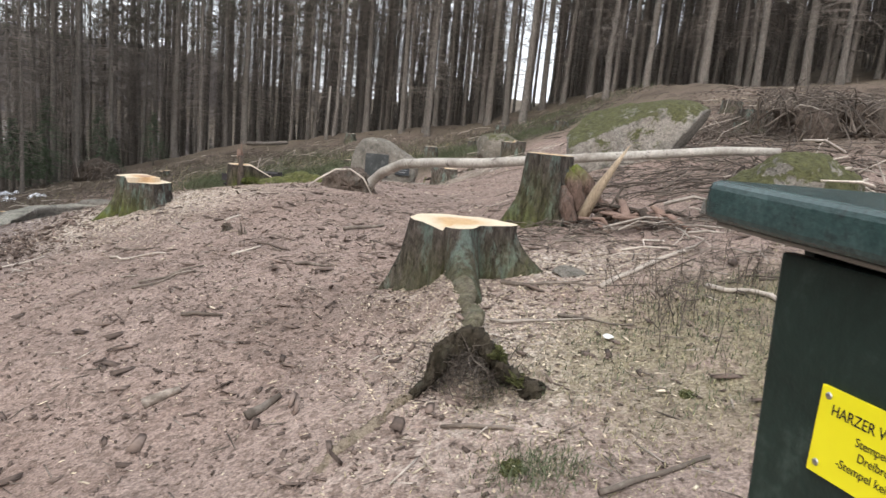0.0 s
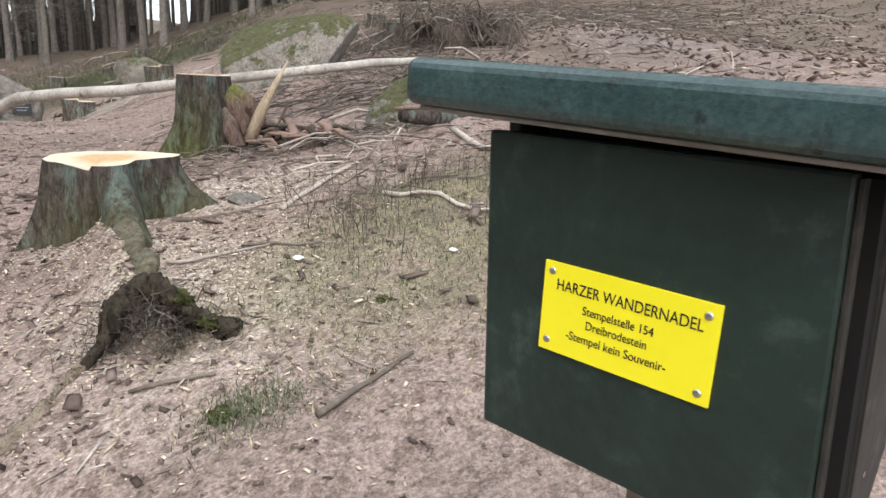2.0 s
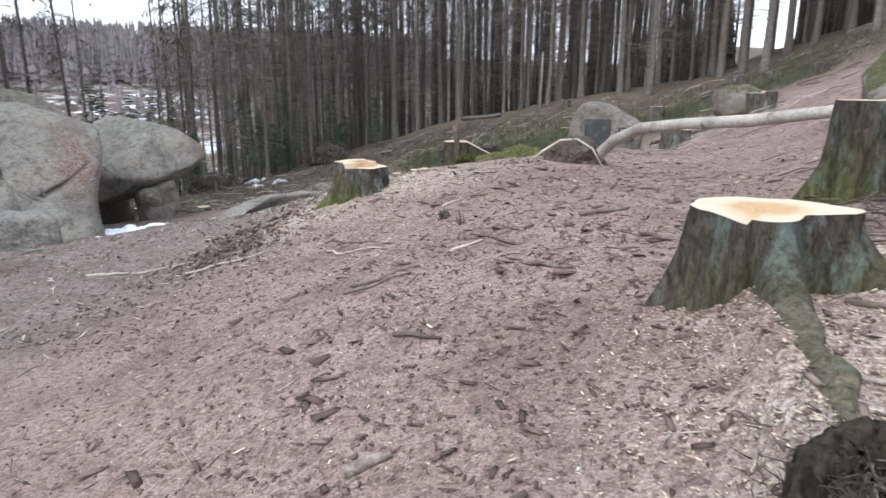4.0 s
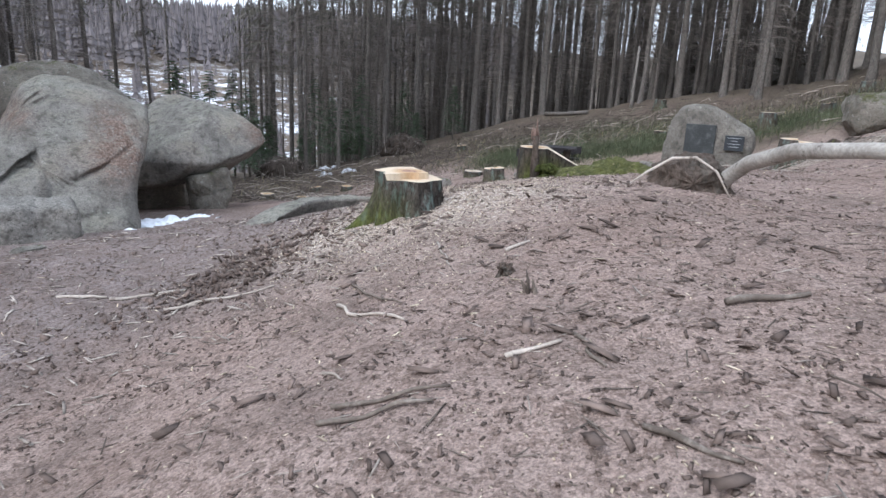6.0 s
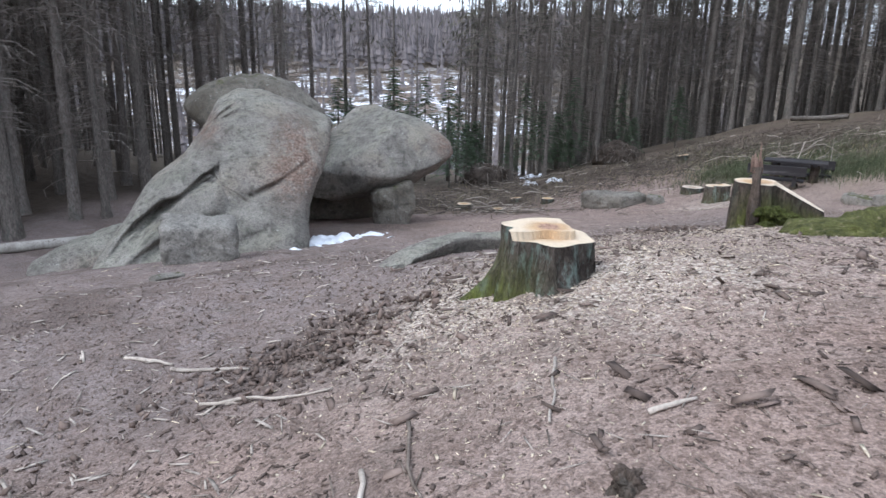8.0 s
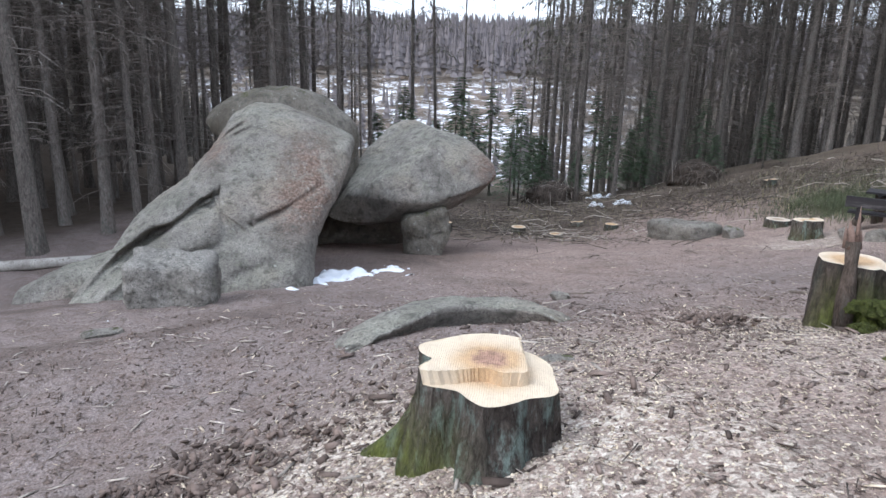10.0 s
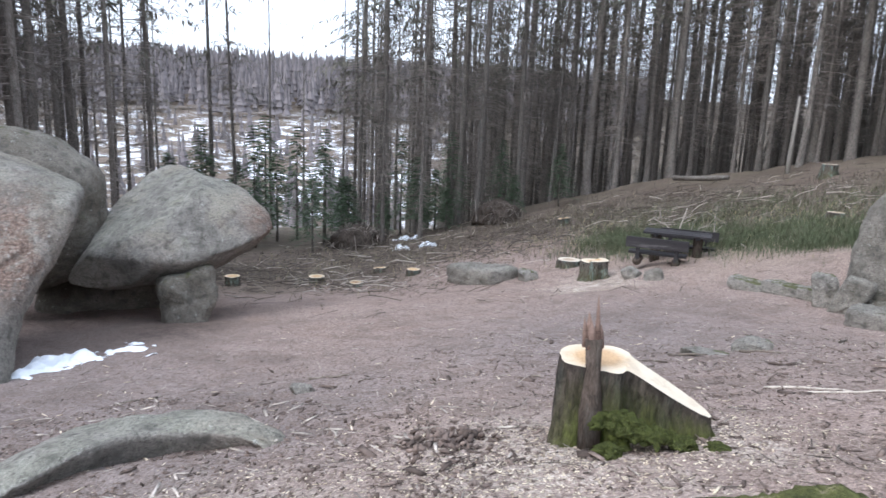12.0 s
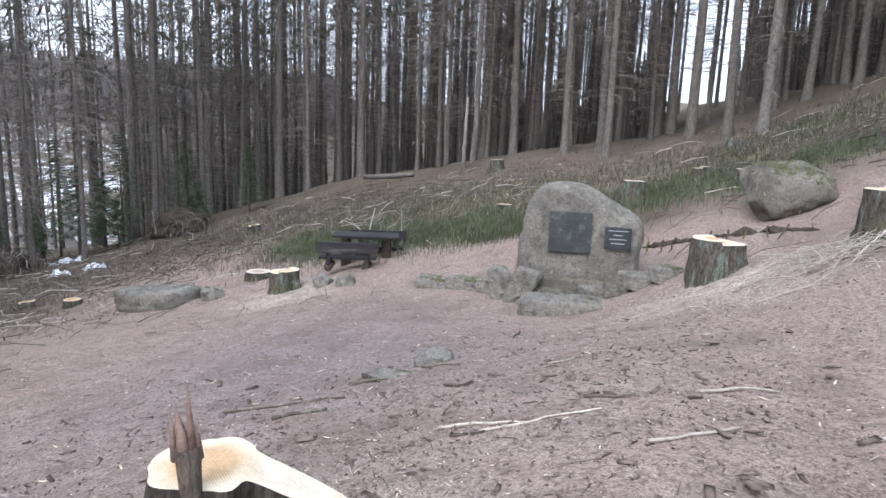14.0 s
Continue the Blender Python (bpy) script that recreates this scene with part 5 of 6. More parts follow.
for k, (mx, my, mz, ms) in enumerate([(0.31, 2.64, 0.575, 0.22), (0.39, 2.55, 0.51, 0.26)]):
    part("moss_tuft", inflated([(-0.16, -0.1), (-0.1, 0.06), (0.02, 0.09), (0.12, 0.05), (0.17, -0.1)], 0.12, 0.14, 0.2, 0.6, 150 + k, 0.12, (), 30, 60, 0.05), MOSS, hump, "green moss").matrix_basis = pose(mx, my, mz, 0, 20, 40 * k) @ Matrix.Diagonal((ms, ms, ms * 0.7, 1))
v, f = inflated([(-0.16, -0.1), (-0.1, 0.06), (0.02, 0.11), (0.12, 0.05), (0.17, -0.1)], 0.12, 0.14, 0.2, 0.6, 97, 0.04, (), 28, 60, 0.06)
for xx, yy, ss in ((0.36, 1.98, 0.42), (0.98, 2.3, 0.3)):
    o = rock("moss_cushion", xx, yy, ground_z(xx, yy) - 0.01, 30, (v, f), MOSS, "small cushion of dark moss on the soil", "moss", "moss cushions")
    o.scale = (ss, ss, 0.45 * ss)

# split shard and bark slabs beside the tall stump
shard = [(1.17, 5.78, 0.81), (1.26, 5.76, 1.05), (1.36, 5.72, 1.25), (1.47, 5.69, 1.46)]
o = rod("split_shard", shard, [0.055, 0.045, 0.028, 0.004], mottled("weathered_split_wood", (0.30, 0.23, 0.16), (0.50, 0.41, 0.30), 0.08, (0.2, 0.13, 0.08), 0.4, 0.006, stretch=(1, 1, 0.15)), "long pale splinter of split wood standing on edge", "wood splinter", 6, 0.25, 4)
fuzz, rng = Heap(), np.random.default_rng(6)
for _ in range(1100):
    c = np.array([0.2 + 0.13 * rng.normal(), 2.72 + 0.08 * rng.normal(), 0])
    c[2] = max(ground_z(c[0], c[1]), 0.62 - 1.1 * abs(c[0] - 0.19) - 0.5 * abs(c[1] - 2.72)) - 0.02
    e = c + rng.normal(0, 0.04, 3) + (0, -0.015, 0.0)
    fuzz.add(*tube([c, (c + e) / 2 + rng.normal(0, 0.008, 3), e], [0.003, 0.0022, 0.001], 3, close=False))
part("rootlet_tangle", fuzz.out(), TWIG, hump, "tangle of fine rootlets")["kind"] = "stuff"
rng = np.random.default_rng(5)
for k in range(26):
    x0, y0 = 1.0 + 0.75 * rng.random(), 5.2 + 0.75 * rng.random()
    a, ln = rng.normal(-0.45, 0.7), 0.12 + 0.4 * rng.random() ** 1.5
    x1, y1 = x0 + ln * math.cos(a), y0 + ln * math.sin(a)
    p = np.array([on_ground(x0, y0, 0.03 + 0.16 * rng.random()), on_ground((x0 + x1) / 2, (y0 + y1) / 2, 0.08 + 0.05 * rng.random()), on_ground(x1, y1, 0.015)])
    v, f = tube(p, [0.035, 0.045, 0.025], 6, 0.3, k)
    c = np.repeat(p, 6, 0)
    v = c + (v - c) * (1, 1, 0.4)
    tagged(mesh_object("bark_slab", v, f, BARK_RED if k % 3 else BARK_DARK), "loose strip of reddish bark beside the tall stump", "bark strip", "bark strips")


# ---- sticks lying about ----
STICK = "fallen sticks"
STICKS = [(-3.27, 6.41, -2.53, 5.97, .014, 1), (-2.32, 5.0, -1.87, 5.17, .013, 0), (-1.52, 5.69, -1.31, 5.39, .012, 0), (-2.64, 5.38, -2.46, 5.28, .008, 1), (-3.12, 7.54, -2.74, 6.98, .010, 1), (-3.43, 6.82, -2.7, 6.24, .010, 0),
          (-1.35, 3.06, -1.2, 3.14, .028, 0), (-0.74, 2.72, -0.62, 2.83, .025, 0), (-1.6, 4.1, -1.3, 4.0, .014, 0), (-2.31, 4.89, -1.89, 5.06, .011, 0), (0.93, 3.72, 1.71, 4.45, .020, 1), (0.64, 3.29, 0.96, 3.07, .009, 0),
          (-5.37, 14.64, -4.32, 14.86, .016, 0), (-4.68, 14.19, -4.29, 14.38, .022, 0), (-3.16, 17.97, -3.2, 19.24, .015, 0), (-3.92, 16.05, -3.5, 16.0, .016, 0), (-4.54, 15.57, -4.1, 15.45, .016, 0), (-2.3, 13.89, -2.0, 13.74, .014, 0),
          (-3.2, 13.5, -2.66, 13.39, .012, 1), (-2.9, 13.3, -2.2, 13.55, .010, 1), (1.42, 3.46, 1.75, 2.6, .014, 1), (2.36, 4.5, 1.97, 2.93, .026, 1), (1.65, 3.4, 2.3, 3.2, .012, 0), (0.4, 4.0, 0.85, 3.75, .014, 0), (0.3, 3.3, 0.75, 3.2, .010, 1),
          (-0.95, 6.2, -0.6, 6.42, .022, 0), (-5.9, 6.7, -5.3, 7.0, .018, 1), (-6.4, 6.55, -6.0, 6.75, .016, 1), (-5.0, 6.5, -4.3, 7.0, .013, 1), (-1.1, 5.0, -0.8, 4.85, .012, 0), (-1.75, 5.46, -1.55, 5.6, .014, 1), (-2.4, 7.15, -2.28, 7.3, .012, 1),
          (-2.0, 12.9, -1.5, 13.2, .011, 1), (-1.6, 13.9, -1.1, 14.0, .013, 1), (-0.9, 13.2, -0.5, 13.5, .014, 1), (-2.6, 15.3, -2.3, 15.5, .010, 1), (-7.5, 13.0, -7.1, 13.2, .015, 0), (-9.0, 11.5, -8.6, 11.9, .015, 0), (0.1, 2.3, 0.35, 2.2, .009, 0), (0.55, 1.75, 0.9, 1.9, .010, 0)]
for k, (x0, y0, x1, y1, r, pale) in enumerate(STICKS):
    n = 8
    rod("stick", draped(x0, y0, x1, y1, n, 0.075, 40 + k, r * 0.5), np.linspace(r, r * 0.55, n), TWIG_PALE if pale else TWIG, ("bleached crooked stick lying on the soil", "dark crooked stick lying on the soil")[1 - pale], "stick", 7, 0.3, k, 0.0, STICK)
rod("log_on_slope", [on_ground(-12.2, 38.6, 0.1), on_ground(-10.9, 38.0, 0.12), on_ground(-9.6, 37.4, 0.12)], [0.12, 0.11, 0.09], BARK_TREE, "thin grey log lying on the slope", "log", 10, 0.1, 2)
rod("log_in_wood", [on_ground(-20.5, 4.0, 0.12), on_ground(-18.6, 7.6, 0.12), on_ground(-17.2, 10.3, 0.12)], [0.13, 0.12, 0.11], BARK_BIRCH, "pale log lying beneath the trees", "log", 10, 0.1, 3)
cut_log = thing("cut_log", pose(2.35, 4.75, ground_z(2.35, 4.75) + 0.035, 0, 4, 20), "short broken log with torn pale wood", "log")
part("bark", tube([(-0.35, 0, 0), (-0.1, 0.01, 0.01), (0.2, 0, 0), (0.42, -0.01, 0)], [0.05, 0.062, 0.065, 0.06], 14, 0.3, 6), BARK_OLD, cut_log)
for k in range(4):
    part("torn_wood", tube([(-0.45 + 0.1 * k, -0.02 + 0.02 * k, 0.05), (-0.2 + 0.1 * k, -0.02, 0.075), (0.05 + 0.09 * k, -0.03, 0.05)], [0.010, 0.022, 0.004], 6, 0.4, k), SPLIT if k % 2 else BARK_RED, cut_log)

# bleached antler-like branch behind the picnic place
antler = thing("dead_branch", pose(-8.4, 27.7, ground_z(-8.4, 27.7)), "bleached forked dead branch sticking up from the grass", "branch")
for pts, rr in (([(0, 0, -0.1), (0.08, 0, 0.35), (0.22, 0.02, 0.95)], 0.03), ([(0.02, 0, 0.1), (-0.35, 0.05, 0.4), (-0.75, 0.1, 0.52)], 0.024), ([(-0.45, 0.06, 0.44), (-0.55, 0.06, 0.7), (-0.58, 0.05, 0.9)], 0.015), ([(0.15, 0.0, 0.6), (0.5, 0.1, 0.85), (0.75, 0.1, 0.9), (1.3, 0.15, 0.6)], 0.018)):
    part("fork", tube(pts, np.linspace(rr, rr * 0.4, len(pts)), 7, 0.2, 3), TWIG_PALE, antler)

# eroded turf edge with roots beside the memorial
edge = thing("eroded_bank", pose(0, 0, 0), "dark undercut edge of soil and roots beside the memorial", "bank")
line = np.array([(-1.25, 23.6), (-0.9, 23.45), (-0.5, 23.3), (-0.1, 22.9), (0.3, 22.5), (0.7, 22.1), (1.0, 21.7), (1.25, 21.0)])
q = np.linspace(0, 7, 64)
line = np.column_stack([np.interp(q, np.arange(8), line[:, c]) for c in (0, 1)]) + 0.05 * np.stack([vnoise(np.stack([q * 1.7, 0 * q, 0 * q + c], 1), 5) for c in (0.5, 3.5)], 1)
part("soil_lip", tube(np.column_stack([line, [ground_z(*p) - 0.01 for p in line]]), [0.02, 0.07, 0.09, 0.06, 0.09, 0.08, 0.03], 12, 0.9, 9), BARK_DARK, edge, "dark crumbling soil")
for k in range(9):
    p = line[5 + 6 * k]
    a = -1.9 + 0.5 * math.sin(3.1 * k)
    e = p + np.array([math.cos(a), math.sin(a)]) * (0.35 + 0.12 * (k % 3))
    part("hanging_root", tube(wander((p[0], p[1], ground_z(*p) + 0.1), (e[0], e[1], ground_z(*e)), 7, 0.12, k), np.linspace(0.022, 0.008, 7), 6, 0.3, k), BARK_DARK if k % 3 else MOSS, edge)

# dark clump and upright bark splinters in the soil
v, f = inflated([(-0.05, -0.03), (-0.04, 0.02), (0.0, 0.045), (0.045, 0.02), (0.05, -0.03)], 0.05, 0.05, 0.0, 0.7, 99, 0.03, (), 24, 44, 0.03)
rock("soil_clump", -2.21, 6.66, ground_z(-2.21, 6.66) + 0.012, 0, (v, f), BARK_DARK, "dark fuzzy clump of root and soil", "soil clump")
upright = thing("bark_splinters", pose(-1.92, 6.25, ground_z(-1.92, 6.25)), "grey splintered bark piece standing up from the soil", "bark piece")
for k, (dx, dy, hh) in enumerate([(0, 0, 0.13), (0.025, 0.01, 0.08), (-0.02, 0.015, 0.06), (0.04, -0.01, 0.05)]):
    part("splinter", tube([(dx, dy, -0.05), (dx * 1.2 - 0.01, dy, hh * 0.5), (dx * 1.5 - 0.025, dy, hh)], [0.014, 0.011, 0.003], 6, 0.3, k), TWIG, upright)

# crescent of bedrock, its broken edge towards the walk
q = np.linspace(0, 1, 70)[:, None]
curve = (1 - q) ** 2 * np.array([-6.30, 9.2]) + 2 * q * (1 - q) * np.array([-6.85, 10.78]) + q * q * np.array([-5.60, 10.98])
along = np.gradient(curve, axis=0)
along /= np.linalg.norm(along, axis=1)[:, None]
back = np.column_stack([-along[:, 1], along[:, 0]])
tall = 0.185 * np.sin(np.pi * np.clip(q[:, 0], 0.02, 0.99)) ** 0.5 * (0.5 + 0.5 * smooth(q[:, 0] / 0.5))
reach = 0.25 + 0.66 * np.sin(np.pi * q[:, 0])
rows = []
for d, h in ((0.10, -0.6), (0.07, -0.1), (0.035, 0.3), (0.0, 0.68), (-0.005, 0.86), (0.02, 0.97), (0.06, 1.0), (0.14, 1.08), (0.28, 1.14), (0.45, 1.14), (0.65, 1.0), (0.85, 0.5), (1.1, -0.5)):
    w = d * reach if d > 0.12 else 0 * reach + d
    xy = curve + back * w[:, None]
    rows.append(np.column_stack([xy, land(xy[:, 0], xy[:, 1]) + tall * h - 0.02 - 0.09 * (1 - np.sin(np.pi * q[:, 0]) ** 0.35)]))
v = np.concatenate(rows)
v[:, 2] += 0.018 * fractal(v, 0.16, 4, 77)
v[:, :2] += 0.012 * fractal(v, 0.1, 3, 78)[:, None]
f = [(i * 70 + j, i * 70 + j + 1, (i + 1) * 70 + j + 1, (i + 1) * 70 + j) for i in range(len(rows) - 1) for j in range(69)]
tagged(mesh_object("flat_outcrop", v, f, GRANITE), "low curved rock outcrop breaking through the soil", "rock")

# moss on the flank and foot of the slanting stump
for k, (mx, my, ms, mh) in enumerate([(-3.60, 11.61, 0.6, 0.17), (-3.47, 11.60, 0.55, 0.13), (-3.36, 11.66, 0.5, 0.08), (-3.24, 11.74, 0.5, 0.03), (-3.53, 11.5, 0.5, 0.02), (-3.08, 11.8, 0.4, 0.0), (-1.9, 10.9, 1.0, 0.0), (-2.2, 11.2, 0.8, 0.0)]):
    v, f = inflated([(-0.16, -0.1), (-0.1, 0.06), (0.02, 0.11), (0.12, 0.05), (0.17, -0.1)], 0.12, 0.14, 0.2, 0.6, 130 + k, 0.06, (), 36, 70, 0.07)
    o = rock("moss_cushion", mx, my, ground_z(mx, my) + mh, 40 * k, (v, f), MOSS_GREEN, "bright green moss cushion on the stump's foot" if k < 6 else "green moss cushion among dead grass", "moss", "moss cushions")
    o.scale = (ms, ms, 0.75 * ms if mh else 0.5 * ms)


# ---- stamp box ----
GREEN = mottled("dark_green_paint", (0.008, 0.018, 0.0135), (0.016, 0.033, 0.026), 0.12, (0.035, 0.055, 0.045), 0.2, 0.0015, 0.42, 0.5)
GREEN_ROOF = mottled("blue_green_roof_paint", (0.02, 0.045, 0.043), (0.045, 0.08, 0.078), 0.05, (0.02, 0.03, 0.028), 0.3, 0.001, 0.26, 0.6)
FADED = mottled("faded_brown_paint", (0.019, 0.018, 0.016), (0.038, 0.035, 0.031), 0.1, (0.075, 0.068, 0.06), 0.3, 0.002, 0.7, 0.3)
# near-black that paints the shade inside the box's gaps
BLACK = mottled("black_for_shaded_gaps", (0.008, 0.008, 0.008), (0.014, 0.013, 0.012), 0.1, None, 0.1, 0)
YELLOW = mottled("yellow_plastic", (0.86, 0.78, 0.012), (0.90, 0.82, 0.02), 0.2, None, 0.03, 0, 0.35, 0.5)
INK = mottled("black_print", (0.012, 0.012, 0.012), (0.02, 0.02, 0.02), 0.05, None, 0.0, 0, 0.5, 0.4)
STEEL = Nodes("screw_steel").done((0.55, 0.55, 0.56), 0.3, 0.5, 1.0)
WEATHERED = mottled("weathered_post", (0.16, 0.13, 0.105), (0.26, 0.22, 0.185), 0.2, (0.08, 0.06, 0.05), 0.3, 0.004, stretch=(1, 1, 0.2))
SOFFIT = mottled("pale_soffit", (0.17, 0.152, 0.13), (0.26, 0.235, 0.20), 0.1, None, 0.2, 0.001)
stamp = thing("stamp_box", pose(0.413, 0.593, 1.235, 0, 0, -70), "dark green wooden stamp box with yellow sign on a post", "stamp box")


def skewed(bm, k=-0.055):
    for v in bm.verts:
        v.co.x += k * v.co.z
    return bm


door = part("door", skewed(box_mesh(-0.066, 0.224, 0.0, 0.016, -0.138, 0.143, 0.003)), GREEN, stamp, "dark green front door, worn along its edges")
part("door_edge", skewed(box_mesh(0.2245, 0.2285, 0.003, 0.016, -0.135, 0.14, 0.001)), FADED, door, "bare worn edge")
# solid filler, coloured black in place of the shade behind the door
part("gap", skewed(box_mesh(-0.056, 0.237, 0.0165, 0.0355, -0.132, 0.139, 0)), BLACK, stamp, "black filler block standing in for the shaded gap behind the door")
bm = bmesh.new()
prof = [(0.036, -0.138), (0.10, -0.138), (0.155, -0.095), (0.155, 0.150), (0.036, 0.150)]
a = [bm.verts.new((0.225, y, z)) for y, z in prof]
b = [bm.verts.new((0.241, y, z)) for y, z in prof]
bm.faces.new(a[::-1])
bm.faces.new(b)
for k in range(5):
    bm.faces.new((a[k], a[(k + 1) % 5], b[(k + 1) % 5], b[k]))
bmesh.ops.bevel(bm, geom=bm.edges[:], offset=0.002, segments=2, affect="EDGES")
bmesh.ops.recalc_face_normals(bm, faces=bm.faces[:])
side = part("side_panel", skewed(bm), FADED, stamp, "faded brown side board with scratches")
part("side_panel", skewed(box_mesh(-0.064, -0.05, 0.025, 0.145, -0.135, 0.15, 0.002)), GREEN, stamp)
part("back_panel", skewed(box_mesh(-0.05, 0.225, 0.131, 0.145, -0.095, 0.15, 0.002)), GREEN, stamp)
part("bottom_panel", skewed(box_mesh(-0.05, 0.225, 0.025, 0.09, -0.138, -0.124, 0.002)), GREEN, stamp)
roof = part("roof", box_mesh(-0.147, 0.31, -0.04, 0.2, 0.161, 0.203, 0.014, 5), GREEN_ROOF, stamp, "thick blue-green roof board, chipped along the edge")
part("soffit", box_mesh(-0.135, 0.298, -0.028, 0.19, 0.1565, 0.1605, 0.001), SOFFIT, roof, "pale bare underside")
# batten under the roof, in the same painted gap shade
part("roof_batten", box_mesh(-0.03, 0.2, 0.03, 0.13, 0.145, 0.156, 0.002), BLACK, roof)
roof.matrix_basis = pose(-0.147, 0, 0.185, 0, 1.4, 0) @ pose(0.147, 0, -0.185)
part("post", box_mesh(0.03, 0.12, 0.147, 0.237, -1.02, 0.155, 0.006), WEATHERED, stamp, "weathered square wooden post")
plate = part("sign_plate", box_mesh(0.0, 0.152, -0.0035, -0.0005, -0.040, 0.040, 0.0006), YELLOW, stamp, "bright yellow sign plate with black writing")
for x, z in ((0.008, 0.032), (0.143, 0.030), (0.008, -0.030), (0.143, -0.031)):
    bm = bmesh.new()
    bmesh.ops.create_uvsphere(bm, u_segments=16, v_segments=8, radius=0.0034, matrix=pose(x, -0.0035, z) @ Matrix.Diagonal((1, 0.5, 1, 1)))
    part("screw", bm, STEEL, plate, "round steel screw head")
for text, x, z, size, wide in (("HARZER WANDERNADEL", 0.077, 0.017, 0.0138, 0.80), ("Stempelstelle 154", 0.072, 0.0015, 0.0106, 0.84), ("Dreibrodestein", 0.072, -0.0105, 0.0106, 0.84), ("-Stempel kein Souvenir-", 0.072, -0.0235, 0.0106, 0.88)):
    curve = bpy.data.curves.new("writing", "FONT")
    curve.body, curve.size, curve.align_x, curve.extrude, curve.offset = text, size, "CENTER", 0.0002, 0.00002 if size > 0.012 else 0.0
    holder = bpy.data.objects.new("writing", curve)
    scene.collection.objects.link(holder)
    me = bpy.data.meshes.new_from_object(holder)
    bpy.data.objects.remove(holder)
    me.transform(pose(x, -0.0038, z, 90) @ Matrix.Diagonal((wide, 1, 1, 1)))
    me.materials.clear()
    part("writing", me, INK, plate, "black printed line of writing")
bm = bmesh.new()
bmesh.ops.create_uvsphere(bm, u_segments=16, v_segments=8, radius=0.006, matrix=pose(0.243, 0.075, -0.085) @ Matrix.Diagonal((0.5, 1, 1, 1)))
part("bolt", bm, STEEL, side, "bright bolt head")
for k in range(7):
    part("scratch", box_mesh(0.2415 - 0.0062, 0.2425 - 0.0062, 0.05 + 0.008 * k, 0.0515 + 0.008 * k + 0.003 * (k % 2), 0.098 + 0.003 * (k % 3), 0.113 + 0.002 * (k % 2), 0), PALE_MARK, side)

# ---- picnic place ----
PLANK = mottled("dark_stained_plank", (0.016, 0.014, 0.015), (0.04, 0.035, 0.036), 0.25, (0.09, 0.082, 0.082), 0.3, 0.003, 0.6, 0.35, stretch=(0.15, 1, 1))


def picnic_bench(m, label):
    t = thing("picnic_bench", m, label, "bench", "picnic benches")
    part("seat", box_mesh(-0.68, 0.68, -0.2, 0.16, 0.27, 0.33, 0.01), PLANK, t)
    part("backrest", box_mesh(-0.74, 0.72, -0.31, -0.255, 0.44, 0.70, 0.012), PLANK, t)
    for x in (-0.45, 0.45):
        part("foot", tube([(x, -0.24, 0.09), (x, 0, 0.1), (x, 0.24, 0.09)], [0.1, 0.105, 0.1], 16, 0.06, 3), BARK_DARK, t, "dark log foot")
        part("bracket", box_mesh(x - 0.05, x + 0.05, -0.17, 0.14, 0.15, 0.27, 0.006), PLANK, t)
        part("back_post", box_mesh(x - 0.05, x + 0.05, -0.255, -0.2, 0.15, 0.68, 0.006), PLANK, t)
    return t


bx, by = -7.8, 24.5
bz = ground_z(bx, by)
picnic_bench(pose(bx, by, bz, 0, 0, 14), "dark wooden bench with backrest on log feet")
bx2, by2 = -7.55, 26.0
picnic_bench(pose(bx2, by2, ground_z(bx2, by2) - 0.12, 0, 0, 194), "dark wooden bench facing the picnic table")
table = thing("picnic_table", pose(-7.6, 25.25, ground_z(-7.55, 25.35) - 0.06, 0, 0, 14), "dark wooden picnic table between two benches", "table")
for k in range(3):
    part("top_plank", box_mesh(-0.8, 0.8, -0.36 + 0.245 * k, -0.125 + 0.245 * k, 0.66, 0.71, 0.008), PLANK, table)
for x in (-0.5, 0.5):
    part("leg", tube([(x, 0, -0.1), (x, 0, 0.3), (x, 0, 0.62)], [0.13, 0.12, 0.12], 14, 0.06, 4), BARK_DARK, table, "log leg")
    part("bearer", box_mesh(x - 0.05, x + 0.05, -0.33, 0.33, 0.60, 0.66, 0.006), PLANK, table)

# ---- snow ----
def snow_patch(cx, cy, ax, ay, seed, cut, label="thin remnant of dirty snow on dark soil", height=0.05):
    n = 90
    u, w = np.meshgrid(np.linspace(-1, 1, n), np.linspace(-1, 1, n), indexing="ij")
    x, y = cx + u.ravel() * ax, cy + w.ravel() * ay
    h = 1 - np.hypot(u.ravel(), w.ravel()) ** 1.5 + 0.95 * fractal(np.stack([x, y, 0 * x], 1), 0.22, 4, seed) - cut
    z = land(x, y) + relief(x, y) - 0.01 + height * np.clip(h, -0.3, 1.2)
    keep = (h > -0.12).reshape(n, n)
    f = [(i * n + j, (i + 1) * n + j, (i + 1) * n + j + 1, i * n + j + 1) for i in range(n - 1) for j in range(n - 1) if keep[i:i + 2, j:j + 2].all()]
    used = sorted({k for q in f for k in q})
    back = {k: i for i, k in enumerate(used)}
    tagged(mesh_object("snow_patch", np.stack([x, y, z], 1)[used], [tuple(back[k] for k in q) for q in f], SNOW), label, "snow", "snow remnants")


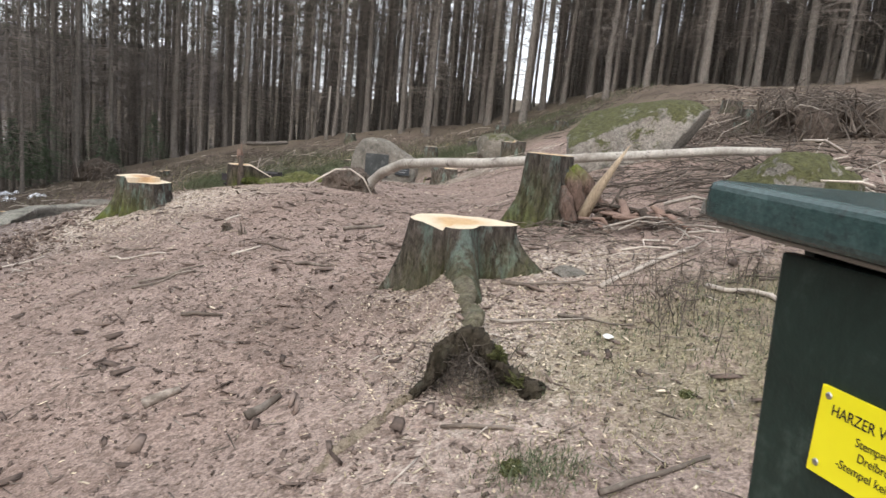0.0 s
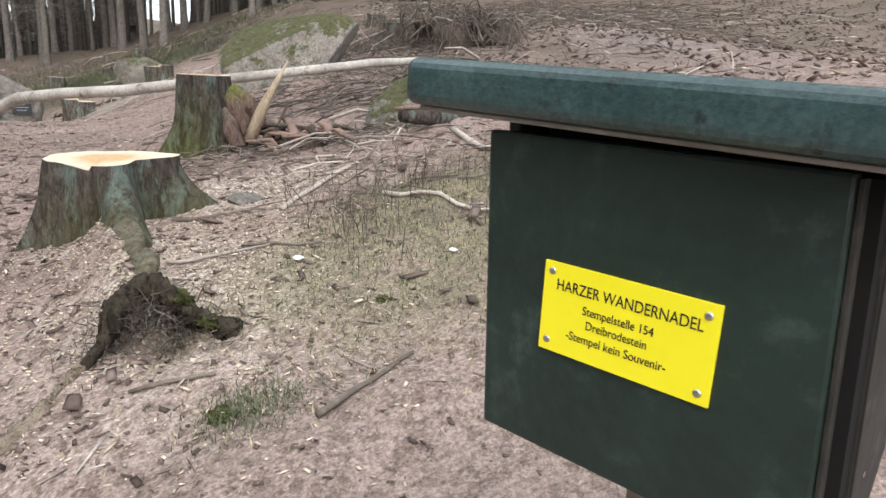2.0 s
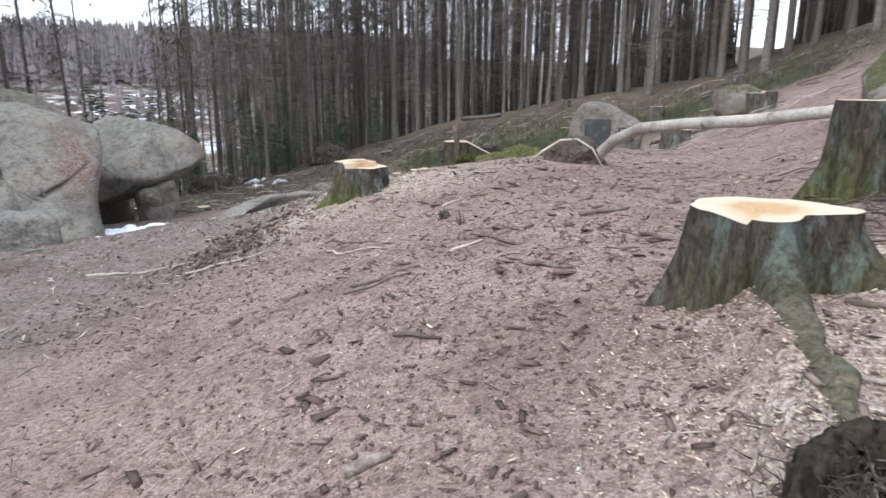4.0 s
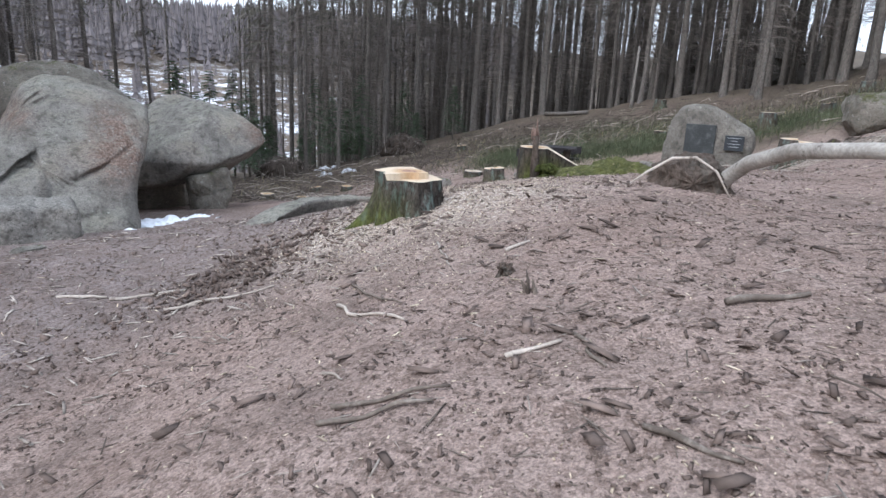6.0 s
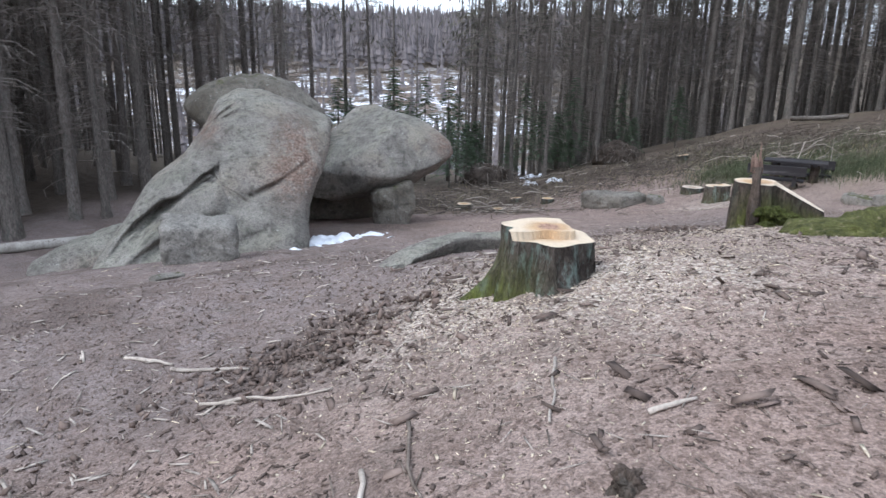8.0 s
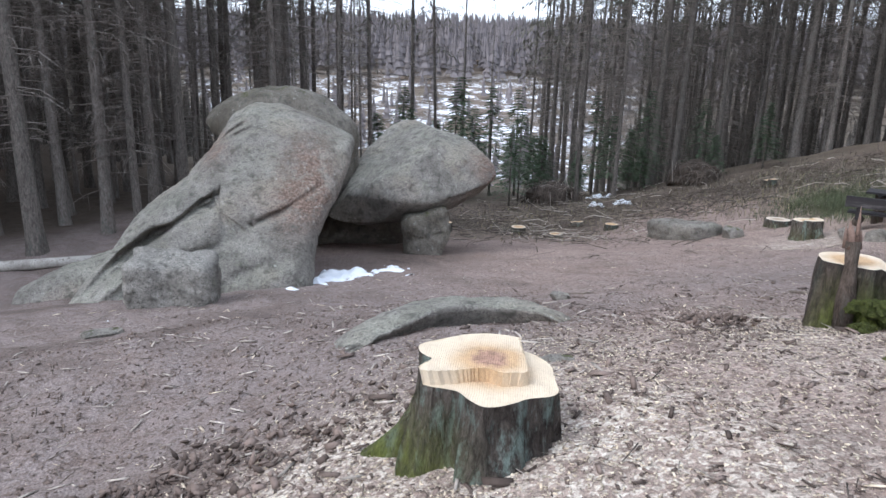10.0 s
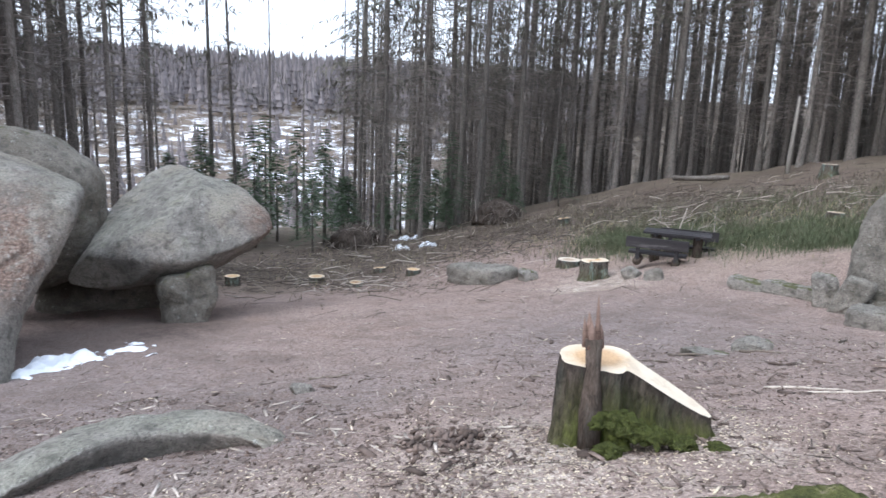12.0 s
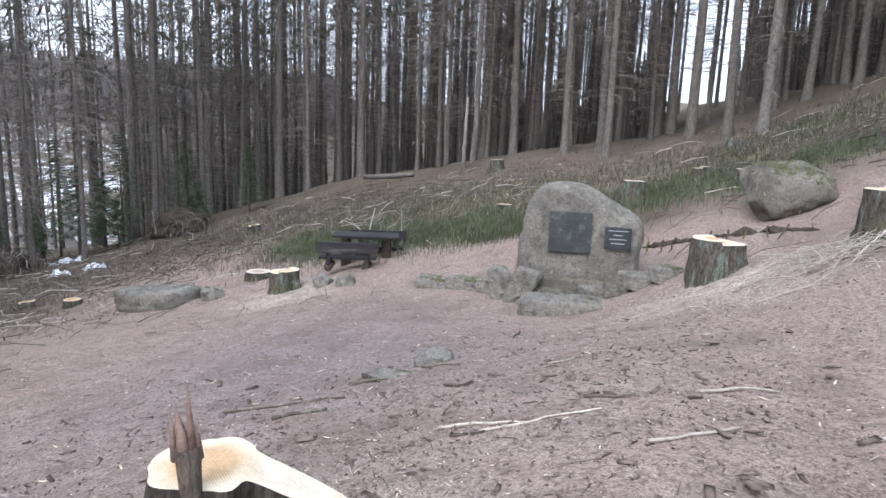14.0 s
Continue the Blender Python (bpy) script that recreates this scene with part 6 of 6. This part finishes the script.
snow_patch(-11.65, 12.35, 0.65, 1.4, 3, 0.62, height=0.09)
snow_patch(-11.55, 11.55, 0.35, 0.6, 8, 0.4)
for k, (x, y, r) in enumerate([(-18.9, 27.7, 0.5), (-18.0, 28.4, 0.45), (-20.5, 30.0, 0.7), (-10.9, 10.9, 0.15), (-9.9, 8.2, 0.12)]):
    snow_patch(x, y, r, r * 0.8, 20 + k, 0.45, "small leftover blob of old snow", 0.12 if r > 0.3 else 0.04)
PAPER = mottled("scrap_paper", (0.72, 0.74, 0.74), (0.80, 0.80, 0.78), 0.03, None, 0.1, 0.002)
MINT = mottled("mint_plastic", (0.42, 0.66, 0.60), (0.52, 0.74, 0.68), 0.03, None, 0.1, 0.002, 0.5)
for x, y, s, mat, lab in ((0.82, 2.95, 0.026, PAPER, "crumpled white scrap of paper on the moss"), (2.08, 3.15, 0.05, MINT, "crumpled mint-green plastic scrap on the soil"), (1.35, 2.5, 0.02, PAPER, "small white scrap on the moss")):
    v, f = inflated([(-s, -0.3 * s), (-0.8 * s, 0.25 * s), (0.1 * s, 0.4 * s), (s, 0.2 * s), (0.9 * s, -0.3 * s)], 0.7 * s, 0.7 * s, 0.2, 0.5, 7, 0.35 * s, (), 14, 28, s)
    rock("litter_scrap", x, y, ground_z(x, y) + 0.012, 20, (v * (1, 1, 0.5), f), mat, lab, "litter")

# ---- snapped white tree and young spruces ----
snapped = thing("snapped_tree", pose(-7.35, 36.9, ground_z(-7.35, 36.9)), "snapped dead trunk stripped white of its bark", "dead tree")
part("trunk", tube([(0, 0, -0.3), (0.0, 0, 0.8), (0.03, 0.02, 1.6), (0.06, 0.03, 2.9)], [0.10, 0.08, 0.07, 0.05], 10, 0.1, 3), mottled("stripped_wood", (0.17, 0.153, 0.133), (0.33, 0.305, 0.27), 0.3, (0.14, 0.12, 0.1), 0.3, 0.004, stretch=(1, 1, 0.15)), snapped)


def young_spruce_meshes(seed, h):
    rng = np.random.default_rng(seed)
    heap = Heap()
    for z in np.linspace(0.2 * h, 0.97 * h, 34):
        for _ in range(5):
            a, r = rng.random() * 6.283, (h - z) * 0.34 * (0.7 + 0.5 * rng.random()) + 0.06
            d = np.array([np.cos(a), np.sin(a), 0])
            side = np.array([-d[1], d[0], 0])
            p, q = np.array([0, 0, z]), d * r + (0, 0, z - 0.25 * r)
            for t in np.linspace(0.25, 1.0, 9):
                o = p + (q - p) * t
                for s in (-1, 1):
                    tip = o + side * s * (0.05 + 0.10 * rng.random()) + d * 0.07 - (0, 0, 0.04 * rng.random())
                    w = d * 0.02 + rng.normal(0, 0.008, 3)
                    heap.add([o - w, o + w, tip], [(0, 1, 2)])
    return tube([(0, 0, -0.2), (0, 0, h * 0.5), (0, 0, h)], [0.05, 0.03, 0.005], 6), heap.out()


YOUNG = [[mesh_of(n, *d) for n, d in zip(("trunk", "foliage"), young_spruce_meshes(50 + k, hh))] for k, hh in enumerate((3.2, 4.0, 2.4))]
for pair in YOUNG:
    pair[0].materials.append(BARK_TREE)
    pair[1].materials.append(NEEDLES_GREEN)
for k, (x, y, s) in enumerate([(-22.5, 26.5, 1.0), (-24.0, 28.5, 1.1), (-22.0, 30.2, 0.9), (-20.8, 31.0, 1.1), (-23.0, 32.5, 1.2), (-19.6, 31.6, 0.8), (-25.5, 26.0, 1.0), (-18.6, 34.4, 0.9), (-21.3, 33.0, 1.2), (-26.5, 24.0, 1.1), (-27.5, 27.5, 1.4), (-17.6, 33.9, 0.8), (-16.3, 35.6, 0.9), (-20.0, 32.4, 1.1), (-24.5, 30.5, 1.3), (-29.0, 30.0, 1.5), (-31.0, 33.0, 1.6), (-33.0, 30.5, 1.7), (-30.5, 27.0, 1.4), (-35.0, 34.0, 1.8), (-28.0, 33.5, 1.5), (-37.0, 31.0, 1.9), (-32.5, 36.5, 1.7), (-34.5, 27.5, 1.7)]):
    t = thing("young_spruce", pose(x, y, float(land(x, y)[0]), 0, 0, 47 * k), "young green spruce at the edge of the felled slope", "tree", "young spruces")
    t.scale = (s, s, s)
    for me, name in zip(YOUNG[k % 3], ("trunk", "foliage")):
        o = new(name, me)
        o.parent = t


# ---- brash, litter, grass ----
def brash(name, spots, material, label, seed):
    """Dead branches thrown about. spots: centre x, y, reach x, y, count, longest, thickest, height of the heap."""
    rng = np.random.default_rng(seed)
    heap = Heap()
    for cx, cy, rx, ry, n, longest, thick, tall in spots:
        for _ in range(n):
            x, y = cx + rx * rng.normal() * 0.55, cy + ry * rng.normal() * 0.55
            ln, a = longest * (0.25 + 0.75 * rng.random() ** 2), rng.random() * 6.283
            d = np.array([math.cos(a), math.sin(a)]) * ln / 2
            z0, z1, zm = land(np.array([x - d[0], x + d[0], x]), np.array([y - d[1], y + d[1], y]))
            lift = tall * rng.random() * max(0.1, 1 - math.hypot((x - cx) / rx, (y - cy) / ry))
            r = thick * (0.35 + 0.65 * rng.random() ** 2)
            tilt = tall * 0.5 * rng.normal()
            heap.add(*tube([(x - d[0], y - d[1], z0 + lift + r - tilt * 0.4), (x + 0.08 * ln * rng.normal(), y + 0.08 * ln * rng.normal(), zm + lift + r + 0.10 * ln * rng.random()), (x + d[0], y + d[1], z1 + lift + r + tilt * 0.6)], [r, r * 0.8, r * 0.35], 4, close=False))
    return tagged(mesh_object(name, *heap.out(), material), label, "brash", kind="stuff")


brash("brash_dark", [(-18, 25, 6, 6, 1700, 1.0, 0.012, 0.25), (-6, 31, 13, 5, 2200, 0.9, 0.010, 0.18), (4.6, 10, 2.2, 4.5, 1500, 0.5, 0.007, 0.2), (5.3, 11.2, 1.3, 1.6, 800, 0.9, 0.010, 0.8), (9.5, 13, 4, 7, 1500, 0.5, 0.008, 0.1), (12, 16, 6, 6, 1900, 0.9, 0.012, 0.1),
                     (3.0, 6.2, 0.9, 1.0, 160, 0.9, 0.014, 0.35), (1.9, 4.9, 0.9, 0.7, 140, 0.45, 0.008, 0.1), (1.6, 3.7, 0.8, 0.7, 140, 0.3, 0.005, 0.05), (0.9, 5.2, 0.8, 0.6, 160, 0.35, 0.008, 0.08), (3.2, 27, 3.5, 4, 500, 1.3, 0.018, 0.25), 
                     (-14.5, 29, 3, 3, 400, 1.2, 0.018, 0.3), (-10.5, 33, 4, 3, 300, 1.3, 0.018, 0.25), (-19.5, 20.5, 2.5, 2.5, 350, 1.1, 0.016, 0.3), (3.4, 8.2, 1.2, 1.6, 220, 0.9, 0.012, 0.2), (2.1, 7.6, 1.2, 1.2, 260, 0.6, 0.010, 0.1)], TWIG_DARK, "dead grey-brown branches strewn over the felled slope", 3)
brash("brash_pale", [(-18, 25, 6, 6, 160, 1.3, 0.02, 0.3), (-6, 31, 13, 5, 200, 1.2, 0.02, 0.2), (4.8, 10.5, 2.0, 3.5, 40, 1.0, 0.014, 0.5), (10, 14, 5, 7, 150, 0.9, 0.016, 0.1), (1.0, 19.0, 1.2, 0.7, 190, 1.6, 0.010, 0.2),
                     (0.2, 18.9, 0.9, 0.5, 60, 0.8, 0.010, 0.1), (2.9, 5.6, 0.8, 0.8, 34, 1.1, 0.018, 0.5), (-7.5, 26.9, 1.0, 0.5, 14, 1.1, 0.02, 0.8), (1.8, 4.6, 0.9, 0.9, 50, 0.6, 0.012, 0.12), (-21.5, 28.4, 1.2, 1.2, 30, 1.5, 0.025, 1.0), (-16.5, 22.5, 2.5, 1.8, 60, 0.9, 0.02, 0.2)],
      TWIG_PALE, "bleached bare branches among the brash", 4)


def root_heap(x, y, wide, tall, count, seed, label, pale=7):
    """A tangled heap of pulled-up roots and branches over turned soil."""
    rng = np.random.default_rng(seed)
    t = thing("root_heap", pose(x, y, ground_z(x, y)), label, "brash heap", "root heaps")
    out = [(-wide * 0.5, -0.3), (-wide * 0.36, tall * 0.4), (-wide * 0.05, tall * 0.72), (wide * 0.3, tall * 0.5), (wide * 0.5, -0.3)]
    part("soil", inflated(out, wide * 0.35, wide * 0.4, 0.1, 0.6, seed, 0.16, (), 30, 60, 0.3), BARK_DARK, t, "dark turned soil")
    for name, n, r, mat in (("brushwood", count, 0.016, TWIG_DARK), ("bleached_brushwood", count // pale, 0.022, TWIG_PALE)):
        heap = Heap()
        for _ in range(n):
            a, b = rng.random(2) * 6.283
            p = np.array([math.cos(a) * wide * 0.55, math.sin(a) * wide * 0.5, 0.0]) * (0.3 + 0.8 * rng.random())
            q = p * 0.3 + np.array([math.cos(b) * wide * 0.35, math.sin(b) * wide * 0.3, 0.05 + tall * 0.6 * rng.random()])
            mid = (p + q) / 2 + rng.normal(0, 0.1 * wide, 3) * (1, 1, 0.3) + (0, 0, tall * (0.3 + 0.6 * rng.random()))
            w = np.linspace(0, 1, 6)[:, None]
            k = r * (0.4 + 0.8 * rng.random())
            heap.add(*tube((1 - w) ** 2 * p + 2 * w * (1 - w) * mid + w * w * q, np.linspace(k, 0.4 * k, 6), 4, close=False))
        part(name, heap.out(), mat, t)["kind"] = "stuff"


root_heap(-21.6, 28.2, 2.7, 1.15, 260, 61, "tangled heap of grey roots and branches on the felled slope")
root_heap(-17.8, 33.0, 2.3, 1.2, 240, 62, "dark heap of torn roots at the wood's edge")
root_heap(5.2, 9.6, 1.8, 0.7, 220, 63, "heap of thin dark brushwood on the bank", 40)


def bits(name, n, sampler, sizes, material, label, seed, upright=0.25, category="litter"):
    """Small flattened pieces lying on the soil: sizes (length, width, thickness)."""
    rng = np.random.default_rng(seed)
    x, y = sampler(rng, n)
    n = len(x)
    k = 0.35 + 1.0 * rng.random((n, 1)) ** 1.7
    a, tilt = rng.random(n) * 6.283, rng.normal(0, upright, n)
    e1 = np.stack([np.cos(a) * np.cos(tilt), np.sin(a) * np.cos(tilt), np.sin(tilt)], 1) * sizes[0] * k
    e2 = np.stack([-np.sin(a), np.cos(a), rng.normal(0, upright, n)], 1) * sizes[1] * k
    e3 = np.cross(e1, e2)
    e3 *= sizes[2] * k / (np.linalg.norm(e3, axis=1)[:, None] + 1e-12)
    c = np.stack([x, y, land(x, y) + relief(x, y)], 1) + e3 * 0.6 + np.array([0, 0, 1]) * np.abs(e1[:, 2:3]) * 0.8
    j = 1 + 0.5 * (rng.random((n, 6)) - 0.5)
    g1, g2 = e1 * 0.85, e2 * 0.8
    v = np.stack([c - g1 * j[:, :1] - g2 * j[:, 3:4], c - g1 * j[:, 4:5] + g2 * j[:, 1:2], c + g1 * j[:, 2:3] + g2 * j[:, 5:6], c + g1 * j[:, 1:2] - g2 * j[:, :1], c + e3, c - e3], 1).reshape(-1, 3)
    o = np.arange(n)[:, None, None] * 6
    f = (np.array([(0, 1, 4), (1, 2, 4), (2, 3, 4), (3, 0, 4), (1, 0, 5), (2, 1, 5), (3, 2, 5), (0, 3, 5)])[None] + o).reshape(-1, 3)
    me = bpy.data.meshes.new(name)
    me.vertices.add(len(v))
    me.vertices.foreach_set("co", v.ravel())
    me.loops.add(f.size)
    me.loops.foreach_set("vertex_index", f.ravel().astype(np.int32))
    me.polygons.add(len(f))
    me.polygons.foreach_set("loop_start", np.arange(0, f.size, 3, dtype=np.int32))
    me.update()
    me.validate()
    me.materials.append(material)
    return tagged(new(name, me), label, category, kind="stuff")


def along_walk(rng, n):
    """Spots on the open soil, thickest where the walk passes."""
    t = rng.random(n)
    cx, cy = np.interp(t, [0, 0.3, 0.6, 1], [0.2, -1.4, -3.4, -3.8]), np.interp(t, [0, 0.3, 0.6, 1], [2.8, 5.5, 10.0, 16.0])
    r = np.interp(t, [0, 1], [1.1, 2.6])
    return cx + r * rng.normal(size=n), cy + r * rng.normal(size=n)


def wide(rng, n):
    x, y = -11 + 14.5 * rng.random(n), 1.5 + 21 * rng.random(n)
    ok = np.hypot(x + 4, y - 12) < 12
    return x[ok], y[ok]


def by_stumps(rng, n):
    w = np.array([a * r for _, _, r, a in SAWDUST])
    k = rng.choice(len(SAWDUST), n, p=w / w.sum())
    s = np.array(SAWDUST)[k]
    return s[:, 0] + s[:, 2] * 0.75 * rng.normal(size=n), s[:, 1] + s[:, 2] * 0.75 * rng.normal(size=n)


def clumps(rng, n, count=700, reach=0.12, base=along_walk):
    x, y = base(rng, count)
    k = rng.integers(0, len(x), n)
    return x[k] + reach * rng.normal(size=n), y[k] + reach * rng.normal(size=n)


bits("wood_chips", 26000, by_stumps, (0.011, 0.005, 0.002), CHIP, "pale wood chips and sawdust round the stumps", 1)
bits("strewn_chips", 7000, along_walk, (0.011, 0.004, 0.002), CHIP, "pale wood chips strewn over the soil", 2)
bits("strewn_splinters", 1300, wide, (0.045, 0.008, 0.004), CHIP, "pale splinters strewn over the soil", 12, 0.12)
bits("bark_flakes", 26000, along_walk, (0.014, 0.007, 0.002), FLAKE, "dark bark flakes and needles on the soil", 3)
bits("bark_pieces", 2600, clumps, (0.04, 0.013, 0.004), FLAKE, "loose bark pieces on the soil", 4, 0.3)
bits("large_bark_pieces", 460, clumps, (0.075, 0.026, 0.010), FLAKE, "large loose bark pieces on the soil", 5, 0.12)
bits("soil_crumbs", 9000, wide, (0.012, 0.009, 0.006), FLAKE, "crumbs of dark soil and cones", 6, 0.3)
bits("small_twigs", 8000, wide, (0.07, 0.0035, 0.003), TWIG, "small dry twigs on the soil", 7, 0.1)
bits("pale_twigs", 2600, wide, (0.085, 0.004, 0.0035), TWIG_PALE, "small bleached twigs on the soil", 8, 0.1)
bits("bank_litter", 7000, lambda rng, n: (3.8 + 14 * rng.random(n), 4 + 17 * rng.random(n)), (0.055, 0.03, 0.016), FLAKE, "dark bark and clods strewn over the bank", 17, 0.35)
bits("bank_splinters", 500, lambda rng, n: (3.8 + 12 * rng.random(n), 4 + 15 * rng.random(n)), (0.12, 0.014, 0.010), CHIP, "pale splinters strewn over the bank", 18, 0.15)
bits("turned_clods", 700, lambda rng, n: (-5.05 + 0.32 * rng.normal(size=n), 7.5 + 0.65 * rng.normal(size=n)), (0.035, 0.02, 0.012), FLAKE, "dark turned-up clods of soil", 9, 0.5)
bits("stump_clods", 260, lambda rng, n: (-4.45 + 0.12 * rng.normal(size=n), 11.35 + 0.12 * rng.normal(size=n)), (0.03, 0.018, 0.012), FLAKE, "heap of dark turned-up soil beside the stump", 10, 0.5)


def left_soil(rng, n):
    return -8.8 + 5.0 * rng.random(n), 4.5 + 7.5 * rng.random(n)


bits("left_flakes", 9000, left_soil, (0.016, 0.008, 0.003), FLAKE, "dark litter on the trodden soil", 14)
bits("left_splinters", 520, left_soil, (0.075, 0.010, 0.006), TWIG_PALE, "bleached splinters on the trodden soil", 15, 0.12)
bits("left_clods", 1500, lambda rng, n: clumps(rng, n, 160, 0.14, left_soil), (0.022, 0.013, 0.005), FLAKE, "loose clods on the trodden soil", 16, 0.4)


def grass(name, n, sampler, tall, width, material, label, seed, bend=0.5):
    rng = np.random.default_rng(seed)
    x, y = sampler(rng, n)
    n = len(x)
    h = tall * (0.35 + 0.65 * rng.random(n))
    a = rng.random(n) * 6.283
    base = np.stack([x, y, land(x, y) + relief(x, y) - 0.01], 1)
    out = np.stack([np.cos(a), np.sin(a), 0 * a], 1)
    side = np.stack([-np.sin(a), np.cos(a), 0 * a], 1) * width * (0.6 + 0.6 * rng.random((n, 1)))
    lean = bend * (0.3 + rng.random((n, 1))) * h[:, None]
    mid = base + out * lean * 0.3 + np.array([0, 0, 1]) * h[:, None] * 0.6
    tip = base + out * lean + np.array([0, 0, 1]) * h[:, None] * 0.95
    v = np.stack([base - side, base + side, mid + side * 0.7, mid - side * 0.7, tip], 1).reshape(-1, 3)
    o = np.arange(n)[:, None] * 5
    quads, tris = (np.array([[0, 1, 2, 3]]) + o).tolist(), (np.array([[3, 2, 4]]) + o).tolist()
    me = bpy.data.meshes.new(name)
    me.from_pydata(v.tolist(), [], quads + tris)
    me.update()
    me.materials.append(material)
    return tagged(new(name, me), label, "grass", kind="stuff")


def patch(*spots):
    def pick(rng, n):
        w = np.array([s[4] for s in spots], float)
        k = np.array(spots)[rng.choice(len(spots), n, p=w / w.sum())]
        return k[:, 0] + k[:, 2] * 0.6 * rng.normal(size=n), k[:, 1] + k[:, 3] * 0.6 * rng.normal(size=n)
    return pick


grass("slope_grass", 46000, patch((-6.5, 27.5, 3.0, 1.5, 6), (-9.6, 27.6, 1.6, 1.5, 3), (-0.2, 27.7, 2.2, 1.3, 3), (2.6, 26.0, 1.6, 1.0, 2), (-4.2, 26.0, 1.0, 0.7, 1.5), (-7, 31, 5, 2, 2), (3.5, 30, 3, 2, 1.5)), 0.32, 0.006, GRASS, "dull green grass tussocks on the slope", 3)
grass("dry_slope_grass", 4000, patch((-6.5, 29, 5, 2.5, 5), (1, 29, 4, 2.5, 3), (-18, 25, 4, 4, 2), (-12, 29, 3, 3, 2)), 0.3, 0.006, GRASS_DRY, "dry straw-coloured grass on the slope", 4, 0.9)
grass("moss_blades", 10000, patch((1.2, 2.6, 1.0, 0.9, 4), (1.7, 3.4, 0.9, 0.8, 3), (0.7, 2.0, 0.5, 0.5, 1.5), (2.2, 2.4, 0.8, 0.8, 2)), 0.032, 0.0022, GRASS_DRY, "short dry grass and moss beside the stamp box", 5, 1.2)
grass("green_blades", 6000, patch((1.25, 2.7, 0.8, 0.7, 4), (1.6, 3.3, 0.6, 0.5, 2), (0.4, 1.95, 0.15, 0.12, 1), (0.3, 2.68, 0.1, 0.08, 0.8)), 0.05, 0.002, GRASS, "short green grass and moss beside the stamp box", 6, 1.0)
grass("dry_stems", 120, patch((1.55, 3.3, 0.45, 0.5, 3), (1.25, 2.8, 0.3, 0.4, 2), (1.9, 2.9, 0.5, 0.5, 1)), 0.26, 0.002, TWIG, "thin dark stems of bilberry", 7, 0.35)
grass("slope_scrub", 15000, patch((-6, 31, 9, 3.5, 5), (2.5, 30, 4, 3, 3), (-13, 31, 4, 4, 3), (-18, 26, 4, 5, 3)), 0.26, 0.009, HEATH, "low brown heath and bramble on the felled slope", 8, 1.3)
grass("straw_scrub", 2200, patch((-6, 31, 9, 3.5, 5), (2.5, 29, 4, 3, 3), (-13, 31, 4, 4, 2)), 0.26, 0.008, TWIG_PALE, "pale dead stems on the felled slope", 9, 1.3)


# ---- bilberry ----
def bilberry(x, y, tall, seed):
    rng = np.random.default_rng(seed)
    heap = Heap()
    for _ in range(8):
        a, spread = rng.random() * 6.283, 0.25 + 0.5 * rng.random()
        base = np.array([0.08 * rng.normal(), 0.08 * rng.normal(), -0.02])
        way = np.array([math.cos(a) * spread, math.sin(a) * spread, 1.0])
        top = base + way * tall * (0.6 + 0.5 * rng.random())
        mid = (base + top) / 2 + rng.normal(0, 0.012, 3)
        heap.add(*tube([base, mid, top], [0.0022, 0.0018, 0.0009], 4, close=False))
        for _ in range(5):
            q = rng.random() * 0.7 + 0.3
            root = base + (top - base) * q
            tip = root + (way * (0.4, 0.4, 0.7) + rng.normal(0, 0.45, 3)) * tall * 0.3
            heap.add(*tube([root, (root + tip) / 2 + rng.normal(0, 0.006, 3), tip], [0.0013, 0.0011, 0.0006], 3, close=False))
    ob = mesh_object("bilberry_shrub", *heap.out(), TWIG)
    ob.matrix_world = pose(x, y, ground_z(x, y))
    tagged(ob, "leafless dark bilberry shrub on mossy soil", "shrub", "bilberry shrubs")


rng = np.random.default_rng(31)
for k in range(10):
    bilberry(1.05 + 1.1 * rng.random(), 2.75 + 1.1 * rng.random(), 0.12 + 0.10 * rng.random(), 400 + k)
